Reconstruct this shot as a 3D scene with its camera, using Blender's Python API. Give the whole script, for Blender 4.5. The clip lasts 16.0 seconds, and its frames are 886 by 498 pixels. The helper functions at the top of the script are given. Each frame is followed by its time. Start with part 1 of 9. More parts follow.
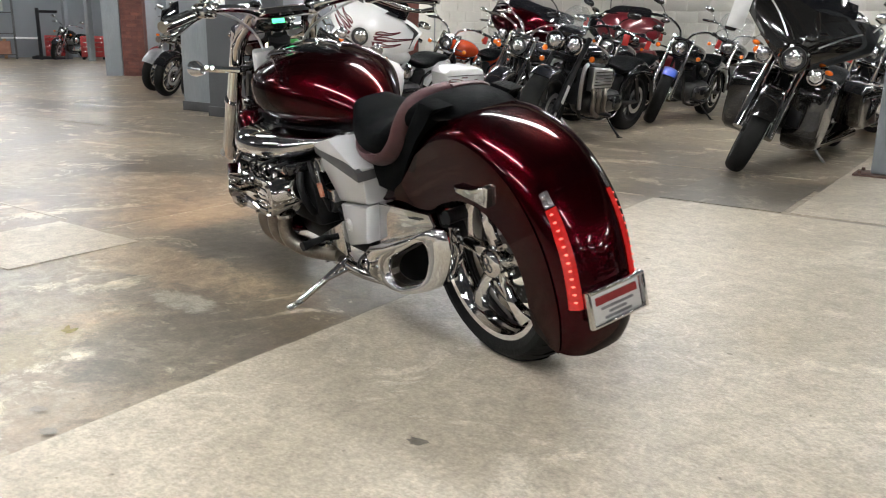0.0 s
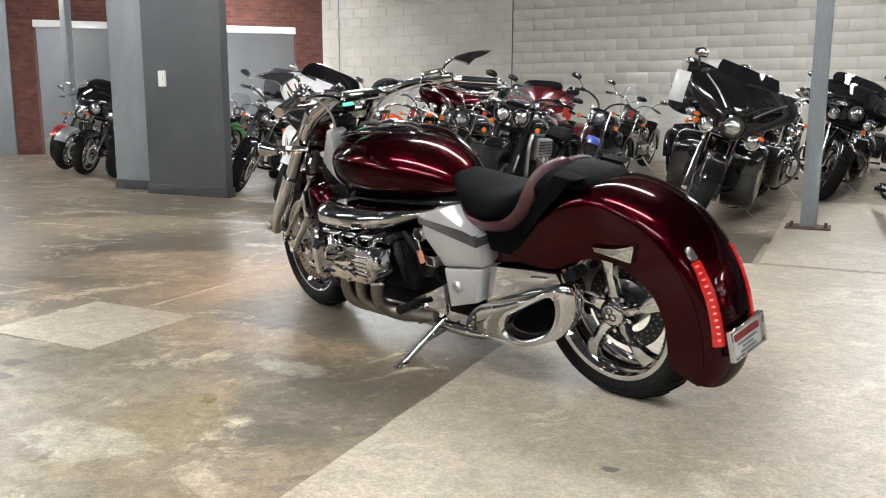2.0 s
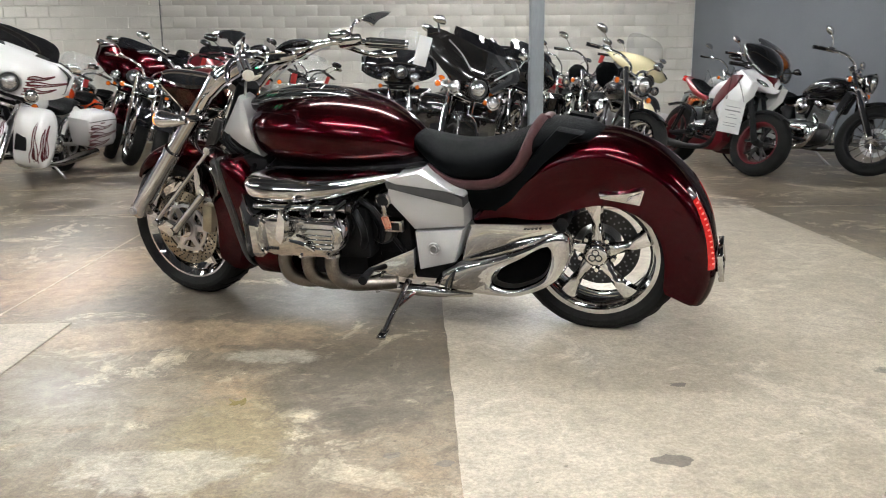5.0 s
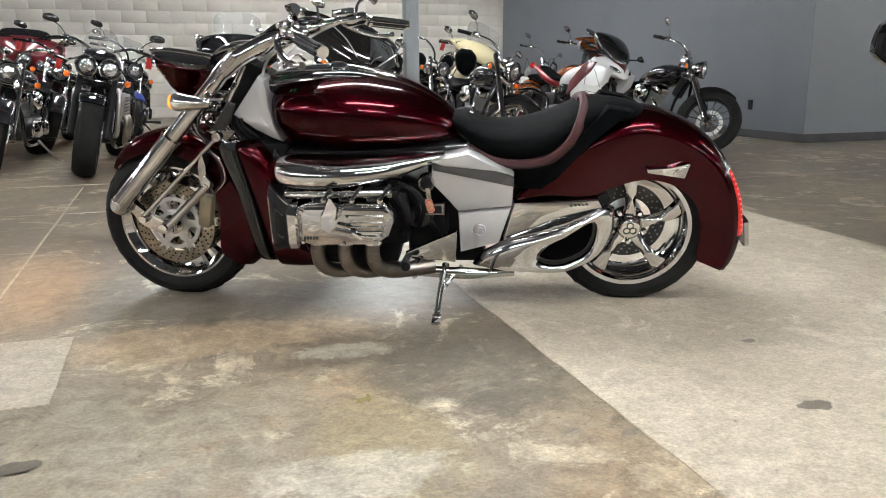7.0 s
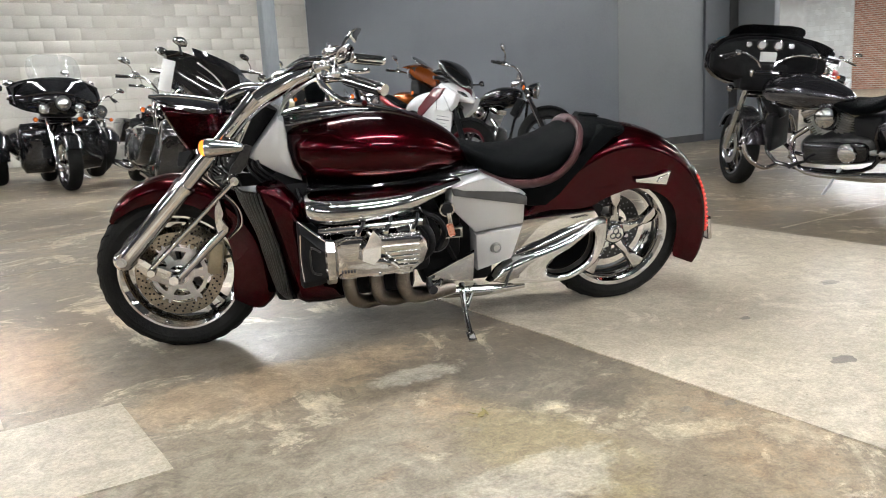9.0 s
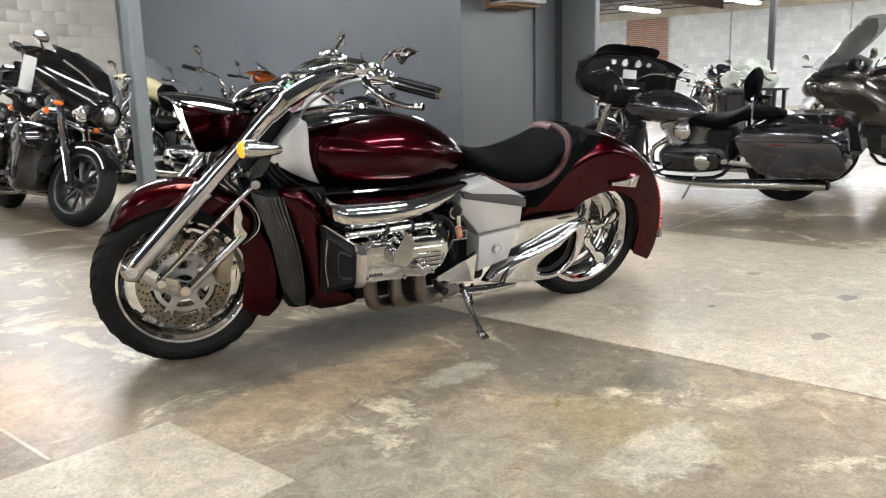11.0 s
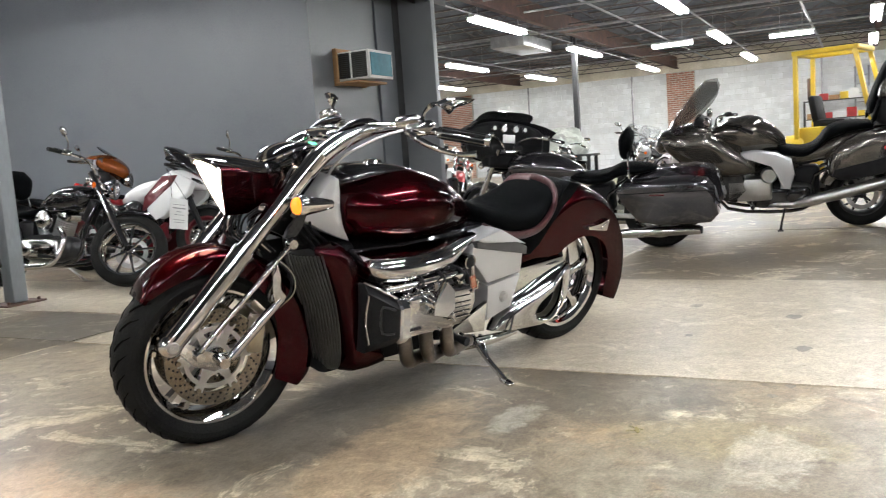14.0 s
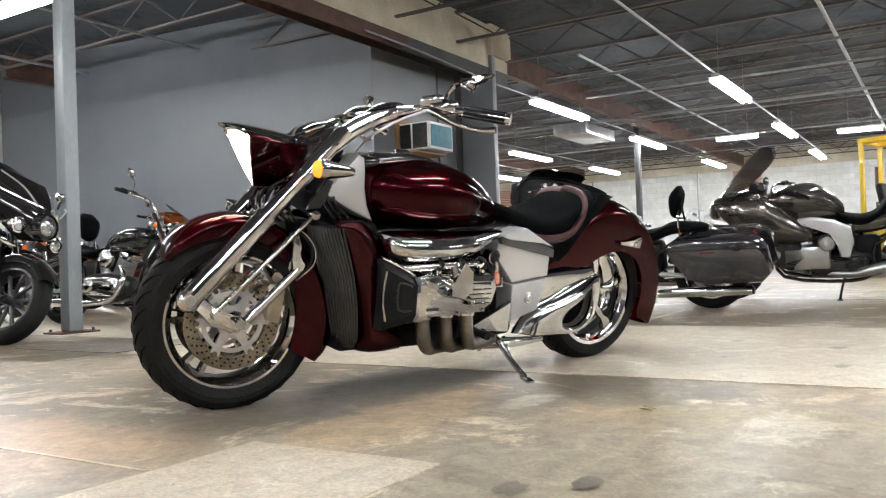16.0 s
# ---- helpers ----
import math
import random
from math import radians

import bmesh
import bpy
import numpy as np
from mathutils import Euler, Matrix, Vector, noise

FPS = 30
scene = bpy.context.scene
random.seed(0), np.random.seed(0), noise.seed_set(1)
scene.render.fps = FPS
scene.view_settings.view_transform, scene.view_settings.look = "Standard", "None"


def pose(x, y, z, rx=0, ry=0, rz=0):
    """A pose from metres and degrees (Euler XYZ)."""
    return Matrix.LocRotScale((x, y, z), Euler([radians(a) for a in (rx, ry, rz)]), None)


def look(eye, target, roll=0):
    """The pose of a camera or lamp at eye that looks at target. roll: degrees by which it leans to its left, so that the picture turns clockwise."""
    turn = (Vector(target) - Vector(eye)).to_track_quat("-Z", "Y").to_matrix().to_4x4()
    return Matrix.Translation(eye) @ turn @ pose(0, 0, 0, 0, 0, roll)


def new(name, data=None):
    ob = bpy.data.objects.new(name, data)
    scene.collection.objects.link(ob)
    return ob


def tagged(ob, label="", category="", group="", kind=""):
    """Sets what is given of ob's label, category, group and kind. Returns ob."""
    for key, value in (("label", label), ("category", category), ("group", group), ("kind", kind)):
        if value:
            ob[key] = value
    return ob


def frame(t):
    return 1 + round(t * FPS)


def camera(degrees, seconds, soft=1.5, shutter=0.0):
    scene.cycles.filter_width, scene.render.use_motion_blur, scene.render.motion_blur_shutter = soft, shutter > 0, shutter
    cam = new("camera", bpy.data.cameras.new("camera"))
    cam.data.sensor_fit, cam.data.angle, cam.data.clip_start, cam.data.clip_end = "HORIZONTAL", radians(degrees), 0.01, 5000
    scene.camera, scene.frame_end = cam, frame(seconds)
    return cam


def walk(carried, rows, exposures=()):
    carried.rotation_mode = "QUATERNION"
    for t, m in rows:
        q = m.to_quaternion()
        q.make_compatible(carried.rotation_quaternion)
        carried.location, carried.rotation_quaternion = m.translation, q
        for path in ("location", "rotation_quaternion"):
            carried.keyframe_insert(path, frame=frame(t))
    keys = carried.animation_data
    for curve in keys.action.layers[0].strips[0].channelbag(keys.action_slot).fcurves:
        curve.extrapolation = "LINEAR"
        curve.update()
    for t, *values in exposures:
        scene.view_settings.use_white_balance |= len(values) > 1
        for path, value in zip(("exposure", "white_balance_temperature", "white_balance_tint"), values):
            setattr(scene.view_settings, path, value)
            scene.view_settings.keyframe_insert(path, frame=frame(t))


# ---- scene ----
cam = camera(56.9, 16.0, soft=1.0, shutter=0.3)
PATH = [
    (0, (-0.073, 0.295, 0.939), (-1.118, 1.797, 0.459), 1.0),
    (0.5, (-0.27, 0.156, 0.957), (-1.245, 1.715, 0.515), 0.6),
    (1, (-0.373, -0.023, 0.962), (-1.252, 1.606, 0.569), 0.8),
    (1.5, (-0.462, -0.214, 0.985), (-1.254, 1.469, 0.641), 0.1),
    (2, (-0.621, -0.355, 0.968), (-1.437, 1.322, 0.644), 0.2),
    (2.5, (-0.778, -0.457, 0.983), (-1.483, 1.269, 0.657), 0.7),
    (3, (-0.976, -0.587, 0.989), (-1.398, 1.23, 0.664), 0.4),
    (3.5, (-1.203, -0.642, 0.987), (-1.464, 1.203, 0.659), -0.4),
    (4, (-1.468, -0.608, 0.955), (-1.677, 1.243, 0.622), -1.1),
    (4.5, (-1.682, -0.619, 0.934), (-1.806, 1.235, 0.572), -0.8),
    (5, (-1.915, -0.645, 0.944), (-1.86, 1.203, 0.55), -0.4),
    (5.2, (-1.998, -0.643, 0.941), (-1.894, 1.201, 0.534), -0.4),
    (7.3, (-3.037, -0.431, 0.912), (-2.441, 1.318, 0.501), -0.1),
    (7.5, (-3.136, -0.416, 0.914), (-2.527, 1.33, 0.516), -0.1),
    (8, (-3.354, -0.327, 0.92), (-2.662, 1.392, 0.536), -0.8),
    (8.5, (-3.553, -0.268, 0.945), (-2.684, 1.372, 0.575), -2.3),
    (10.8, (-4.408, 0.237, 0.96), (-3.06, 1.509, 0.58), -1.5),
    (11, (-4.456, 0.31, 0.968), (-3.065, 1.539, 0.6), -1.5),
    (11.5, (-4.558, 0.496, 0.977), (-3.039, 1.581, 0.67), -2.7),
    (12, (-4.66, 0.634, 0.986), (-3.039, 1.577, 0.737), -3.3),
    (12.5, (-4.791, 0.752, 1.008), (-3.098, 1.569, 0.8), -4.4),
    (13, (-4.836, 0.84, 1.01), (-3.118, 1.615, 0.83), -4.8),
    (13.5, (-4.878, 0.929, 0.991), (-3.169, 1.72, 0.804), -4.3),
    (14, (-4.938, 0.976, 0.901), (-3.27, 1.844, 0.693), -4.1),
    (14.5, (-4.935, 0.949, 0.758), (-3.333, 1.949, 0.641), -3.8),
    (15, (-4.947, 0.89, 0.628), (-3.37, 1.935, 0.624), -1.9),
    (15.5, (-4.926, 0.857, 0.55), (-3.35, 1.902, 0.592), -1.1),
    (16, (-4.913, 0.835, 0.478), (-3.302, 1.828, 0.507), -2.0),
]
walk(cam, [(t, look(eye, target, roll)) for t, eye, target, roll in PATH],
     [(0, 0.98), (2.0, 1.06), (4.0, 1.12), (5.0, 1.12), (7.5, 1.14), (8.5, 1.18), (10.5, 1.22), (12.0, 1.28), (13.0, 1.18), (14.5, 1.20), (15.5, 1.32), (16, 1.32)])

# ---- world and exposure ----
world = bpy.data.worlds.new("world")
scene.world = world
world.use_nodes = True
world.node_tree.nodes["Background"].inputs["Color"].default_value = (0.02, 0.022, 0.026, 1)
world.node_tree.nodes["Background"].inputs["Strength"].default_value = 0.3

# ---- materials ----
M = {}


def material(name, color, rough=0.5, metal=0.0, coat=0.0, color2=None, scale=6.0, fine=60.0, bump=0.0, mix=0.5,
             rough2=None, emit=0.0, emit_color=None, alpha=1.0, trans=0.0, ior=1.45, island=0.0, spec=0.5, stretch=(1, 1, 1), edge=None):
    """A node material: two noises, one coarse and one fine, vary the colour, the roughness and the relief."""
    m = bpy.data.materials.new(name)
    m.use_nodes = True
    nt = m.node_tree
    b = nt.nodes["Principled BSDF"]
    b.inputs["Metallic"].default_value = metal
    b.inputs["Roughness"].default_value = rough
    b.inputs["Coat Weight"].default_value = coat
    b.inputs["Coat Roughness"].default_value = 0.02
    b.inputs["IOR"].default_value = ior
    b.inputs["Specular IOR Level"].default_value = spec
    if edge:
        b.inputs["Specular Tint"].default_value = (*edge, 1)
    b.inputs["Transmission Weight"].default_value = trans
    b.inputs["Alpha"].default_value = alpha
    c1 = (*color, 1)
    c2 = (*(color2 or [min(1, v * 0.72) for v in color]), 1)
    tc = nt.nodes.new("ShaderNodeTexCoord")
    mp = nt.nodes.new("ShaderNodeMapping")
    mp.inputs["Scale"].default_value = stretch
    nt.links.new(tc.outputs["Object"], mp.inputs["Vector"])
    n1 = nt.nodes.new("ShaderNodeTexNoise")
    n1.inputs["Scale"].default_value = scale
    n1.inputs["Detail"].default_value = 5
    n2 = nt.nodes.new("ShaderNodeTexNoise")
    n2.inputs["Scale"].default_value = fine
    n2.inputs["Detail"].default_value = 3
    for n in (n1, n2):
        nt.links.new(mp.outputs["Vector"], n.inputs["Vector"])
    add = nt.nodes.new("ShaderNodeMath")
    add.operation = "MULTIPLY_ADD"
    nt.links.new(n2.outputs["Fac"], add.inputs[0])
    add.inputs[1].default_value = 0.45
    nt.links.new(n1.outputs["Fac"], add.inputs[2])
    ramp = nt.nodes.new("ShaderNodeValToRGB")
    ramp.color_ramp.elements[0].position = 0.52
    ramp.color_ramp.elements[1].position = 0.52 + 0.5 * mix
    ramp.color_ramp.elements[0].color = c1
    ramp.color_ramp.elements[1].color = c2
    nt.links.new(add.outputs[0], ramp.inputs["Fac"])
    out = ramp.outputs["Color"]
    if island:
        geo = nt.nodes.new("ShaderNodeNewGeometry")
        oi = nt.nodes.new("ShaderNodeObjectInfo")
        s = nt.nodes.new("ShaderNodeMath")
        s.operation = "ADD"
        nt.links.new(geo.outputs["Random Per Island"], s.inputs[0])
        nt.links.new(oi.outputs["Random"], s.inputs[1])
        fr = nt.nodes.new("ShaderNodeMath")
        fr.operation = "FRACT"
        nt.links.new(s.outputs[0], fr.inputs[0])
        hv = nt.nodes.new("ShaderNodeHueSaturation")
        mr = nt.nodes.new("ShaderNodeMapRange")
        mr.inputs["To Min"].default_value = 1 - island
        mr.inputs["To Max"].default_value = 1 + island
        nt.links.new(fr.outputs[0], mr.inputs["Value"])
        nt.links.new(mr.outputs["Result"], hv.inputs["Value"])
        nt.links.new(out, hv.inputs["Color"])
        out = hv.outputs["Color"]
    nt.links.new(out, b.inputs["Base Color"])
    rr = nt.nodes.new("ShaderNodeMapRange")
    rr.inputs["From Min"].default_value = 0.3
    rr.inputs["From Max"].default_value = 0.7
    rr.inputs["To Min"].default_value = rough
    rr.inputs["To Max"].default_value = rough if rough2 is None else rough2
    nt.links.new(n1.outputs["Fac"], rr.inputs["Value"])
    nt.links.new(rr.outputs["Result"], b.inputs["Roughness"])
    if bump:
        bp = nt.nodes.new("ShaderNodeBump")
        bp.inputs["Strength"].default_value = bump
        bp.inputs["Distance"].default_value = 0.01
        nt.links.new(n2.outputs["Fac"], bp.inputs["Height"])
        nt.links.new(bp.outputs["Normal"], b.inputs["Normal"])
    if emit:
        b.inputs["Emission Color"].default_value = (*(emit_color or color), 1)
        b.inputs["Emission Strength"].default_value = emit
    M[name] = m
    return m


material("maroon", (0.037, 0.0007, 0.0030), 0.26, 0.90, 0.34, (0.032, 0.0006, 0.0026), 3, 900, mix=0.9, edge=(0.16, 0.008, 0.016))
material("maroon_trim", (0.036, 0.009, 0.012), 0.5, 0.0, 0.1, (0.06, 0.018, 0.02), 20, 300, 0.15)
material("chrome", (0.66, 0.655, 0.65), 0.03, 1.0, 0.0, (0.60, 0.595, 0.59), 8, 90, mix=0.9, rough2=0.08)
material("satin_metal", (0.60, 0.60, 0.60), 0.28, 1.0, 0.0, (0.52, 0.52, 0.52), 12, 150, 0.05, rough2=0.36)
material("silver_paint", (0.62, 0.62, 0.63), 0.32, 0.45, 0.6, (0.55, 0.55, 0.56), 4, 500, mix=0.9)
material("grey_line", (0.10, 0.10, 0.105), 0.4, 0.3, 0.3)
material("header_steel", (0.30, 0.27, 0.235), 0.35, 1.0, 0.0, (0.20, 0.175, 0.15), 14, 150, 0.1)
# front of the wide pillar: its shade put into a darker grey
material("pillar_shaded", (0.075, 0.079, 0.086), 0.5, 0.0, 0.05, (0.062, 0.066, 0.072), 2, 50, 0.1)
material("caliper", (0.46, 0.40, 0.29), 0.34, 0.8, 0.2, (0.38, 0.33, 0.24), 14, 150, 0.1)
material("rotor_steel", (0.34, 0.30, 0.24), 0.24, 1.0, 0.0, (0.26, 0.23, 0.185), 30, 300, 0.05)
material("black_gloss", (0.004, 0.004, 0.005), 0.05, 0.0, 0.6, (0.012, 0.012, 0.013), 5, 200)
material("black_satin", (0.008, 0.008, 0.009), 0.42, 0.0, 0.0, (0.014, 0.014, 0.015), 12, 120, 0.1, rough2=0.55, spec=0.15)
material("fin_metal", (0.12, 0.12, 0.12), 0.34, 0.8, 0.0, (0.085, 0.085, 0.085), 14, 120, 0.1)
material("dark_metal", (0.035, 0.035, 0.037), 0.36, 0.8, 0.0, (0.06, 0.06, 0.06), 14, 120, 0.1)
material("rubber", (0.011, 0.011, 0.0115), 0.55, 0.0, 0.0, (0.016, 0.016, 0.0155), 10, 120, 0.25, rough2=0.75, spec=0.08)
material("leather", (0.0022, 0.0026, 0.0028), 0.52, 0.0, 0.0, (0.0035, 0.004, 0.0045), 10, 260, 0.3, rough2=0.62, spec=0.03)
material("lens_clear", (0.80, 0.81, 0.82), 0.06, 0.95, 0.6, (0.55, 0.55, 0.57), 40, 90, 0.3, rough2=0.14)
material("lens_red", (0.32, 0.008, 0.010), 0.12, 0.0, 0.8, (0.16, 0.005, 0.006), 60, 200, emit=0.16, emit_color=(1.0, 0.04, 0.03))
material("key_orange", (0.50, 0.06, 0.015), 0.4, 0.0, 0.2, (0.6, 0.3, 0.2), 90, 300)
material("lens_orange", (0.75, 0.16, 0.015), 0.15, 0.0, 0.8, (0.6, 0.1, 0.01), 60, 200, emit=0.06, emit_color=(1.0, 0.3, 0.03))
material("signal_lit", (0.80, 0.16, 0.015), 0.2, 0.0, 0.8, emit=0.9, emit_color=(1.0, 0.25, 0.02))
material("headlight_glow", (1.0, 0.86, 0.7), 0.2, emit=9.0, emit_color=(1.0, 0.80, 0.60))
material("white_plastic", (0.75, 0.75, 0.74), 0.3, 0.0, 0.5, (0.68, 0.68, 0.67), 5, 120)
material("red_tag", (0.62, 0.035, 0.03), 0.5, 0.0, 0.1)
material("ink", (0.03, 0.03, 0.035), 0.6)
material("ink_red", (0.35, 0.03, 0.03), 0.6)
material("white_paint", (0.78, 0.78, 0.78), 0.25, 0.0, 0.9, (0.72, 0.72, 0.72), 4, 200)
material("red_paint", (0.33, 0.008, 0.012), 0.28, 0.2, 0.9, (0.26, 0.006, 0.01), 4, 300)
material("flame_red", (0.12, 0.005, 0.010), 0.28, 0.1, 0.8, (0.09, 0.004, 0.008), 4, 300)
material("cream_paint", (0.74, 0.66, 0.42), 0.25, 0.0, 0.9, (0.70, 0.62, 0.38), 4, 200)
material("orange_paint", (0.42, 0.11, 0.016), 0.2, 0.5, 0.9, (0.30, 0.07, 0.010), 4, 200)
material("charcoal_paint", (0.078, 0.075, 0.084), 0.16, 0.75, 1.0, (0.060, 0.058, 0.066), 4, 400)
material("bronze_paint", (0.135, 0.122, 0.106), 0.20, 0.75, 1.0, (0.105, 0.095, 0.083), 4, 400)
material("graphite_paint", (0.012, 0.011, 0.010), 0.10, 0.3, 1.0, (0.017, 0.016, 0.015), 4, 400)
material("silver_bike", (0.45, 0.45, 0.46), 0.3, 0.6, 0.8)
material("orange_red", (0.70, 0.085, 0.025), 0.25, 0.0, 0.9, (0.62, 0.07, 0.02), 4, 200)
material("blue_paint", (0.02, 0.05, 0.30), 0.3, 0.2, 0.8)
material("green_paint", (0.05, 0.35, 0.08), 0.4)
material("yellow_paint", (0.72, 0.50, 0.03), 0.4, 0.0, 0.3, (0.62, 0.42, 0.03), 3, 40, 0.1)
material("smoked_screen", (0.008, 0.008, 0.010), 0.06, 0.0, 0.5, alpha=0.88)
material("clear_screen", (0.45, 0.47, 0.48), 0.05, 0.0, 0.2, alpha=0.16)
material("grey_screen", (0.02, 0.02, 0.022), 0.06, 0.0, 0.5, alpha=0.42)
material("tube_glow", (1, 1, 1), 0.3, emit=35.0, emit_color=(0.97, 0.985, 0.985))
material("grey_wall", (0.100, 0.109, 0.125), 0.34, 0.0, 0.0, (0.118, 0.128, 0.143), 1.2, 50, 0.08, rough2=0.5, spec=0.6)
# same grey paint, lightened where the return and far pillar catch light
material("grey_wall_lit", (0.160, 0.171, 0.188), 0.40, 0.0, 0.0, (0.18, 0.191, 0.208), 1.2, 50, 0.08)
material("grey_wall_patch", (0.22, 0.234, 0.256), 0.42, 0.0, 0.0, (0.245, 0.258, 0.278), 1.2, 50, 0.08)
material("grey_steel", (0.22, 0.238, 0.255), 0.40, 0.0, 0.1, (0.185, 0.20, 0.216), 3, 60, 0.1, stretch=(1, 1, 0.25))
material("hall_dark", (0.045, 0.047, 0.05), 0.6, 0.0, 0.0, (0.06, 0.062, 0.066), 1.2, 40, 0.1)
material("dark_base", (0.035, 0.036, 0.038), 0.5, 0.0, 0.0, (0.05, 0.05, 0.052), 6, 60)
material("rust_steel", (0.13, 0.065, 0.045), 0.65, 0.1, 0.0, (0.08, 0.045, 0.035), 5, 60, 0.3)
material("old_concrete", (0.64, 0.575, 0.46), 0.8, 0.0, 0.0, (0.48, 0.42, 0.325), 2.2, 40, 0.4)
material("pale_plaster", (0.70, 0.65, 0.54), 0.8, 0.0, 0.0, (0.52, 0.47, 0.37), 1.4, 30, 0.3)
material("block", (0.63, 0.60, 0.545), 0.82, 0.0, 0.0, (0.52, 0.495, 0.448), 1.1, 55, 0.5, island=0.03)
material("block_white", (0.83, 0.85, 0.86), 0.7, 0.0, 0.0, (0.72, 0.73, 0.73), 3.0, 55, 0.5, island=0.07)
material("mortar", (0.56, 0.535, 0.485), 0.9, 0.0, 0.0, (0.50, 0.48, 0.43), 9, 90, 0.4)
material("mortar_white", (0.72, 0.73, 0.73), 0.9, 0.0, 0.0, (0.62, 0.63, 0.62), 9, 90, 0.4)
material("brick", (0.15, 0.050, 0.036), 0.8, 0.0, 0.0, (0.10, 0.038, 0.03), 6, 60, 0.4, island=0.25)
material("brick_pale", (0.42, 0.21, 0.14), 0.8, 0.0, 0.0, (0.34, 0.16, 0.11), 6, 60, 0.4, island=0.2)
material("deck", (0.026, 0.032, 0.042), 0.9, 0.0, 0.0, (0.075, 0.085, 0.10), 1.1, 7, 0.9)
material("joist", (0.085, 0.083, 0.085), 0.6, 0.2, 0.0, (0.11, 0.092, 0.085), 4, 50, 0.2)
material("conduit", (0.33, 0.33, 0.34), 0.4, 0.6, 0.0, (0.25, 0.25, 0.26), 6, 60)
material("wood", (0.42, 0.25, 0.12), 0.6, 0.0, 0.0, (0.33, 0.18, 0.08), 8, 80, 0.3, stretch=(1, 1, 6))
material("ac_grille", (0.045, 0.040, 0.036), 0.5, 0.2)
material("ac_blue", (0.07, 0.25, 0.33), 0.55, 0.0, 0.0)
material("radiator", (0.012, 0.012, 0.013), 0.4, 0.2, 0.0, (0.022, 0.022, 0.022), 20, 200, spec=0.3)
material("groove_black", (0.003, 0.003, 0.003), 0.9, spec=0.05)
material("cloth_pale", (0.55, 0.58, 0.53), 0.9, 0.0, 0.0, (0.4, 0.42, 0.38), 8, 60, 0.4)
material("shelf_red", (0.45, 0.03, 0.03), 0.5)


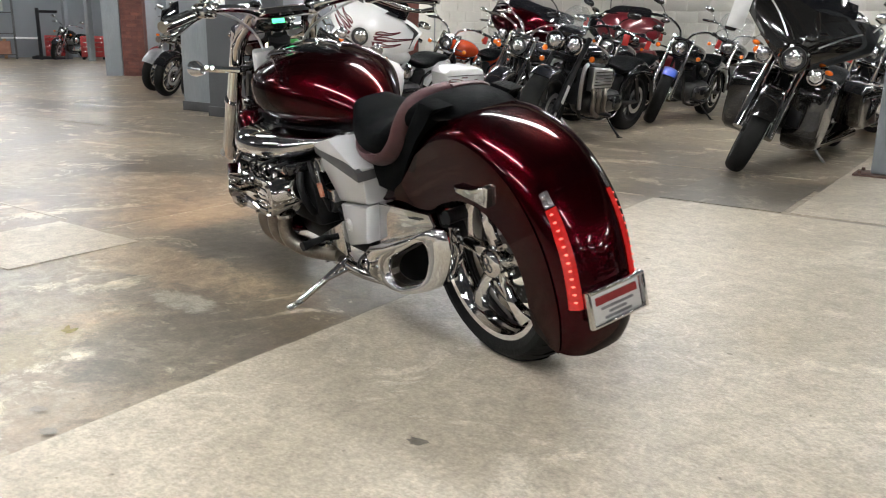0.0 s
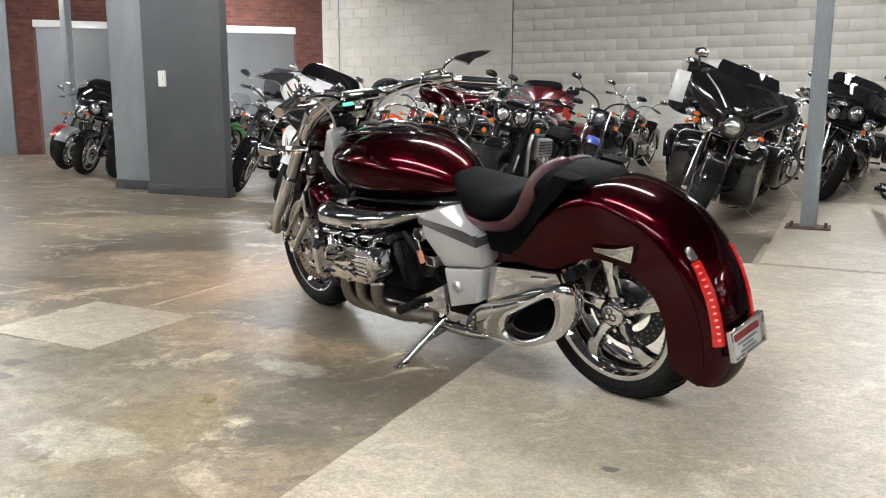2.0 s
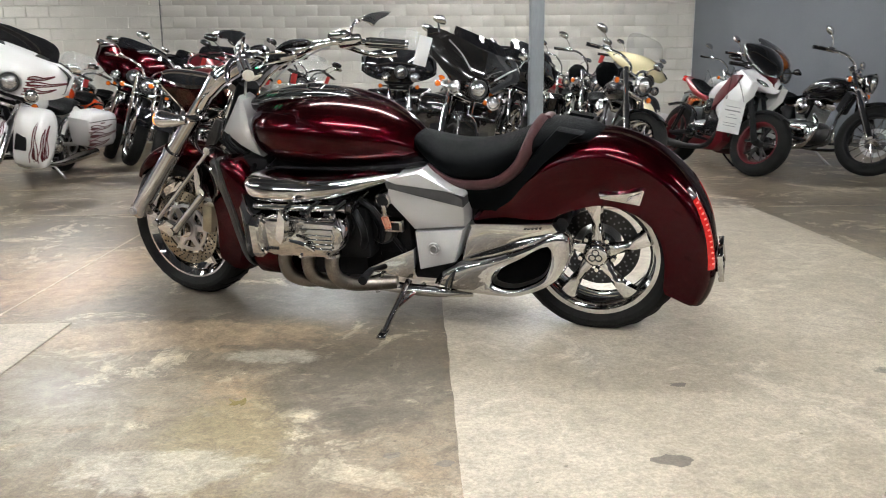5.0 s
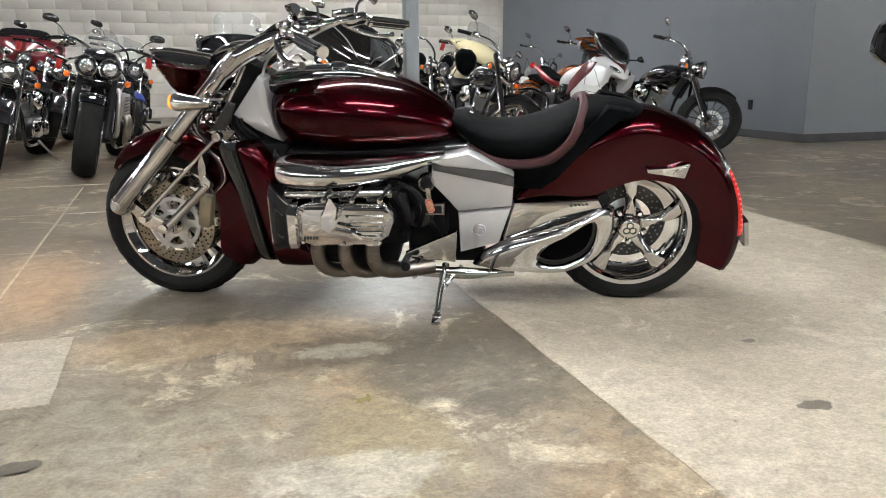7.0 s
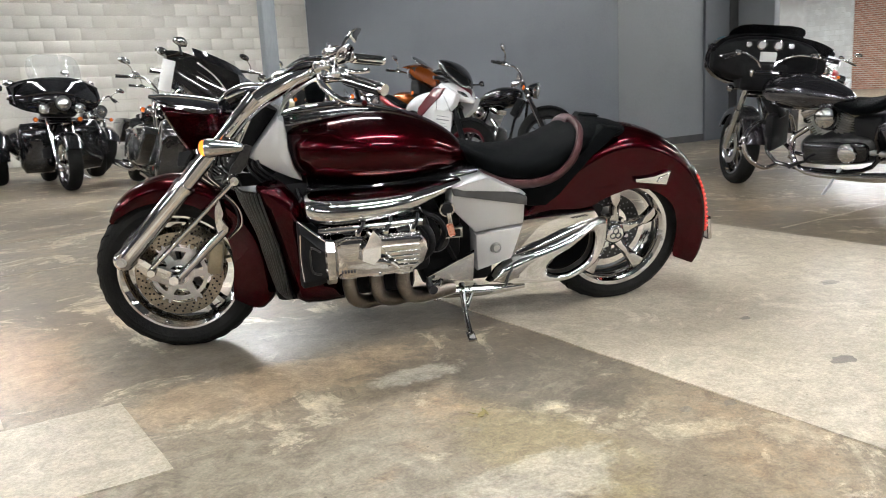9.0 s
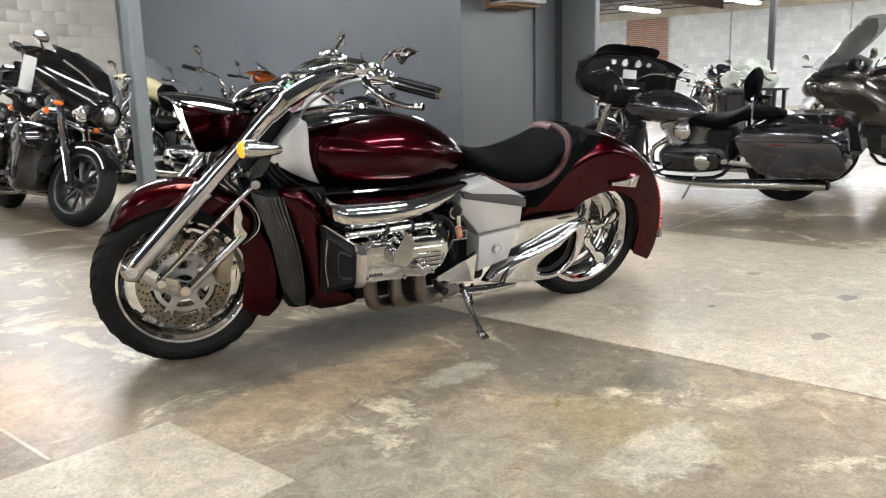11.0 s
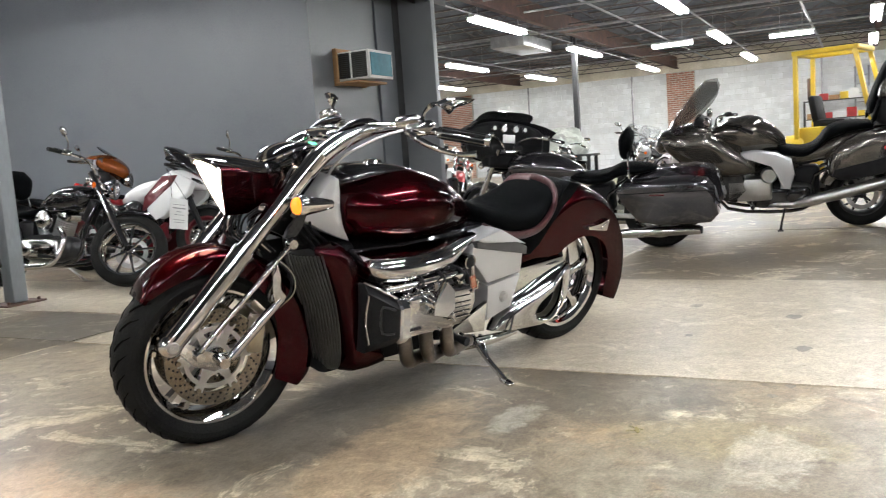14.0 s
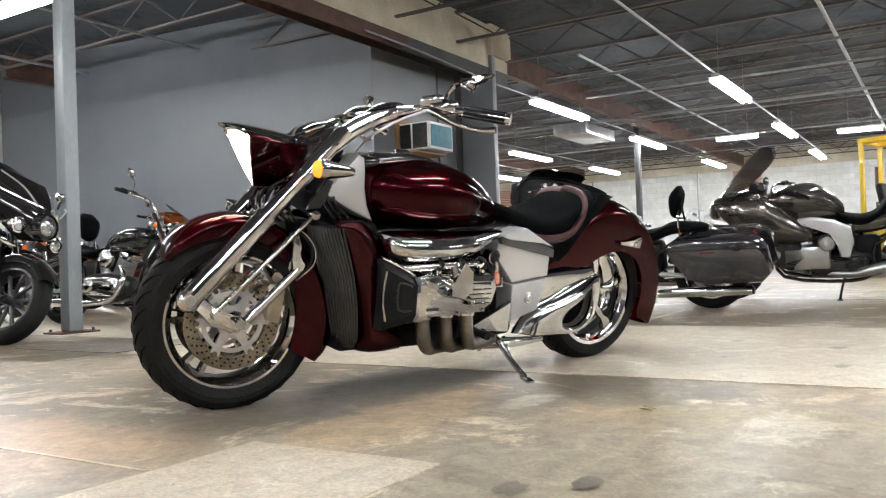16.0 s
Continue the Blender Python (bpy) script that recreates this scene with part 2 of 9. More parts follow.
def concrete(name, dark, mid, light, warm, rough_lo, rough_hi, big, scars, tone_ovals=()):
    """Worn, sealed concrete: cloudy stains, flaked islands, fine grit and scratches; gloss varies with the stains.
    Toned ovals add local tones, stains and painted headlight glow.
    """
    m = bpy.data.materials.new(name)
    m.use_nodes = True
    nt = m.node_tree
    b = nt.nodes["Principled BSDF"]
    tc = nt.nodes.new("ShaderNodeTexCoord")

    def tex(scale, detail=6, rough=0.6, distort=0.0, stretch=None):
        n = nt.nodes.new("ShaderNodeTexNoise")
        n.inputs["Scale"].default_value = scale
        n.inputs["Detail"].default_value = detail
        n.inputs["Roughness"].default_value = rough
        n.inputs["Distortion"].default_value = distort
        if stretch:
            mp = nt.nodes.new("ShaderNodeMapping")
            mp.inputs["Scale"].default_value = stretch
            mp.inputs["Rotation"].default_value = (0, 0, 0.5)
            nt.links.new(tc.outputs["Object"], mp.inputs["Vector"])
            nt.links.new(mp.outputs["Vector"], n.inputs["Vector"])
        else:
            nt.links.new(tc.outputs["Object"], n.inputs["Vector"])
        return n.outputs["Fac"]

    def ramp(fac, lo, hi, c0, c1):
        r = nt.nodes.new("ShaderNodeValToRGB")
        r.color_ramp.elements[0].position, r.color_ramp.elements[1].position = lo, hi
        r.color_ramp.elements[0].color, r.color_ramp.elements[1].color = (*c0, 1), (*c1, 1)
        nt.links.new(fac, r.inputs["Fac"])
        return r.outputs["Color"]

    def mixed(fac, c0, c1, kind="MIX"):
        x = nt.nodes.new("ShaderNodeMix")
        x.data_type, x.blend_type = "RGBA", kind
        if isinstance(fac, float):
            x.inputs[0].default_value = fac
        else:
            nt.links.new(fac, x.inputs[0])
        nt.links.new(c0, x.inputs[6])
        nt.links.new(c1, x.inputs[7])
        return x.outputs[2]

    cloud = tex(big, 8, 0.62, 0.6)
    base = ramp(cloud, 0.36, 0.62, dark, mid)
    flake_f = ramp(tex(big * 2.8, 11, 0.76, 1.0), 0.545, 0.572, (0, 0, 0), (0.92, 0.92, 0.92))
    flakes = ramp(tex(9, 5), 0.35, 0.7, light, mid)
    col = mixed(flake_f, base, flakes)
    chip_f = ramp(tex(big * 4.6, 11, 0.78, 0.8), 0.58, 0.60, (0, 0, 0), (scars * 0.75, scars * 0.75, scars * 0.75))
    chips = ramp(tex(18, 4), 0.3, 0.7, dark, [0.55 * a + 0.45 * c for a, c in zip(dark, mid)])
    col = mixed(chip_f, col, chips)
    warm_f = ramp(tex(big * 1.3, 7, 0.66, 0.8), 0.56, 0.70, (0, 0, 0), (scars, scars, scars))
    warm_c = ramp(tex(14, 4), 0.3, 0.7, warm, mid)
    col = mixed(warm_f, col, warm_c)
    for cx, cy, rx, ry, colour, share in tone_ovals:
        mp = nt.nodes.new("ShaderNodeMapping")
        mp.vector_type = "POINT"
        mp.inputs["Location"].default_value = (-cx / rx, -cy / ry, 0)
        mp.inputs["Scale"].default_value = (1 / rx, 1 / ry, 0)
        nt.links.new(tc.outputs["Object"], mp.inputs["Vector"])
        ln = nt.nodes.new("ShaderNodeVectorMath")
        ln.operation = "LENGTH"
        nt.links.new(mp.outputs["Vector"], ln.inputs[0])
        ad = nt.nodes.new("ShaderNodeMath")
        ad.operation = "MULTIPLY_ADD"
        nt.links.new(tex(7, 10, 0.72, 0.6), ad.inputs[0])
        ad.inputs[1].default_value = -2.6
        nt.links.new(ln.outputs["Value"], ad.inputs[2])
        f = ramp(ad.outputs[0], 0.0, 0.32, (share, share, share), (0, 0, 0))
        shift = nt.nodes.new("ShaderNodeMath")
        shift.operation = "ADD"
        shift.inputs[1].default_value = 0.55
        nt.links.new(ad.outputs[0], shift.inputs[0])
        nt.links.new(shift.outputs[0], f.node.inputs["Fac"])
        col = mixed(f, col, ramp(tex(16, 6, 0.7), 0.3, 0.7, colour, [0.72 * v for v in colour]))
    scratch = ramp(tex(2.4, 9, 0.75, 0.4, (0.4, 6, 1)), 0.67, 0.71, (0, 0, 0), (0.3 * scars, 0.3 * scars, 0.3 * scars))
    pale = ramp(tex(3, 3), 0.4, 0.6, light, light)
    col = mixed(scratch, col, pale)
    mottle = ramp(tex(12, 11, 0.82, 0.6), 0.36, 0.64, [1 - (1 - v) * (0.45 + 0.65 * scars) for v in (0.60, 0.575, 0.55)], [1 + v * (0.45 + 0.65 * scars) for v in (0.36, 0.36, 0.36)])
    col = mixed(1.0, col, mottle, "MULTIPLY")
    grit = ramp(tex(90, 5, 0.8), 0.32, 0.72, (0.62, 0.62, 0.62), (1.28, 1.28, 1.28))
    col = mixed(1.0, col, grit, "MULTIPLY")
    spots = ramp(tex(24.0, 2, 0.4), 0.22, 0.25, (0.45, 0.43, 0.40), (1, 1, 1))
    col = mixed(1.0, col, spots, "MULTIPLY")
    nt.links.new(col, b.inputs["Base Color"])
    rr = nt.nodes.new("ShaderNodeMapRange")
    rr.inputs["From Min"].default_value, rr.inputs["From Max"].default_value = 0.35, 0.65
    rr.inputs["To Min"].default_value, rr.inputs["To Max"].default_value = rough_lo, rough_hi
    nt.links.new(cloud, rr.inputs["Value"])
    nt.links.new(rr.outputs["Result"], b.inputs["Roughness"])
    bp = nt.nodes.new("ShaderNodeBump")
    bp.inputs["Strength"].default_value, bp.inputs["Distance"].default_value = 0.12, 0.004
    nt.links.new(tex(45, 6, 0.7), bp.inputs["Height"])
    nt.links.new(bp.outputs["Normal"], b.inputs["Normal"])
    M[name] = m
    return m


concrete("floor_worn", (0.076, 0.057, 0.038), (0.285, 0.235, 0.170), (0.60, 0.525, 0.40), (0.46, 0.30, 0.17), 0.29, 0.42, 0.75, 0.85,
         # first oval: darker grey-brown floor under the cruiser
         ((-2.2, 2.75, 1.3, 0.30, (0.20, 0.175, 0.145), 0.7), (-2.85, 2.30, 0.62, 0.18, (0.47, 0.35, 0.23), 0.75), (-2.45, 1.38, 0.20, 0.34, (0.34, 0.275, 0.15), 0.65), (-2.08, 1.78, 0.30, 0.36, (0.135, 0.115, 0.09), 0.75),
          # last two ovals: orange floor patches with the headlight's glow painted in
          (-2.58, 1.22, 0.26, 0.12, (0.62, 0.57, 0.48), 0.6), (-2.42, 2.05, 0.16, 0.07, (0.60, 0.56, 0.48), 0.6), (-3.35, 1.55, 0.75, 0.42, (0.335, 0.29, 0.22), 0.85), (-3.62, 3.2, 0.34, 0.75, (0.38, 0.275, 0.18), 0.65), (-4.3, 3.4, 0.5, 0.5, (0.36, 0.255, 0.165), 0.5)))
concrete("floor_cream", (0.37, 0.32, 0.247), (0.50, 0.44, 0.352), (0.57, 0.51, 0.42), (0.39, 0.31, 0.21), 0.34, 0.48, 0.8, 0.25)
concrete("floor_dark", (0.10, 0.086, 0.068), (0.20, 0.175, 0.14), (0.34, 0.30, 0.24), (0.2, 0.15, 0.1), 0.28, 0.4, 0.8, 0.4)

# ---- shape tools ----
def fresh():
    return bmesh.new()


def finish(bm, sharp=38.0):
    """Smooth faces, with edges sharp where they bend by more than that many degrees."""
    bmesh.ops.recalc_face_normals(bm, faces=bm.faces)
    lim = radians(sharp)
    for f in bm.faces:
        f.smooth = True
    for e in bm.edges:
        e.smooth = e.is_manifold and e.calc_face_angle(0) < lim
    return bm


def part(name, bm, mat, parent, label="", sharp=38.0):
    """Links a bmesh as one mesh object under a thing or a part."""
    finish(bm, sharp)
    me = bpy.data.meshes.new(name)
    bm.to_mesh(me)
    bm.free()
    me.materials.append(M[mat])
    ob = new(name, me)
    if parent:
        ob.parent = parent
    return tagged(ob, label)


def thing(name, m, label, category, group="", kind=""):
    """An Empty at the base of a thing, at the pose m."""
    ob = new(name)
    ob.empty_display_size = 0.2
    ob.matrix_basis = m
    return tagged(ob, label, category, group, kind)


def whole(name, bm, mat, label, category, m=None, group="", kind="", sharp=38.0):
    """A thing that is one mesh."""
    ob = part(name, bm, mat, None, sharp=sharp)
    if m is not None:
        ob.matrix_basis = m
    return tagged(ob, label, category, group, kind)


def spline(pts, sub=4):
    """Catmull-Rom through tuples of numbers."""
    p = [np.array(q, float) for q in pts]
    if len(p) < 3 or sub < 2:
        return p
    p = [2 * p[0] - p[1]] + p + [2 * p[-1] - p[-2]]
    out = []
    for i in range(1, len(p) - 2):
        a, b, c, d = p[i - 1:i + 3]
        for k in range(sub):
            t = k / sub
            out.append(0.5 * (2 * b + (c - a) * t + (2 * a - 5 * b + 4 * c - d) * t * t + (3 * b - a - 3 * c + d) * t ** 3))
    return out + [p[-2]]


def loft(bm, rings, cap=True, around=True):
    vs = [[bm.verts.new(v) for v in r] for r in rings]
    n = len(vs[0])
    for a, b in zip(vs, vs[1:]):
        for i in range(n if around else n - 1):
            j = (i + 1) % n
            bm.faces.new((a[i], a[j], b[j], b[i]))
    if cap and around:
        bm.faces.new(vs[0][::-1])
        bm.faces.new(vs[-1])
    return bm


def box(bm, c, s, rot=(0, 0, 0), bevel=0.0, seg=2):
    m = pose(*c, *rot) @ Matrix.Diagonal((*s, 1))
    r = bmesh.ops.create_cube(bm, size=1, matrix=m)
    if bevel:
        edges = list({e for v in r["verts"] for e in v.link_edges})
        bmesh.ops.bevel(bm, geom=edges, offset=bevel, segments=seg, affect="EDGES", profile=0.5)
    return bm


def cyl(bm, p0, p1, r0, r1=None, seg=14, cap=True):
    p0, p1 = Vector(p0), Vector(p1)
    r1 = r0 if r1 is None else r1
    q = (p1 - p0).to_track_quat("Z", "Y")
    rings = []
    for p, r in ((p0, r0), (p1, r1)):
        rings.append([p + q @ Vector((r * math.cos(a), r * math.sin(a), 0)) for a in np.linspace(0, 2 * math.pi, seg, endpoint=False)])
    return loft(bm, rings, cap)


def tube(bm, pts, r, seg=10, sub=5, flat=1.0):
    """A bent round bar along a smooth line; r is a number or one for each point."""
    rs = [r] * len(pts) if isinstance(r, (int, float)) else list(r)
    line = spline([(*p, q) for p, q in zip(pts, rs)], sub)
    c = [Vector(p[:3]) for p in line]
    rings, side = [], None
    for i, p in enumerate(c):
        d = (c[min(i + 1, len(c) - 1)] - c[max(i - 1, 0)]).normalized()
        if side is None:
            side = d.orthogonal().normalized()
        side = (side - d * side.dot(d)).normalized()
        w = d.cross(side)
        rings.append([p + float(line[i][3]) * (side * math.cos(a) + w * (math.sin(a) * flat)) for a in np.linspace(0, 2 * math.pi, seg, endpoint=False)])
    return loft(bm, rings)


def lathe(bm, profile, c=(0, 0, 0), axis="y", seg=40, start=0.0, end=360.0, cap=False):
    """profile: (radius, offset along the axis)."""
    closed = end - start >= 359.9
    angles = np.linspace(radians(start), radians(end), seg, endpoint=not closed)
    rings = []
    for a in angles:
        co, si = math.cos(a), math.sin(a)
        ring = []
        for r, h in profile:
            p = {"y": (r * co, h, r * si), "x": (h, r * co, r * si), "z": (r * co, r * si, h)}[axis]
            ring.append(Vector(p) + Vector(c))
        rings.append(ring)
    if closed:
        rings.append(rings[0])
        vs = [[bm.verts.new(v) for v in r] for r in rings[:-1]]
        vs.append(vs[0])
    else:
        vs = [[bm.verts.new(v) for v in r] for r in rings]
    for a, b in zip(vs, vs[1:]):
        for i in range(len(profile) - 1):
            bm.faces.new((a[i], a[i + 1], b[i + 1], b[i]))
    return bm


def blob(bm, stations, n=20, sub=4, axis="x"):
    """A closed body through oval sections: (along, side, height, half width, up, down, squareness)."""
    rings = []
    for x, yc, zc, w, up, dn, p in spline(stations, sub):
        w, up, dn = max(w, 0.002), max(up, 0.002), max(dn, 0.002)
        ring = []
        for a in np.linspace(0, 2 * math.pi, n, endpoint=False):
            c, s = math.cos(a), math.sin(a)
            y = yc + w * math.copysign(abs(c) ** (2 / p), c)
            z = zc + (up if s > 0 else dn) * math.copysign(abs(s) ** (2 / p), s)
            ring.append({"x": (x, y, z), "z": (y, z, x), "y": (y, x, z)}[axis])
        rings.append(ring)
    return loft(bm, rings)


def ball(bm, c, r, seg=14, squash=(1, 1, 1)):
    bmesh.ops.create_uvsphere(bm, u_segments=seg, v_segments=seg // 2 + 2, radius=r, matrix=Matrix.Translation(c) @ Matrix.Diagonal((*squash, 1)))
    return bm


def panel(bm, outline, y0, y1, bevel=0.006, crown=0.0):
    """A plate with that outline in x and z, from y0 to y1, its edges rounded; crown bulges the outer face."""
    vs0 = [bm.verts.new((x, y0, z)) for x, z in outline]
    vs1 = [bm.verts.new((x, y1, z)) for x, z in outline]
    n = len(outline)
    f0 = bm.faces.new(vs0)
    f1 = bm.faces.new(vs1[::-1])
    for i in range(n):
        j = (i + 1) % n
        bm.faces.new((vs0[j], vs0[i], vs1[i], vs1[j]))
    if crown:
        cx = sum(p[0] for p in outline) / n
        cz = sum(p[1] for p in outline) / n
        r = bmesh.ops.poke(bm, faces=[f1])
        for v in r["verts"]:
            v.co.y += crown
    if bevel:
        es = [e for e in bm.edges if all(v in vs1 for v in e.verts)]
        bmesh.ops.bevel(bm, geom=es, offset=bevel, segments=2, affect="EDGES", profile=0.5)
    return bm


def arch(bm, c, rows, thick=0.004, sub=6, lip=0.02, n=9):
    """A wheel cover swept round the point c (x, z): rows of (degrees, outer radius, inner radius of its sides, half width)."""
    rings = []
    for deg, ro, ri, w in spline(rows, sub):
        a = radians(deg)
        prof = [(ri, w * 1.0), ((ri + ro) / 2, w * 1.03), (ro - (ro - ri) * 0.22 - 0.012, w * 1.0)]
        for k in range(1, n):
            b = math.pi / 2 * k / n
            prof.append((ro - min(0.075, (ro - ri) * 0.5) * (1 - math.sin(b)) ** 1.0, w * math.cos(b) ** 0.75))
        half = prof + [(ro, 0.0)]
        sec = half + [(r, -y) for r, y in half[-2::-1]]
        inner = [(max(r - thick * 2, 0.01) if i not in (0, len(sec) - 1) else r, y * (1 - thick / max(w, 0.02))) for i, (r, y) in enumerate(sec)]
        ring = [(c[0] + r * math.cos(a), y, c[1] + r * math.sin(a)) for r, y in sec + inner[::-1]]
        rings.append(ring)
    return loft(bm, rings)


def turned(bm, m):
    bmesh.ops.transform(bm, matrix=m, verts=bm.verts)
    return bm


def contour(outline, c, n=40):
    """A smooth closed line through the outline, as n points round c at even angles."""
    m = len(outline)
    dense = []
    for i in range(m):
        a, b, d, e = (np.array(outline[(i + k) % m], float) for k in (-1, 0, 1, 2))
        for t in np.linspace(0, 1, 8, endpoint=False):
            dense.append(0.5 * (2 * b + (d - a) * t + (2 * a - 5 * b + 4 * d - e) * t * t + (3 * b - a - 3 * d + e) * t ** 3))
    dense = np.array(dense) - np.array(c)
    ang = np.arctan2(dense[:, 1], dense[:, 0])
    rad = np.hypot(dense[:, 0], dense[:, 1])
    o = np.argsort(ang)
    want = np.linspace(-math.pi, math.pi, n, endpoint=False)
    r = np.interp(want, ang[o], rad[o], period=2 * math.pi)
    return [(c[0] + q * math.cos(a), c[1] + q * math.sin(a)) for q, a in zip(r, want)]


def pod(bm, outline, rows, c=None, n=36, s=1, cap=True):
    """A moulded side part: its smooth outline in x and z, drawn in towards c at each (y, scale) of rows."""
    c = c or (sum(p[0] for p in outline) / len(outline), sum(p[1] for p in outline) / len(outline))
    line = contour(outline, c, n)
    return loft(bm, [[(c[0] + (x - c[0]) * k, s * y, c[1] + (z - c[1]) * k) for x, z in line] for y, k in rows], cap=cap)

# ---- the hall: floor, walls, ceiling ----
TOP = 4.15


def slab(name, x0, y0, x1, y1, z, mat, label, seed, cut=None):
    """A poured slab with a ragged edge, a few millimetres proud of the floor."""
    rnd = random.Random(seed)
    bm = fresh()
    pts = []
    corners = [(x0, y0), (x1, y0), (x1, y1), (x0, y1)] if cut is None else cut
    for (ax, ay), (bx, by) in zip(corners, corners[1:] + corners[:1]):
        n = max(2, int(math.hypot(bx - ax, by - ay) / 0.12))
        for k in range(n):
            j = 0.004 if k else 0.0
            pts.append((ax + (bx - ax) * k / n + rnd.uniform(-j, j), ay + (by - ay) * k / n + rnd.uniform(-j, j)))
    top = [bm.verts.new((x, y, z)) for x, y in pts]
    low = [bm.verts.new((x, y, -0.02)) for x, y in pts]
    bm.faces.new(top)
    for i in range(len(pts)):
        j = (i + 1) % len(pts)
        bm.faces.new((top[i], low[i], low[j], top[j]))
    return tagged(part(name, bm, mat, None), label, "floor", kind="structure")


bm = fresh()
box(bm, (2, 3, -0.1), (60, 40, 0.2))
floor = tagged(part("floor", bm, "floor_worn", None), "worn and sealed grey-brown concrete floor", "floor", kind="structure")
slab("floor_slab", -1.82, -6.0, 0.46, 5.03, 0.004, "floor_cream", "pale newer concrete slab let into the floor", 1)
slab("floor_slab", -3.92, 1.87, -3.28, 2.47, 0.004, "floor_cream", "small pale square patch of new concrete", 3)
slab("floor_slab", -1.05, 5.10, 0.20, 9.0, 0.003, "floor_cream", "pale concrete slab under the parked motorcycles", 4)
slab("floor_slab", -1.80, 5.08, -1.09, 6.1, 0.003, "floor_dark", "dark stained strip of concrete floor", 5)

bm = fresh()
for y, x0, x1 in ((5.07, -12, -1.9), (6.40, -12, -1.2), (2.52, -12, -3.95), (5.10, 0.6, 6.0), (2.72, 0.6, 6.2)):
    box(bm, ((x0 + x1) / 2, y, 0.0012), (x1 - x0, 0.012, 0.0024))
for x, y0, y1 in ((-4.1, -5, 1.2), (-3.62, 2.49, 6.3), (3.4, -5, 2.6)):
    box(bm, (x, (y0 + y1) / 2, 0.0012), (0.011, y1 - y0, 0.0024))
part("filled_joint", bm, "floor_cream", floor, "pale filler in the floor joints")

bm = fresh()
rnd = random.Random(5)
for x, y, r in ((-3.30, 1.49, 0.034), (-3.40, 1.62, 0.032), (-1.86, 1.22, 0.016), (-1.12, 1.71, 0.018), (-1.293, 1.21, 0.030), (-0.644, 1.29, 0.035), (-0.409, 1.795, 0.030), (-1.99, 1.272, 0.018), (-0.75, 0.75, 0.02)):
    pts = [(x + r * (1 + rnd.uniform(-0.3, 0.3)) * math.cos(a) * 1.5, y + r * (1 + rnd.uniform(-0.3, 0.3)) * math.sin(a), 0.0048) for a in np.linspace(0, 2 * math.pi, 14, endpoint=False)]
    bm.faces.new([bm.verts.new(p) for p in pts])
part("stain", bm, "floor_dark", floor, "dark oil spots on the concrete")

bm = fresh()
for dx, dy, a in ((0, 0, 0.3), (0.018, 0.008, 1.4), (-0.012, 0.012, 2.4)):
    c = Vector((-2.456 + dx, 1.624 + dy, 0.006))
    d = Vector((math.cos(a), math.sin(a), 0.15)) * 0.022
    w = Vector((-math.sin(a), math.cos(a), 0.3)) * 0.008
    t = Vector((0, 0, 0.0015))
    vs = [c - d, c - d * 0.3 + w, c + d * 0.5 + w * 0.7, c + d, c + d * 0.5 - w * 0.7, c - d * 0.3 - w]
    loft(bm, [vs, [v + t for v in vs]])
material("leaf", (0.16, 0.17, 0.05), 0.6, 0, 0, (0.24, 0.20, 0.08), 40, 200)
whole("dry_leaf", bm, "leaf", "small curled dry green leaf lying on the floor", "leaf")


def wall(name, p0, p1, z0, z1, thick, mat, label, side=1):
    """An upright wall whose seen face runs from p0 to p1; its thickness lies to the left of that way (side 1) or right (-1)."""
    p0, p1 = Vector((*p0, 0)), Vector((*p1, 0))
    d = (p1 - p0).normalized()
    n = Vector((-d.y, d.x, 0)) * thick * side
    bm = fresh()
    loft(bm, [[p + Vector((0, 0, z)) for p in (p0, p1, p1 + n, p0 + n)] for z in (z0, z1)])
    return tagged(part(name, bm, mat, None), label, "wall", kind="structure")


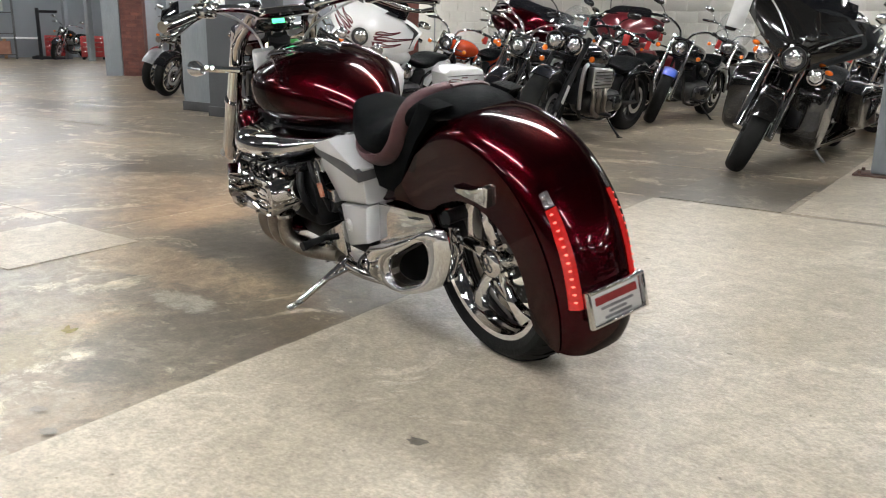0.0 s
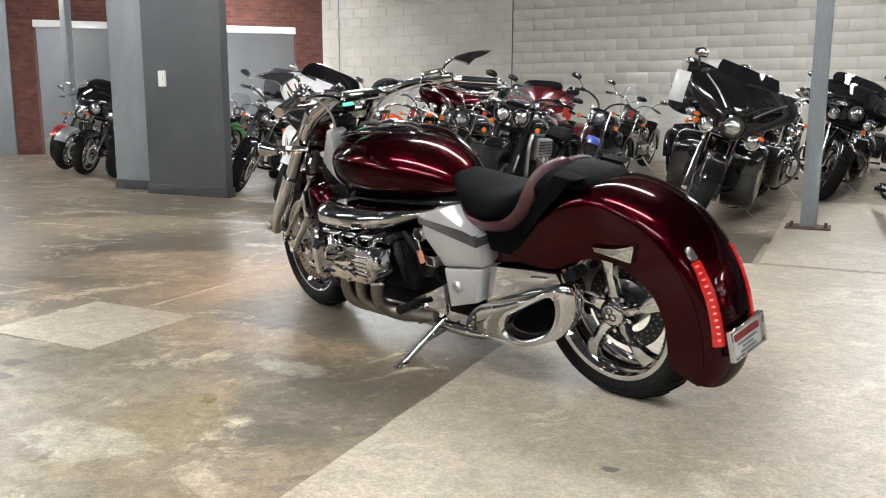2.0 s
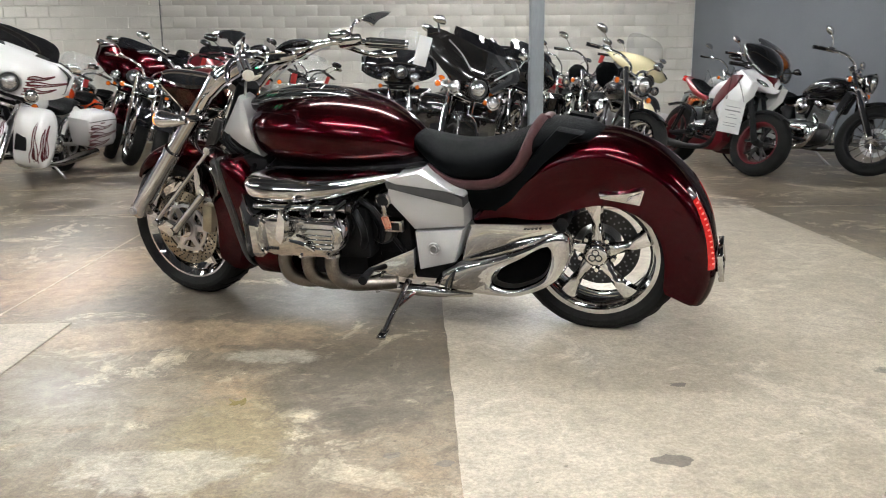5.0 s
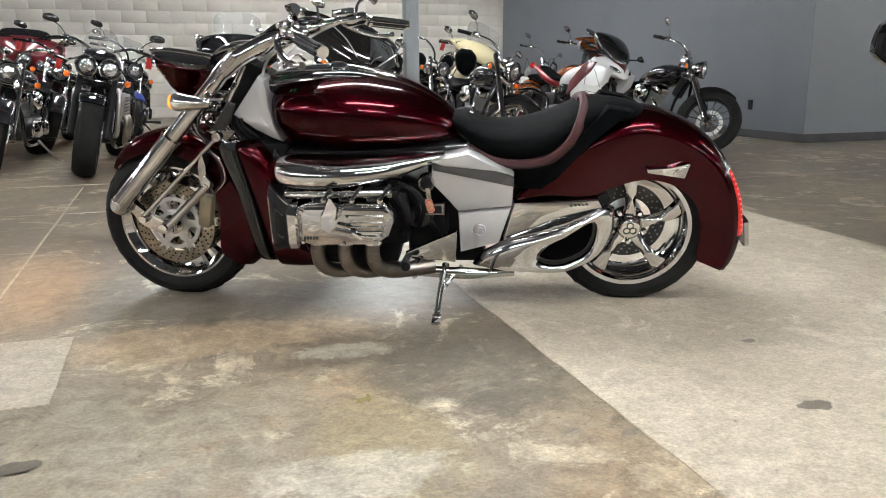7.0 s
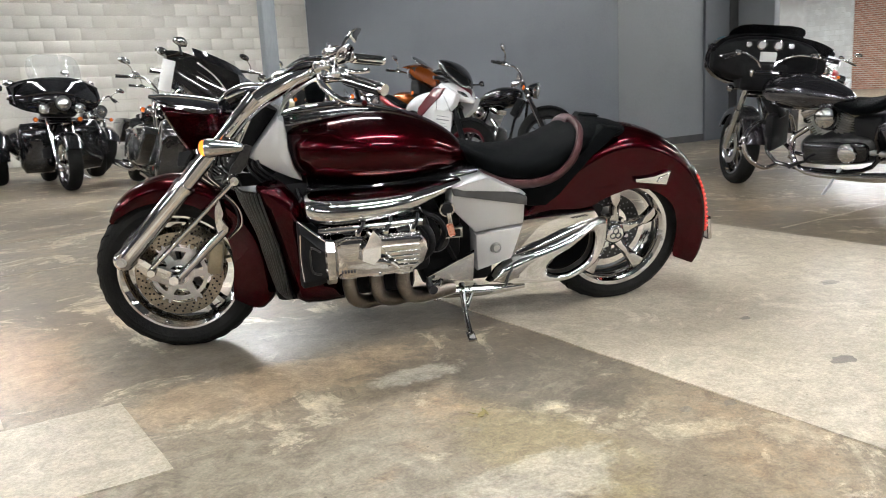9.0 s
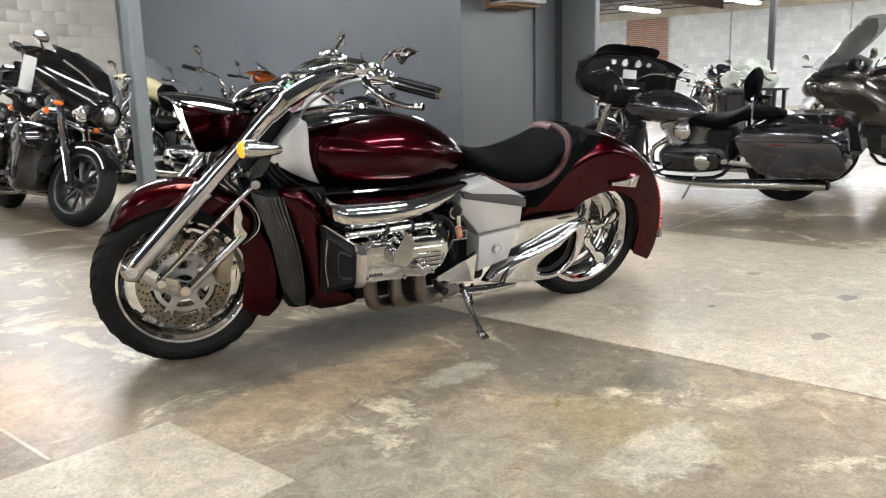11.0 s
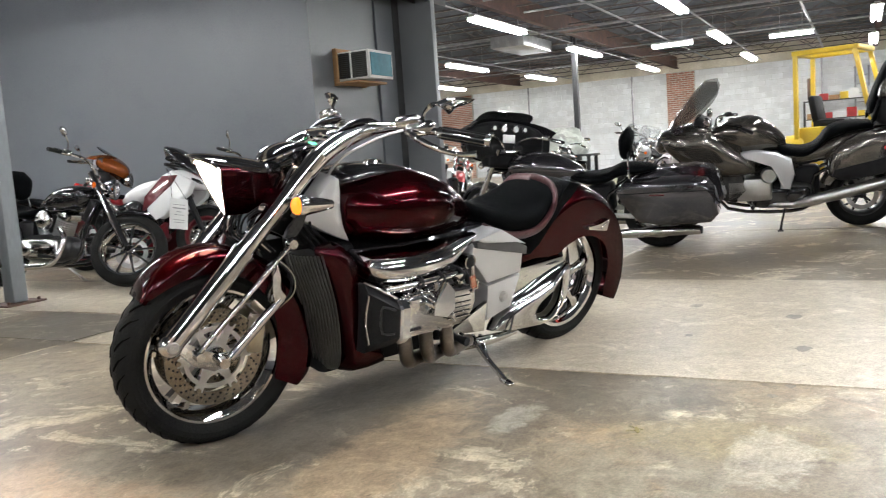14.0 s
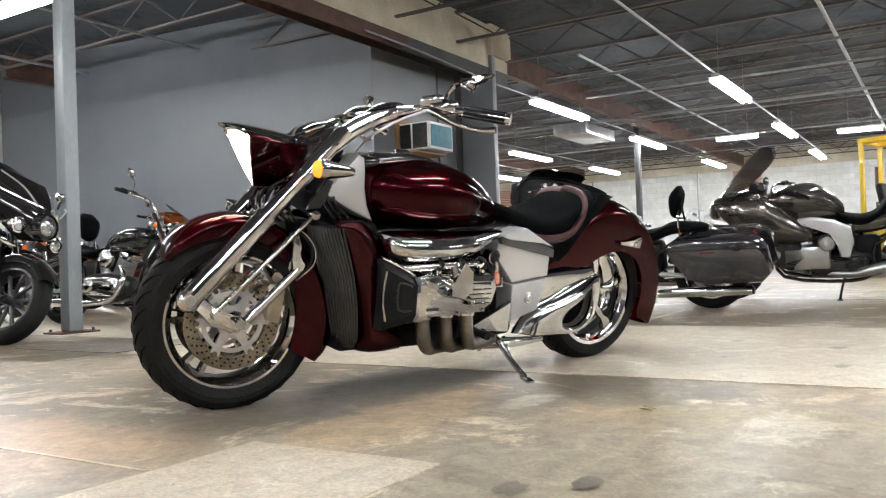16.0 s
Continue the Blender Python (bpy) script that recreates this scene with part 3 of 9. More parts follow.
def masonry(parent, p0, p1, z0, z1, size, gap, proud, mat, near, name):
    """Blocks in running bond on the face of a wall from p0 to p1: each its own piece inside the stretch near = (from, to, low, high), the rest one mesh."""
    p0, p1 = Vector((*p0, 0)), Vector((*p1, 0))
    d = (p1 - p0).normalized()
    ang = math.atan2(d.y, d.x)
    length = (p1 - p0).length
    lx, lz = size
    cache = {}
    rest = fresh()
    rnd = random.Random(11)
    count = 0
    row, z = 0, z0
    while z + lz <= z1 + 0.01:
        s = -lx / 2 if row % 2 else 0.0
        while s < length:
            a, b = max(s, 0), min(s + lx, length)
            w = round(b - a - gap, 3)
            if w > 0.03:
                depth = proud + rnd.uniform(-0.0025, 0.0025)
                mid = p0 + d * ((a + b) / 2)
                inside = near and near[0] <= (a + b) / 2 <= near[1] and near[2] <= z <= near[3] and count < 300
                m = Matrix.Translation(mid + Vector((0, 0, z + lz / 2))) @ Matrix.Rotation(ang, 4, "Z")
                if inside:
                    if w not in cache:
                        cb = fresh()
                        box(cb, (0, 0.02, 0), (w, 0.04, lz - gap), bevel=0.006, seg=1)
                        finish(cb, 60)
                        me = bpy.data.meshes.new(name)
                        cb.to_mesh(me)
                        cb.free()
                        me.materials.append(M[mat])
                        cache[w] = me
                    ob = new(name, cache[w])
                    ob.matrix_basis = m @ Matrix.Translation((0, -depth, 0))
                    ob.parent = parent
                    count += 1
                else:
                    hw, hz = w / 2, (lz - gap) / 2
                    c = 0.006
                    q = m @ Matrix.Translation((0, -depth, 0))
                    f = [rest.verts.new(q @ Vector(v)) for v in ((-hw + c, 0, -hz + c), (hw - c, 0, -hz + c), (hw - c, 0, hz - c), (-hw + c, 0, hz - c))]
                    g = [rest.verts.new(q @ Vector(v)) for v in ((-hw, c + 0.012, -hz), (hw, c + 0.012, -hz), (hw, c + 0.012, hz), (-hw, c + 0.012, hz))]
                    rest.faces.new(f)
                    for i in range(4):
                        j = (i + 1) % 4
                        rest.faces.new((f[i], g[i], g[j], f[j]))
            s += lx
        z += lz
        row += 1
    ob = part(name + "work", rest, mat, parent, sharp=70)
    tagged(ob, kind="stuff")


# the concrete-block wall behind the parked motorcycles, in two fields with an open joint between them
wall_north = wall("wall_north", (-10.9, 14.81), (3.2, 14.81), 0, TOP, 0.3, "mortar", "bare grey concrete block wall in running bond")
bm = fresh()
box(bm, (-6.52, 14.80, TOP / 2), (0.016, 0.03, TOP))
part("joint", bm, "dark_base", wall_north, "open vertical movement joint")
bm = fresh()
cyl(bm, (-10.45, 14.76, 0), (-10.45, 14.76, TOP), 0.014)
part("conduit", bm, "conduit", wall_north)

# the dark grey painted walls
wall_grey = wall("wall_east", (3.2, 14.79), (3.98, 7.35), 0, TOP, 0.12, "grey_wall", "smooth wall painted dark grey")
wall_ac = wall("wall_return", (3.99, 7.35), (6.32, 7.35), 0, TOP, 0.12, "grey_wall_lit", "short return of the dark grey painted wall")
wall_back = wall("wall_back", (3.36, 14.8), (4.11, 7.48), 0, TOP, 0.02, "block_white", "back of the partition wall", -1)
# two thin upright strips, darker than the return wall, beside the pillar
bm = fresh()
box(bm, (5.86, 7.33, TOP / 2), (0.50, 0.036, TOP))
part("recess_panel", bm, "grey_wall", wall_ac, "darker grey strip beside the pillar")
bm = fresh()
box(bm, (6.20, 7.326, TOP / 2), (0.18, 0.044, TOP))
part("recess_panel", bm, "dark_base", wall_ac, "near-black strip beside the pillar")
for w, p0, p1 in ((wall_grey, (3.2, 14.79), (3.98, 7.35)), (wall_ac, (3.96, 7.35), (6.3, 7.35))):
    p0, p1 = Vector((*p0, 0)), Vector((*p1, 0))
    d = (p1 - p0).normalized()
    n = Vector((d.y, -d.x, 0)) * 0.014
    bm = fresh()
    loft(bm, [[p + Vector((0, 0, z)) for p in (p0, p1, p1 + n, p0 + n)] for z in (0, 0.10)])
    tagged(part("baseboard", bm, "dark_base", None), "dark rubber baseboard", "baseboard", kind="structure")
bm = fresh()
box(bm, (3.885, 8.20, 0.40), (0.012, 0.075, 0.12), (0, 0, 5), 0.004)
whole("wall_outlet", bm, "black_satin", "black electric outlet cover on the grey wall", "outlet")


def pillar(x0, y0, x1, y1, label, base=True, mat="grey_steel", h=3.24):
    e = thing("pillar", pose((x0 + x1) / 2, (y0 + y1) / 2, 0), label, "pillar", kind="structure")
    bm = fresh()
    box(bm, (0, 0, h / 2), (x1 - x0, y1 - y0, h), bevel=0.006)
    part("shaft", bm, mat, e)
    if base:
        bm = fresh()
        box(bm, (0, 0, 0.055), (x1 - x0 + 0.03, y1 - y0 + 0.03, 0.11), bevel=0.004)
        part("base_trim", bm, "dark_base", e, "dark rubber base trim")
    return e


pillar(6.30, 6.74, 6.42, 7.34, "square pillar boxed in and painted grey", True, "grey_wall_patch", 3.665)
near_pillar = pillar(-7.60, 6.45, -6.50, 6.56, "wide boxed grey pillar, shade put into its colour, with a light switch", True, "pillar_shaded")
bm = fresh()
box(bm, (-0.27, -0.063, 1.26), (0.11, 0.014, 0.17), bevel=0.006)
box(bm, (-0.27, -0.075, 1.26), (0.03, 0.014, 0.06), bevel=0.004)
part("light_switch", bm, "white_plastic", near_pillar, "white switch plate")
# lighter grey here carries the light this pillar faces
pillar(-8.40, 6.72, -7.62, 6.84, "pillar beside it clad in grey sheet, lightened for the light on it", True)
bm = fresh()
box(bm, (-7.61, 6.63, 1.6), (0.05, 0.14, 3.2), bevel=0.004)
tagged(part("trim", bm, "wood", None), "brown timber edge between the pillars", "trim", kind="structure")


def steel_post(x, y, label, h=3.2, w=0.125, mat="grey_steel"):
    e = thing("steel_post", pose(x, y, 0), label, "post", "steel posts", kind="structure")
    bm = fresh()
    box(bm, (0, 0, h / 2 + 0.01), (w, w, h - 0.02), bevel=0.012)
    part("shaft", bm, mat, e)
    bm = fresh()
    box(bm, (0, 0, 0.009), (0.34, 0.26, 0.018), bevel=0.003)
    part("base_plate", bm, "rust_steel", e, "rusty steel base plate")
    for sx in (-0.13, 0.13):
        for sy in (-0.09, 0.09):
            bm = fresh()
            cyl(bm, (sx, sy, 0.016), (sx, sy, 0.04), 0.013, seg=6)
            part("bolt", bm, "rust_steel", e)
    return e


steel_post(-0.835, 6.92, "square steel post painted blue-grey with a rusty base plate")
steel_post(-11.8, 9.0, "square steel post painted blue-grey among motorcycles")
steel_post(15.1, 7.35, "tall dark steel post in the far bay", 3.7, 0.13, "dark_base")

# the long beam over the row of posts, and the girder that carries on past the pillar
beam = thing("beam", pose(0, 0, 0), "long cream concrete beam on a rusty steel channel", "beam", kind="structure")
bm = fresh()
box(bm, (-2.1, 6.98, 3.80), (18.1, 0.36, 0.70), bevel=0.01)
part("concrete_beam", bm, "old_concrete", beam)
bm = fresh()
for y, z, w, h in ((6.90, 3.35, 0.24, 0.02), (6.79, 3.36, 0.02, 0.20), (7.01, 3.36, 0.02, 0.20)):
    box(bm, (-3.55, y, z), (15.1, w, h))
part("steel_channel", bm, "rust_steel", beam, "rusty brown steel channel")
bm = fresh()
for y, z, w, h in ((6.90, 3.35, 0.24, 0.02), (6.79, 3.36, 0.02, 0.20), (7.01, 3.36, 0.02, 0.20)):
    box(bm, (5.45, y, z), (2.88, w, h))
part("steel_channel", bm, "dark_base", beam, "dark painted steel channel")
bm = fresh()
box(bm, (6.62, 6.99, 3.91), (0.66, 0.52, 0.48), bevel=0.01)
part("beam_end", bm, "old_concrete", beam)
bm = fresh()
tube(bm, [(3.0, 6.70, 3.30), (4.3, 6.70, 3.28), (5.8, 6.70, 3.22)], 0.012)
part("cable", bm, "conduit", beam)

# the brick wall with its wide opening, and what closes the hall
B0, B1 = Vector((-10.9, 14.8)), Vector((-15.9, 10.2))


def on_brick(s):
    p = B0 + (B1 - B0) * s
    return (p.x, p.y)


wall_brick = thing("wall_west", pose(0, 0, 0), "dark red brick wall with a wide opening", "wall", kind="structure")
for a, b, z0, z1 in ((0.0, 0.085, 0, TOP), (0.834, 0.90, 0, TOP), (0.085, 0.834, 2.62, TOP)):
    w = wall("brickwork", on_brick(b), on_brick(a), z0, z1, 0.3, "brick", "")
    w.parent = wall_brick
    del w["category"], w["kind"]
    masonry(w, on_brick(b), on_brick(a), z0, z1, (0.215, 0.075), 0.012, 0.006, "brick", None, "brick")
bm = fresh()
q0, q1 = Vector((*on_brick(0.834), 2.55)), Vector((*on_brick(0.085), 2.55))
dd = (q1 - q0).normalized()
nn = Vector((dd.y, -dd.x, 0)) * 0.03
loft(bm, [[p + Vector((0, 0, z)) for p in (q0 + nn, q1 + nn, q1 - nn * 6, q0 - nn * 6)] for z in (-0.06, 0.07)])
part("lintel", bm, "white_plastic", wall_brick, "white painted steel lintel")
wall("wall_side_room", (-26.5, 17.0), (-10.9, 17.0), 0, TOP, 0.2, "grey_wall_patch", "light grey painted wall of the side room")
wall("wall_side_room", (-10.6, 17.0), (-10.6, 15.1), 0, TOP, 0.1, "grey_wall_patch", "light grey painted wall of the side room")
wall("wall_far_west", (-26.5, -12), (-26.5, 17.2), 0, TOP, 0.3, "grey_wall_patch", "grey painted end wall of the hall")
wall("pier", on_brick(0.952), on_brick(0.902), 0, TOP, 0.4, "grey_steel", "grey painted pier at the end of the brick wall")
for x, y in ((-22.9, 14.7), (-24.6, 15.0)):
    bm = fresh()
    box(bm, (x, y, TOP / 2), (0.16, 0.16, TOP), bevel=0.01)
    whole("steel_post", bm, "grey_steel", "slim steel post at the end of the hall", "post")
# unseen wall added behind the view, dark so chrome and paint reflect dark
wall("wall_south", (26.0, -12), (-26.5, -12), 0, TOP, 0.3, "hall_dark", "long unseen wall closing the hall, kept dark for reflections")
wall("wall_far_north", (3.4, 19), (26.3, 19), 0, TOP, 0.3, "block_white", "pale block wall closing the far bay")

# the pale block wall at the end of the far bay
wall_far = wall("wall_far_east", (26.0, 19), (26.0, -12), 0, TOP, 0.3, "mortar_white", "white-painted block wall with brick piers")
bm = fresh()
box(bm, (25.95, 3.5, 3.72), (0.14, 31, 0.62), bevel=0.01)
part("ring_beam", bm, "pale_plaster", wall_far, "cream plastered concrete beam along the top")
for y0, y1 in ((6.35, 7.35), (15.2, 17.0), (-5.5, -4.2)):
    bm = fresh()
    box(bm, (25.96, (y0 + y1) / 2, 1.70), (0.16, y1 - y0, 3.4))
    p = part("brick_pier", bm, "mortar", wall_far, "pale red brick pier")
    masonry(p, (25.875, y1), (25.875, y0), 0, 3.4, (0.215, 0.075), 0.012, 0.004, "brick_pale", None, "brick")

# the roof: a dark deck, open-web joists, girders and pipes in one mesh
bm = fresh()
box(bm, (1, 3.5, TOP + 0.06), (51, 33, 0.12))
ceiling = tagged(part("ceiling", bm, "deck", None), "dark roof deck with open steel joists", "ceiling", kind="structure")
bm = fresh()


def bar(a, b, w=0.03):
    cyl(bm, a, b, w, seg=4, cap=False)


for i, x in enumerate(np.arange(-21.0, 25.6, 1.55)):
    for y0, y1 in ((-12, 6.8), (7.15, 18.9)):
        if 3.0 < x < 6.3 and y0 > 0:
            y1 = 18.9
        box(bm, (x, (y0 + y1) / 2, TOP - 0.05), (0.07, y1 - y0, 0.035))
        box(bm, (x, (y0 + y1) / 2, TOP - 0.48), (0.06, y1 - y0, 0.03))
        n = int((y1 - y0) / 0.62)
        for k in range(n):
            s = (y1 - y0) / n
            a, b = y0 + k * s, y0 + (k + 1) * s
            zz = (TOP - 0.06, TOP - 0.47)
            bar((x, a, zz[k % 2]), (x, b, zz[(k + 1) % 2]), 0.011)
part("joist", bm, "joist", ceiling, "open-web steel roof joists")
bm = fresh()
for y in (6.95, 0.6, 13.0):
    box(bm, (16.6 if y == 6.95 else 14.0, y, TOP - 0.62), (19 if y == 6.95 else 23.5, 0.14, 0.03))
    box(bm, (16.6 if y == 6.95 else 14.0, y, TOP - 0.42), (19 if y == 6.95 else 23.5, 0.02, 0.40))
part("girder", bm, "rust_steel", ceiling, "brown steel girder")
bm = fresh()
for y, z, x0, x1, r in ((3.98, 3.42, -20, 25, 0.018), (7.35, 3.5, 7.2, 25, 0.016), (10.45, 3.45, 4.2, 25, 0.016), (2.1, 3.58, -20, 25, 0.03), (5.6, 3.62, 7, 25, 0.022)):
    cyl(bm, (x0, y, z), (x1, y, z), r, seg=8)
for x, z, r in ((8.2, 3.52, 0.025), (10.1, 3.55, 0.02), (12.6, 3.5, 0.03), (13.4, 3.52, 0.016), (17.2, 3.5, 0.02), (20.4, 3.52, 0.02)):
    cyl(bm, (x, -11.9, z), (x, 6.7 if x < 12 else 18, z), r, seg=8)
part("pipe", bm, "conduit", ceiling, "galvanised pipes and conduits under the roof")
bm = fresh()
tube(bm, [(-0.4, 8.6, 3.66), (0.9, 9.1, 3.62)], 0.03, sub=1)
tube(bm, [(0.9, 9.1, 3.62), (0.9, 9.1, 4.1)], 0.02, sub=1)
tube(bm, [(-4.0, 7.4, 3.66), (-0.4, 8.6, 3.66)], 0.03, sub=1)
part("pipe", bm, "black_satin", ceiling, "black steel gas pipe")
bm = fresh()
tube(bm, [(-6, 12.2, 3.62), (3.1, 12.2, 3.62)], 0.022, sub=1)
tube(bm, [(-6, 9.9, 3.66), (3.3, 9.9, 3.66)], 0.018, sub=1)
part("pipe", bm, "conduit", ceiling)

bm = fresh()
box(bm, (13.4, 8.05, 3.40), (1.9, 0.8, 0.26), bevel=0.02)
whole("air_duct", bm, "silver_bike", "grey sheet-metal duct unit hung under the roof", "duct")

# ---- fluorescent strip lights, some unseen and added for brightness ----


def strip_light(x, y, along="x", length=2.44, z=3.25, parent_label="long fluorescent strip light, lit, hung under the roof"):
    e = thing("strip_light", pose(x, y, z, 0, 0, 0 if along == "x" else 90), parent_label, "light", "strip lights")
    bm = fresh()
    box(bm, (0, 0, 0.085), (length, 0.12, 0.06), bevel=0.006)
    # wide flange added to keep the tubes' light off the roof
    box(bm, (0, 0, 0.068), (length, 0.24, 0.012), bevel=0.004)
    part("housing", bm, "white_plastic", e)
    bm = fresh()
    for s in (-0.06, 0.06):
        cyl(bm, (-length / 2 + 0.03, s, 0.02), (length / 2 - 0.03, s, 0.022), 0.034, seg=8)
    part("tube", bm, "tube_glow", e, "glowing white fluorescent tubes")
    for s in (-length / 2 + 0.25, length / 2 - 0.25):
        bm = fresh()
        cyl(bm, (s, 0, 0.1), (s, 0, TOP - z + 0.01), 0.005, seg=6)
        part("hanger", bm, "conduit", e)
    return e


# far-bay lights below y -3 and the last five are unseen, added to brighten
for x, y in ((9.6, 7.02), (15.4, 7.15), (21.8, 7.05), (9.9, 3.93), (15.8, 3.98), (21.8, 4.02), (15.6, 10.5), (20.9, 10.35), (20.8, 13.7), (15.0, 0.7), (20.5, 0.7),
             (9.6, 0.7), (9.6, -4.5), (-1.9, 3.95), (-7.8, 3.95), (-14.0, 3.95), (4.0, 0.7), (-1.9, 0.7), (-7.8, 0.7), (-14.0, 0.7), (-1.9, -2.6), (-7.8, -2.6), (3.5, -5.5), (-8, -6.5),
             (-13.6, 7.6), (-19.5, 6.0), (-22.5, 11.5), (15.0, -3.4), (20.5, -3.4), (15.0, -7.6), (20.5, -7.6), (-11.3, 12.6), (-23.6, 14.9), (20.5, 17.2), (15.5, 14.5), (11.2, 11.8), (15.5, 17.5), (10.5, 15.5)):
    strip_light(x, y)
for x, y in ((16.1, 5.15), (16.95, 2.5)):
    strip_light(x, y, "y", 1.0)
# only x 0.0 is a seen light; the other two are added
for x in (0.0, -3.2, -6.4):
    strip_light(x, 9.6, "y")
# unseen light added to brighten the top of the grey wall
strip_light(0.1, 12.1, "y")
# unseen light added to brighten the side room
for x, y in ((-15.5, 14.6),):
    strip_light(x, y, "x", 2.4, 2.95)
# ---- window air conditioner on the return wall ----
e = thing("air_conditioner", pose(4.84, 7.35, 2.03), "white window air conditioner in a wooden frame", "air conditioner")
bm = fresh()
box(bm, (0, -0.27, 0.20), (0.62, 0.54, 0.38), bevel=0.012)
part("casing", bm, "white_plastic", e)
bm = fresh()
for dz in np.arange(0.04, 0.37, 0.026):
    box(bm, (-0.322, -0.27, dz), (0.014, 0.46, 0.006), (0, 25, 0))
part("side_grille", bm, "dark_metal", e, "dark louvred side grille")
bm = fresh()
box(bm, (-0.312, -0.27, 0.20), (0.008, 0.47, 0.335))
part("grille_recess", bm, "ac_grille", e)
bm = fresh()
box(bm, (-0.322, -0.26, 0.20), (0.024, 0.022, 0.345), bevel=0.003)
part("rib", bm, "white_plastic", e)
bm = fresh()
box(bm, (0, -0.545, 0.20), (0.54, 0.012, 0.30), bevel=0.004)
part("front_panel", bm, "ac_blue", e, "blue-green front panel")
for c, s in (((-0.34, -0.03, 0.19), (0.05, 0.06, 0.48)), ((0.34, -0.03, 0.19), (0.05, 0.06, 0.48)), ((0, -0.03, 0.42), (0.73, 0.06, 0.05)), ((0, -0.20, -0.02), (0.73, 0.40, 0.03))):
    bm = fresh()
    box(bm, c, s, bevel=0.004)
    part("frame_board", bm, "wood", e, "bare wooden frame board")

# ---- the big maroon cruiser: x forward from the rear axle, y to its left, z up ----
BIKE = pose(-1.225, 2.369, 0.0, 0, 0, 158.58) @ pose(0, 0, 0, -10.5, 0, 0)
cruiser = thing("motorcycle", BIKE, "long low maroon cruiser with chrome trim leaning on its side stand", "motorcycle")
AX = (1.775, 0.312)
STEER = Matrix.Translation((1.42, 0, 0.97)) @ Matrix.Rotation(radians(-7), 4, Vector((-0.50, 0, 0.866))) @ Matrix.Translation((-1.42, 0, -0.97))


def tyre_mesh(r, w, rim, seg=96):
    h = r - rim
    prof = [(rim - 0.006, w * 0.40), (rim + 0.006, w * 0.44), (rim + h * 0.35, w * 0.50), (rim + h * 0.56, w * 0.495), (r - h * 0.26, w * 0.43), (r - h * 0.12, w * 0.34), (r - h * 0.035, w * 0.20), (r, w * 0.04)]
    prof = prof + [(a, -b) for a, b in prof[::-1]]
    bm = fresh()
    return lathe(bm, prof + [(rim - 0.006, w * 0.40)], seg=seg)


def groove_mesh(r, w, rim, grooves):
    h = r - rim
    bm = fresh()
    for k in range(grooves):
        for s in (1, -1):
            a = 2 * math.pi * (k + (0.5 if s < 0 else 0)) / grooves
            pts = []
            for t in (0, 0.33, 0.66, 1):
                y = s * w * (0.12 + 0.30 * t)
                rr = r - 0.0020 - h * 0.27 * t ** 2.1
                aa = a + 0.20 * t
                pts.append((rr * math.cos(aa), y, rr * math.sin(aa)))
            tube(bm, pts, 0.0046, 4, 2)
    return bm


def rim_mesh(rim, w, lip=0.012):
    bm = fresh()
    prof = [(rim + lip * 0.3, w * 0.44), (rim + lip * 0.3, w * 0.47), (rim - lip, w * 0.46), (rim - lip * 1.6, w * 0.40), (rim - lip * 2.8, w * 0.30), (rim - lip * 3.2, 0),
            (rim - lip * 2.8, -w * 0.30), (rim - lip * 1.6, -w * 0.40), (rim - lip, -w * 0.46), (rim + lip * 0.3, -w * 0.47), (rim + lip * 0.3, -w * 0.44)]
    return lathe(bm, prof + [(rim - lip * 0.5, 0), prof[0]], seg=56)


def disc_mesh(r0, r1, y, holes=36, t=0.006):
    bm = fresh()
    lathe(bm, [(r0, y - t / 2), (r1, y - t / 2), (r1, y + t / 2), (r0, y + t / 2), (r0, y - t / 2)], seg=48)
    return bm


def hole_mesh(r0, r1, y, n, t=0.0075):
    bm = fresh()
    for k in range(n):
        for j, f in enumerate((0.18, 0.5, 0.82)):
            a = 2 * math.pi * (k + j * 0.33) / n
            r = r0 + (r1 - r0) * f
            c = Vector((r * math.cos(a), y, r * math.sin(a)))
            cyl(bm, c - Vector((0, t / 2, 0)), c + Vector((0, t / 2, 0)), 0.004, seg=6)
    return bm


def pos(ob, m):
    ob.matrix_basis = m
    return ob


# rear wheel
rw = part("rear_wheel", cyl(fresh(), (0, -0.06, 0), (0, 0.05, 0), 0.052, 0.045, 24), "chrome", cruiser)
pos(rw, pose(0, 0, 0.312))
tagged(part("tread_groove", groove_mesh(0.312, 0.18, 0.226, 26), "groove_black", part("tyre", tyre_mesh(0.312, 0.18, 0.226), "rubber", rw, "wide black road tyre", 25)), kind="stuff")
part("rim", rim_mesh(0.228, 0.17), "chrome", rw)
for k in range(5):
    bm = fresh()
    a0 = radians(90 + 72 * k + 2)
    rings = []
    for t in np.linspace(0, 1, 7):
        r = 0.035 + 0.165 * t
        a = a0 - 0.10 * t ** 1.4
        wd = 0.030 + 0.010 * t ** 2 - 0.012 * math.sin(math.pi * t)
        yy = 0.035 + 0.020 * math.sin(math.pi * t * 0.8)
        c = Vector((r * math.cos(a), yy, r * math.sin(a)))
        s = Vector((-math.sin(a), 0, math.cos(a)))
        n = Vector((0, 1, 0))
        rings.append([c + s * wd + n * -0.012, c + s * wd * 0.75 + n * 0.010, c + n * 0.018, c - s * wd * 0.75 + n * 0.010, c - s * wd + n * -0.012, c - n * 0.02])
    loft(bm, rings)
    part("spoke", bm, "chrome", rw, sharp=50)
bm = fresh()
lathe(bm, [(0.0, 0.079), (0.030, 0.078), (0.042, 0.072), (0.048, 0.060), (0.048, 0.03), (0.0, 0.03)], seg=28)
part("hub_cap", bm, "chrome", rw, "round brushed hub cap with an engraved mark")
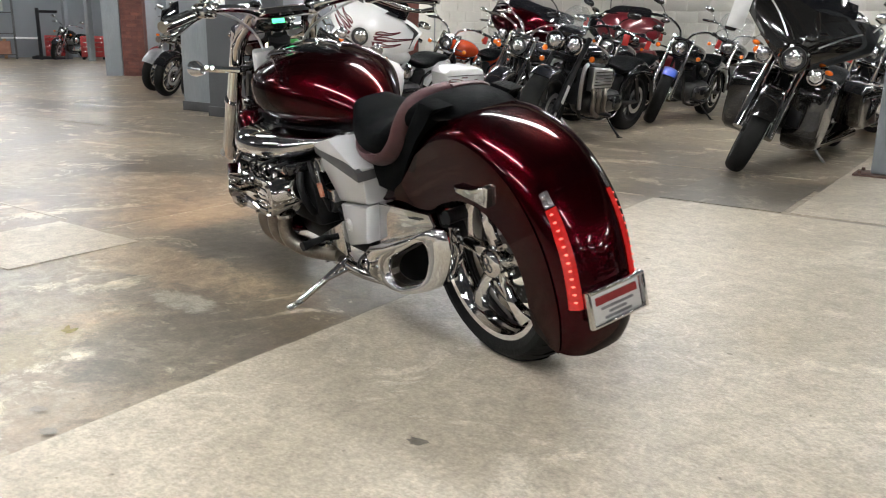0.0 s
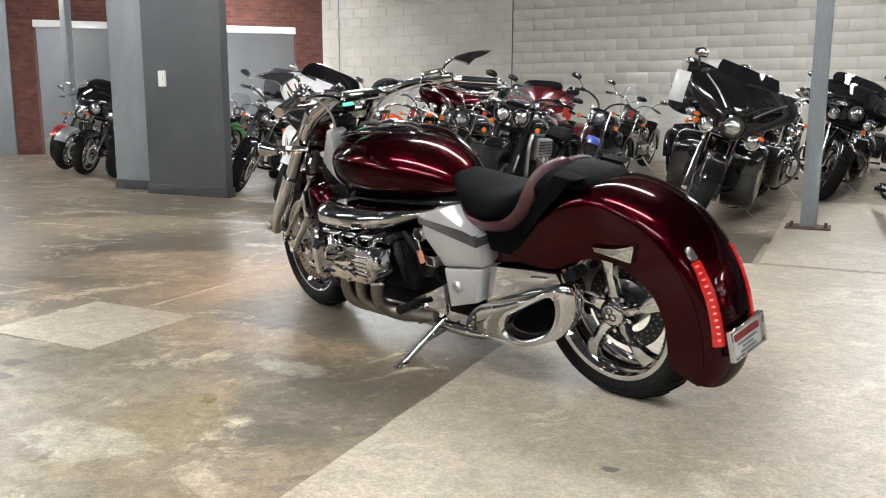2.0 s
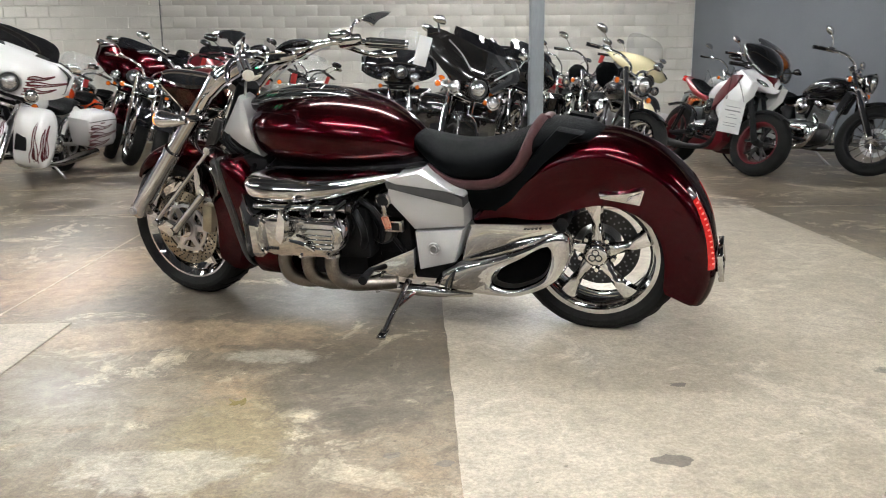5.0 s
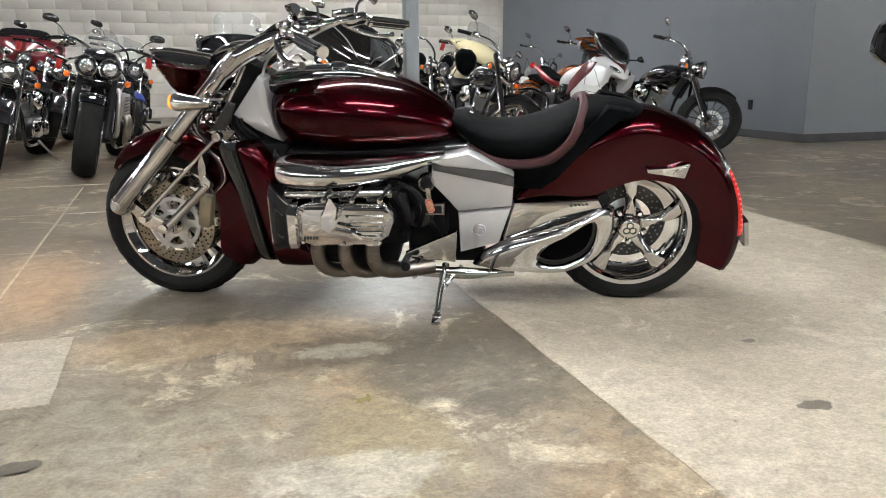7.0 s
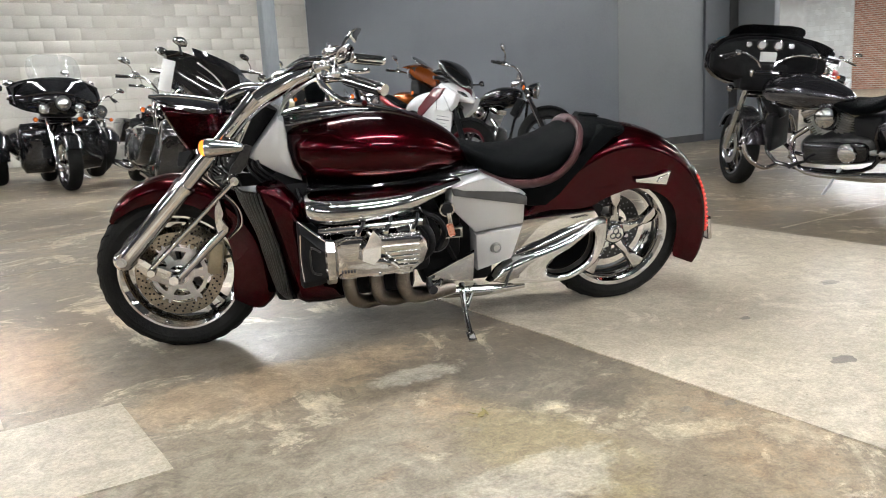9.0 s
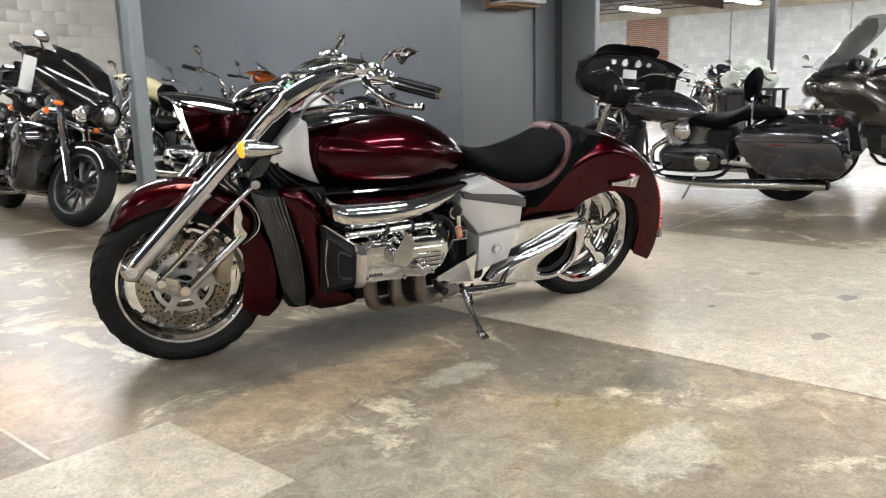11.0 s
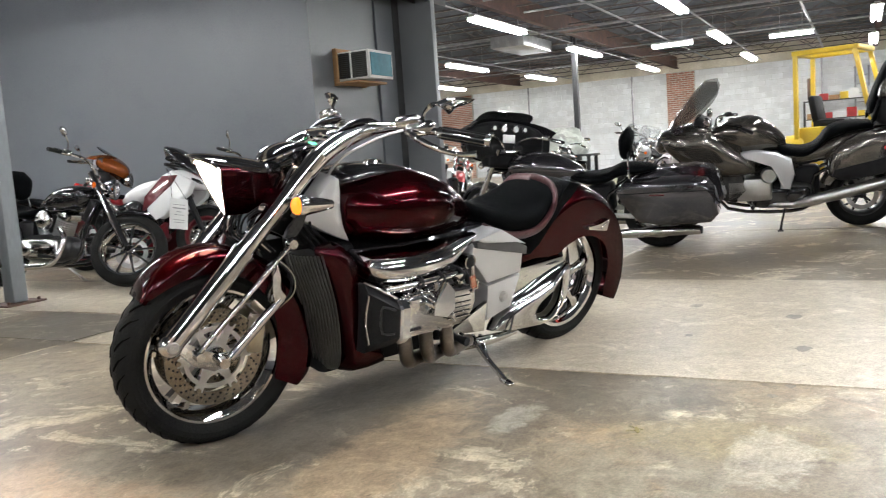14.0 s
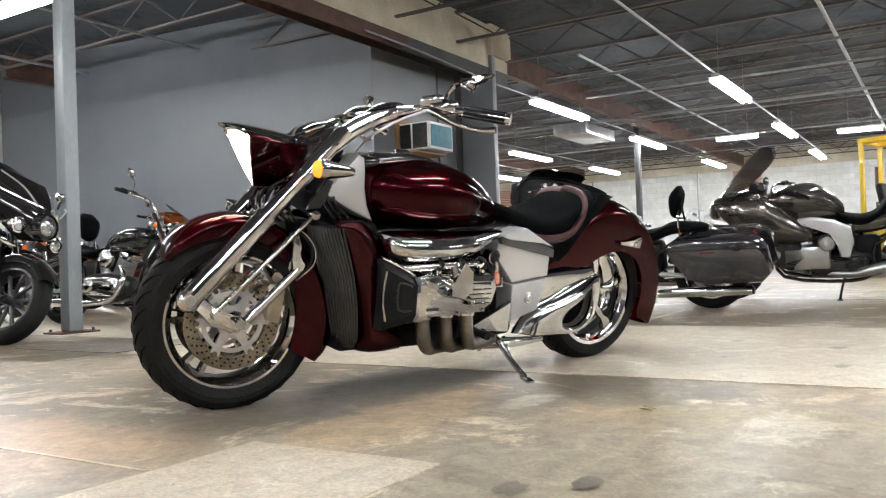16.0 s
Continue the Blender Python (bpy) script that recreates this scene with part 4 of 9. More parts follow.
bm = fresh()
for k in range(3):
    a = radians(90 + 120 * k)
    lathe(bm, [(0.010, 0.0785), (0.014, 0.0785), (0.014, 0.0805), (0.010, 0.0805), (0.010, 0.0785)], (0.014 * math.cos(a), 0, 0.014 * math.sin(a)), seg=14)
part("engraving", bm, "dark_metal", rw)
for k in range(5):
    bm = fresh()
    a = radians(54 + 72 * k)
    cyl(bm, (0.064 * math.cos(a), 0.03, 0.064 * math.sin(a)), (0.064 * math.cos(a), 0.056, 0.064 * math.sin(a)), 0.010, 0.008, 8)
    part("wheel_nut", bm, "chrome", rw)
part("brake_disc", disc_mesh(0.095, 0.150, -0.02), "dark_metal", rw)
tagged(part("disc_hole", hole_mesh(0.10, 0.145, -0.02, 24), "conduit", rw), kind="stuff")

# front wheel
fw = part("front_wheel", cyl(fresh(), (0, -0.085, 0), (0, 0.085, 0), 0.040, 0.040, 20), "chrome", cruiser)
pos(fw, STEER @ pose(AX[0], 0, AX[1]))
tagged(part("tread_groove", groove_mesh(0.312, 0.152, 0.232, 30), "groove_black", part("tyre", tyre_mesh(0.312, 0.152, 0.232), "rubber", fw, "black road tyre with slanting grooves", 25)), kind="stuff")
part("rim", rim_mesh(0.234, 0.135), "chrome", fw)
for k in range(5):
    bm = fresh()
    a = radians(18 + 72 * k)
    for s in (-1, 1):
        b = a + s * 0.16
        c, q = Vector((math.cos(b), 0, math.sin(b))), Vector((-math.sin(b), 0, math.cos(b)))
        loft(bm, [[c * r + q * w + Vector((0, y, 0)) for w, y in ((wd, -0.012), (wd * 0.6, 0.016), (-wd * 0.6, 0.016), (-wd, -0.012))] for r, wd in ((0.035, 0.011), (0.12, 0.010), (0.205, 0.015))])
    part("spoke", bm, "chrome", fw)
for s in (1, -1):
    d = part("brake_disc", disc_mesh(0.118, 0.165, 0.062 * s), "rotor_steel", fw, "drilled steel brake disc")
    tagged(part("disc_hole", hole_mesh(0.122, 0.160, 0.062 * s, 30), "black_satin", d), kind="stuff")
    bm = fresh()
    for k in range(6):
        a = radians(60 * k)
        loft(bm, [[Vector((r * math.cos(a + w / r), y + 0.062 * s, r * math.sin(a + w / r))) for w, y in ((-wd, -0.004), (wd, -0.004), (wd, 0.004), (-wd, 0.004))] for r, wd in ((0.045, 0.020), (0.085, 0.012), (0.125, 0.016))])
        part("carrier_arm", bm, "satin_metal", d)
        bm = fresh()
    lathe(bm, [(0.030, 0.062 * s - 0.006), (0.056, 0.062 * s - 0.006), (0.056, 0.062 * s + 0.006), (0.030, 0.062 * s + 0.006), (0.030, 0.062 * s - 0.006)], seg=28)
    lathe(bm, [(0.092, 0.062 * s - 0.004), (0.106, 0.062 * s - 0.004), (0.106, 0.062 * s + 0.005), (0.092, 0.062 * s + 0.005), (0.092, 0.062 * s - 0.004)], seg=36)
    part("disc_carrier", bm, "satin_metal", d)
    for k in range(6):
        bm = fresh()
        a = radians(60 * k)
        cyl(bm, (0.122 * math.cos(a), 0.055 * s, 0.122 * math.sin(a)), (0.122 * math.cos(a), 0.072 * s, 0.122 * math.sin(a)), 0.009, seg=10)
        part("rivet", bm, "rotor_steel", d)
    bm = fresh()
    ca = radians(165)
    box(bm, (0.148 * math.cos(ca), 0.066 * s, 0.148 * math.sin(ca) + 0.02), (0.055, 0.05, 0.13), (0, -10, 0), 0.014)
    part("brake_caliper", bm, "caliper", fw, "pale gold brake caliper")

# bodywork
bm = fresh()
arch(bm, (0, 0.31), [(19, 0.470, 0.445, 0.150), (27, 0.465, 0.36, 0.152), (36, 0.455, 0.27, 0.152), (48, 0.440, 0.222, 0.150), (62, 0.440, 0.214, 0.150), (78, 0.452, 0.213, 0.150), (93, 0.460, 0.222, 0.150),
                     (107, 0.453, 0.231, 0.150), (128, 0.443, 0.244, 0.148), (148, 0.430, 0.253, 0.145), (170, 0.421, 0.250, 0.138), (185, 0.424, 0.250, 0.132), (197, 0.424, 0.258, 0.126), (203, 0.418, 0.275, 0.122)], sub=5, n=12)
fender = part("rear_fender", bm, "maroon", cruiser, "deep maroon metal rear fender", 60)
bm = fresh()
arch(bm, (AX[0], AX[1]), [(44, 0.322, 0.306, 0.070), (54, 0.345, 0.300, 0.084), (66, 0.360, 0.296, 0.090), (86, 0.372, 0.292, 0.094), (107, 0.370, 0.285, 0.096), (130, 0.366, 0.262, 0.098), (150, 0.366, 0.235, 0.100), (170, 0.370, 0.215, 0.102), (186, 0.372, 0.206, 0.102), (199, 0.372, 0.212, 0.100), (208, 0.352, 0.225, 0.096)], sub=5, n=10)
part("front_fender", turned(bm, STEER), "maroon", cruiser, "maroon front fender with a deep rear skirt", 60)

bm = fresh()
blob(bm, [(1.347, 0, 0.785, 0.03, 0.02, 0.03, 2.2), (1.337, 0, 0.785, 0.10, 0.050, 0.062, 2.3), (1.31, 0, 0.782, 0.165, 0.078, 0.098, 2.35), (1.25, 0, 0.777, 0.213, 0.106, 0.127, 2.4), (1.14, 0, 0.771, 0.250, 0.130, 0.138, 2.4),
          (1.02, 0, 0.765, 0.256, 0.138, 0.134, 2.4), (0.90, 0, 0.753, 0.230, 0.127, 0.120, 2.3), (0.80, 0, 0.734, 0.180, 0.110, 0.100, 2.2), (0.71, 0, 0.710, 0.125, 0.080, 0.070, 2.1), (0.65, 0, 0.690, 0.072, 0.040, 0.040, 2), (0.612, 0, 0.675, 0.02, 0.010, 0.012, 2)], 40, 5)
tank = part("fuel_tank", bm, "maroon", cruiser, "maroon teardrop fuel tank", 70)
bm = fresh()
blob(bm, [(1.385, 0, 0.855, 0.05, 0.02, 0.03, 2.4), (1.32, 0, 0.872, 0.105, 0.030, 0.045, 2.4), (1.20, 0, 0.893, 0.112, 0.026, 0.035, 2.4), (1.05, 0, 0.897, 0.088, 0.020, 0.032, 2.3), (0.92, 0, 0.870, 0.050, 0.016, 0.028, 2.2), (0.82, 0, 0.838, 0.015, 0.010, 0.015, 2.2)], 24, 4)
part("console", bm, "black_gloss", tank, "glossy black tank console")
bm = fresh()
lathe(bm, [(0.0, 0.012), (0.028, 0.010), (0.036, 0.0), (0.036, -0.02)], (1.10, 0, 0.922), "z", 20)
part("filler_cap", bm, "chrome", tank)
bm = fresh()
tube(bm, [(1.375, 0.05, 0.862), (1.31, 0.108, 0.874), (1.19, 0.116, 0.893), (1.04, 0.088, 0.898), (0.92, 0.050, 0.872), (0.82, 0.0, 0.846), (0.92, -0.050, 0.872), (1.04, -0.088, 0.898), (1.19, -0.116, 0.893), (1.31, -0.108, 0.874), (1.375, -0.05, 0.862)], 0.005, 6)
part("console_trim", bm, "chrome", tank)

bm = fresh()
blob(bm, [(0.72, 0, 0.735, 0.03, 0.02, 0.02, 2.2), (0.685, 0, 0.728, 0.07, 0.028, 0.03, 2.3), (0.60, 0, 0.69, 0.13, 0.038, 0.058, 2.4), (0.53, 0, 0.660, 0.165, 0.050, 0.062, 2.5), (0.44, 0, 0.650, 0.185, 0.060, 0.064, 2.5), (0.34, 0, 0.670, 0.188, 0.062, 0.076, 2.5),
          (0.26, 0, 0.71, 0.172, 0.056, 0.066, 2.4), (0.19, 0, 0.745, 0.155, 0.056, 0.05, 2.3), (0.11, 0, 0.755, 0.135, 0.046, 0.03, 2.2), (0.02, 0, 0.752, 0.105, 0.034, 0.025, 2.2), (-0.035, 0, 0.745, 0.06, 0.018, 0.012, 2.1)], 30, 5)
seat = part("seat", bm, "leather", cruiser, "black leather saddle with a step", 70)
for s in (1, -1):
    bm = fresh()
    tube(bm, [(0.61, s * 0.112, 0.652), (0.53, s * 0.150, 0.608), (0.43, s * 0.170, 0.597), (0.33, s * 0.174, 0.614), (0.26, s * 0.170, 0.665), (0.225, s * 0.160, 0.725), (0.205, s * 0.125, 0.778), (0.197, s * 0.06, 0.795), (0.195, 0, 0.798)],
         (0.008, 0.022, 0.026, 0.026, 0.026, 0.026, 0.026, 0.026, 0.026), 10, 4, 0.55)
    part("seat_band", bm, "maroon_trim", seat, "dull maroon leather band")
    bm = fresh()
    panel(bm, [(0.470, 0.592), (0.440, 0.500), (0.345, 0.492), (0.290, 0.535), (0.235, 0.605), (0.170, 0.690), (0.080, 0.765), (0.030, 0.785), (0.120, 0.800), (0.185, 0.735), (0.250, 0.640), (0.340, 0.585)], 0.10, 0.158, 0.010)
    part("seat_skirt", turned(bm, Matrix.Diagonal((1, s, 1, 1))), "leather", seat, "black lower skirt of the saddle")

# chrome covers under the tank, black joint above
bm = fresh()
blob(bm, [(1.32, 0, 0.615, 0.12, 0.03, 0.03, 2.4), (1.25, 0, 0.63, 0.170, 0.030, 0.04, 2.6), (1.05, 0, 0.632, 0.180, 0.030, 0.04, 2.6), (0.80, 0, 0.635, 0.14, 0.03, 0.03, 2.6), (0.62, 0, 0.65, 0.12, 0.02, 0.02, 2.4)], 20, 3)
part("tank_base", bm, "black_gloss", cruiser)
for s in (1, -1):
    bm = fresh()
    blob(bm, [(1.312, s * 0.215, 0.606, 0.045, 0.016, 0.020, 2.2), (1.29, s * 0.222, 0.597, 0.080, 0.042, 0.048, 2.3), (1.23, s * 0.225, 0.584, 0.102, 0.060, 0.056, 2.3), (1.08, s * 0.220, 0.581, 0.106, 0.060, 0.054, 2.3),
              (0.94, s * 0.200, 0.587, 0.095, 0.051, 0.046, 2.3), (0.82, s * 0.172, 0.603, 0.065, 0.034, 0.030, 2.2), (0.70, s * 0.150, 0.626, 0.028, 0.011, 0.012, 2.1)], 28, 5)
    ac = part("air_cover", bm, "chrome", cruiser, "polished chrome air intake cover", 60)
    bm = fresh()
    tube(bm, [(1.318, s * 0.17, 0.645), (1.30, s * 0.262, 0.600), (1.275, s * 0.285, 0.560), (1.24, s * 0.270, 0.530)], 0.010, 8, 4)
    part("cover_strap", bm, "black_gloss", ac)

    # painted alloy frame plates
    bm = fresh()
    panel(bm, [(0.742, 0.618), (0.612, 0.648), (0.448, 0.566), (0.452, 0.446), (0.650, 0.424), (0.680, 0.460), (0.748, 0.535)], 0.10, 0.206, 0.012, 0.012)
    fp = part("frame_plate", turned(bm, Matrix.Diagonal((1, s, 1, 1))), "silver_paint", cruiser, "silver painted frame plate")
    bm = fresh()
    panel(bm, [(0.744, 0.611), (0.738, 0.588), (0.448, 0.528), (0.448, 0.560), (0.608, 0.640)], 0.15, 0.2235, 0.003)
    part("inlay", turned(bm, Matrix.Diagonal((1, s, 1, 1))), "grey_line", fp, "dark grey inlay strip")
    bm = fresh()
    panel(bm, [(0.744, 0.622), (0.612, 0.652), (0.452, 0.572), (0.52, 0.590), (0.70, 0.606)], 0.15, 0.2265, 0.003)
    part("upper_edge", turned(bm, Matrix.Diagonal((1, s, 1, 1))), "silver_paint", fp)
    bm = fresh()
    panel(bm, [(0.650, 0.417), (0.456, 0.439), (0.500, 0.302), (0.642, 0.262)], 0.10, 0.208, 0.012, 0.014)
    lp = part("side_cover", turned(bm, Matrix.Diagonal((1, s, 1, 1))), "silver_paint", cruiser, "silver painted lower side cover")
    bm = fresh()
    lathe(bm, [(0.0, 0.008), (0.012, 0.009), (0.016, 0.004), (0.020, 0.008), (0.024, 0.0)], (0.571, 0, 0.362), "y", 20)
    part("lock", turned(bm, Matrix.Translation((0, s * 0.222, 0)) @ Matrix.Diagonal((1, s, 1, 1))), "satin_metal", lp)
    bm = fresh()
    panel(bm, [(0.446, 0.448), (0.140, 0.466), (0.118, 0.430), (0.140, 0.412), (0.492, 0.275)], 0.09, 0.168, 0.012, 0.010)
    part("rear_side_cover", turned(bm, Matrix.Diagonal((1, s, 1, 1))), "chrome", cruiser, "polished side cover with small lettering")
    bm = fresh()
    for k in range(5):
        box(bm, (0.235 - 0.014 * k, s * 0.177, 0.441 + 0.0014 * k), (0.009, 0.003, 0.005))
    part("badge", bm, "dark_metal", cruiser)

    # silencers
    muffler = [(0.60, 0.212), (0.515, 0.288), (0.36, 0.338), (0.21, 0.392), (0.105, 0.434), (0.072, 0.415), (0.074, 0.330), (0.128, 0.240), (0.253, 0.194), (0.412, 0.190), (0.55, 0.190)]
    mouth = [(0.358, 0.244), (0.315, 0.298), (0.235, 0.345), (0.165, 0.382), (0.144, 0.365), (0.148, 0.305), (0.180, 0.253), (0.263, 0.222), (0.325, 0.222)]
    mc = (0.235, 0.300)
    bm = fresh()
    ml, ol = contour(muffler, mc, 48), contour(mouth, mc, 48)

    def lip(k, y, q=0.0, shrink=1.0):
        """A ring a share k of the way from the outer line to the mouth; the face falls back towards the rear wheel."""
        out = []
        for (x, z), (u, v) in zip(ml, ol):
            px, pz = x + (u - x) * k, z + (v - z) * k
            px, pz = mc[0] + (px - mc[0]) * shrink, mc[1] + (pz - mc[1]) * shrink
            out.append((px, s * (y - 0.32 * max(0.0, 0.26 - px) - 0.10 * max(0.0, px - 0.40) + q), pz))
        return out

    loft(bm, [lip(0, 0.150, 0, 0.90), lip(0, 0.185), lip(0.04, 0.212), lip(0.14, 0.228), lip(0.4, 0.236), lip(0.86, 0.233), lip(0.98, 0.224), lip(1.0, 0.208)], cap=False)
    mf = part("silencer", bm, "chrome", cruiser, "flared chrome exhaust silencer", 60)
    bm = fresh()
    loft(bm, [lip(1.0, 0.2085, 0, 1.002), lip(1.0, 0.180, 0, 0.97), lip(1.0, 0.168, 0, 0.80)], cap=False)
    part("outlet_liner", bm, "header_steel", mf, "dull steel outlet liner")
    bm = fresh()
    loft(bm, [lip(1.0, 0.180, 0, 0.93), lip(1.0, 0.176, 0, 0.5)])
    part("outlet", bm, "groove_black", mf, "near-black cap inside the outlet")
    bm = fresh()
    tube(bm, [(0.492, s * 0.215, 0.278), (0.52, s * 0.236, 0.245), (0.53, s * 0.234, 0.205), (0.53, s * 0.20, 0.178)], 0.005, 6)
    part("clamp", bm, "dark_metal", mf)
    bm = fresh()
    tube(bm, [(0.95, s * 0.195, 0.192), (0.75, s * 0.20, 0.180), (0.60, s * 0.195, 0.172), (0.44, s * 0.185, 0.172)], (0.022, 0.022, 0.022, 0.012), 12)
    part("exhaust_pipe", bm, "chrome", mf)

# engine
bm = fresh()
box(bm, (1.05, 0, 0.40), (0.44, 0.44, 0.22), bevel=0.03)
box(bm, (0.80, 0, 0.40), (0.22, 0.28, 0.22), bevel=0.03)
box(bm, (1.05, 0, 0.24), (0.34, 0.30, 0.12), bevel=0.03)
engine = part("engine", bm, "black_satin", cruiser, "black engine block with cast detail")
for s in (1, -1):
    bm = fresh()
    panel(bm, [(1.215, 0.490), (1.165, 0.503), (0.895, 0.498), (0.872, 0.472), (0.866, 0.440), (0.884, 0.390), (0.935, 0.352), (1.165, 0.348), (1.215, 0.362)], 0.25, 0.366, 0.020)
    head = part("cylinder_head", turned(bm, Matrix.Diagonal((1, s, 1, 1))), "chrome", engine, "polished cylinder head cover")
    bm = fresh()
    panel(bm, [(1.04, 0.470), (0.905, 0.470), (0.898, 0.440), (0.912, 0.395), (0.945, 0.372), (1.00, 0.380)], 0.355, 0.374, 0.008)
    pad = part("raised_pad", turned(bm, Matrix.Diagonal((1, s, 1, 1))), "chrome", head)
    for z in (0.392, 0.410, 0.428, 0.446):
        bm = fresh()
        box(bm, (0.965, s * 0.375, z), (0.115, 0.010, 0.007), bevel=0.003)
        part("rib", bm, "chrome", pad)
    bm = fresh()
    for k in range(5):
        box(bm, (1.188 - 0.011 * k, s * 0.3675, 0.382), (0.007, 0.003, 0.010))
    part("badge", bm, "ink", head)
    for (x, z) in ((1.195, 0.482), (1.195, 0.366), (0.895, 0.478), (0.935, 0.366), (1.05, 0.490), (1.05, 0.358)):
        bm = fresh()
        cyl(bm, (x, s * 0.35, z), (x, s * 0.372, z), 0.008, 0.006, 8)
        part("bolt", bm, "chrome", head)
    # the tilted throttle cover in front of the head
    bm = fresh()
    fr = [(1.092, 0.428, 0.556), (1.050, 0.440, 0.525), (1.062, 0.452, 0.462), (1.098, 0.440, 0.432), (1.158, 0.412, 0.438), (1.150, 0.410, 0.474)]
    fr = [(1.085 + 0.62 * (x - 1.10), y, z) for x, y, z in fr]
    loft(bm, [[(x + dx, s * (y - d), z - dz) for x, y, z in fr] for d, dx, dz in ((0.05, 0.008, 0.010), (0.008, 0.0, 0.0), (0.0, -0.002, 0.001))])
    part("reed_cover", bm, "chrome", head, "angled polished cover plate")
    bm = fresh()
    cyl(bm, (1.10, s * 0.36, 0.47), (1.10, s * 0.41, 0.47), 0.024, 0.020, 14)
    tube(bm, [(1.07, s * 0.40, 0.43), (1.02, s * 0.392, 0.415), (0.985, s * 0.378, 0.385)], (0.008, 0.010, 0.007), 8)
    part("linkage", bm, "chrome", head)
    bm = fresh()
    panel(bm, [(1.262, 0.478), (1.226, 0.492), (1.222, 0.352), (1.256, 0.345)], 0.25, 0.362, 0.014)
    hc = part("head_end_cover", turned(bm, Matrix.Diagonal((1, s, 1, 1))), "chrome", engine, "polished end cover")
    bm = fresh()
    panel(bm, [(1.256, 0.468), (1.232, 0.478), (1.230, 0.365), (1.252, 0.360)], 0.35, 0.3655, 0.003)
    part("cover_inset", turned(bm, Matrix.Diagonal((1, s, 1, 1))), "dark_metal", hc)
    bm = fresh()
    loft(bm, [[(x, s * y0, z0), (x, s * (y1 - 0.02), z0), (x, s * y1, z0 + 0.03), (x, s * y1, z1 - 0.03), (x, s * (y1 - 0.03), z1), (x, s * y0, z1)] for x, y0, y1, z0, z1 in ((1.335, 0.20, 0.275, 0.300, 0.545), (1.325, 0.20, 0.300, 0.296, 0.550), (1.270, 0.21, 0.362, 0.332, 0.515), (1.240, 0.22, 0.378, 0.346, 0.496))])
    eg = part("engine_guard", bm, "black_satin", engine, "tapered black engine guard", 25)
    bm = fresh()
    loft(bm, [[(x, s * 0.24, z0), (x, s * (y1 - 0.02), z0), (x, s * y1, z0 + 0.025), (x, s * y1, z1 - 0.025), (x, s * (y1 - 0.025), z1), (x, s * 0.24, z1)] for x, y1, z0, z1 in ((1.246, 0.380, 0.345, 0.498), (1.240, 0.390, 0.342, 0.502), (1.212, 0.392, 0.344, 0.500), (1.206, 0.384, 0.350, 0.494))])
    part("guard_cap", bm, "chrome", eg, "polished end cap of the guard", 25)
    for edge_line in ([(1.322, 0.303, 0.335), (1.327, 0.290, 0.42), (1.325, 0.300, 0.515)], [(1.326, 0.272, 0.556), (1.272, 0.335, 0.524), (1.242, 0.352, 0.504)]):
        bm = fresh()
        tube(bm, [(x, s * y, z) for x, y, z in edge_line], 0.0045, 6)
        part("guard_edge", bm, "chrome", eg)
    bm = fresh()
    tube(bm, [(1.262, s * 0.371, 0.385), (1.292, s * 0.340, 0.382), (1.296, s * 0.335, 0.440), (1.292, s * 0.340, 0.478), (1.262, s * 0.371, 0.470)], 0.004, 6, 2)
    part("guard_inset", bm, "dark_metal", eg)
    bm = fresh()
    tube(bm, [(1.26, s * 0.30, 0.520), (1.05, s * 0.305, 0.526), (0.88, s * 0.290, 0.524)], 0.015, 12)
    part("intake_rail", bm, "chrome", engine, "chrome fuel rail")
    bm = fresh()
    box(bm, (1.06, s * 0.20, 0.522), (0.40, 0.18, 0.040), bevel=0.010)
    part("intake_manifold", bm, "black_gloss", engine, "glossy black manifold cover")
    for x in (1.15, 1.05, 0.95):
        bm = fresh()
        tube(bm, [(x, s * 0.14, 0.55), (x, s * 0.24, 0.532), (x, s * 0.30, 0.490)], 0.022, 10)
        part("intake_runner", bm, "black_satin", engine)
        bm = fresh()
        box(bm, (x - 0.03, s * 0.318, 0.506), (0.022, 0.02, 0.020), bevel=0.004)
        cyl(bm, (x - 0.03, s * 0.318, 0.506), (x - 0.03, s * 0.334, 0.506), 0.007, seg=8)
        part("clip", bm, "chrome", engine)
        bm = fresh()
        tube(bm, [(x - 0.03, s * 0.325, 0.510), (x - 0.045, s * 0.330, 0.535), (x - 0.06, s * 0.27, 0.548)], 0.006, 6)
        part("plug_lead", bm, "black_satin", engine)
    for k, x in enumerate((1.155, 1.055, 0.955)):
        bm = fresh()
        tube(bm, [(x, s * 0.29, 0.350), (x + 0.004, s * 0.305, 0.300), (x - 0.012, s * 0.300, 0.245), (x - 0.06, s * 0.265, 0.210), (x - 0.14, s * 0.23, 0.202), (0.74, s * 0.205, 0.203)], (0.026, 0.027, 0.027, 0.027, 0.026, 0.025), 12)
        part("exhaust_header", bm, "header_steel", engine, "dull steel exhaust header")
        bm = fresh()
        lathe(bm, [(0.028, -0.008), (0.036, -0.006), (0.036, 0.006), (0.028, 0.008)], (x + 0.001, s * 0.292, 0.342), "z", 16)
        part("header_flange", bm, "chrome", engine)
    bm = fresh()
    tube(bm, [(0.87, s * 0.24, 0.50), (0.84, s * 0.26, 0.46), (0.835, s * 0.25, 0.40), (0.86, s * 0.22, 0.35)], 0.014, 10)
    tube(bm, [(0.86, s * 0.20, 0.53), (0.80, s * 0.22, 0.50), (0.775, s * 0.21, 0.44), (0.80, s * 0.18, 0.36)], 0.011, 8)
    part("coolant_hose", bm, "black_satin", engine, "black coolant hose")
    bm = fresh()
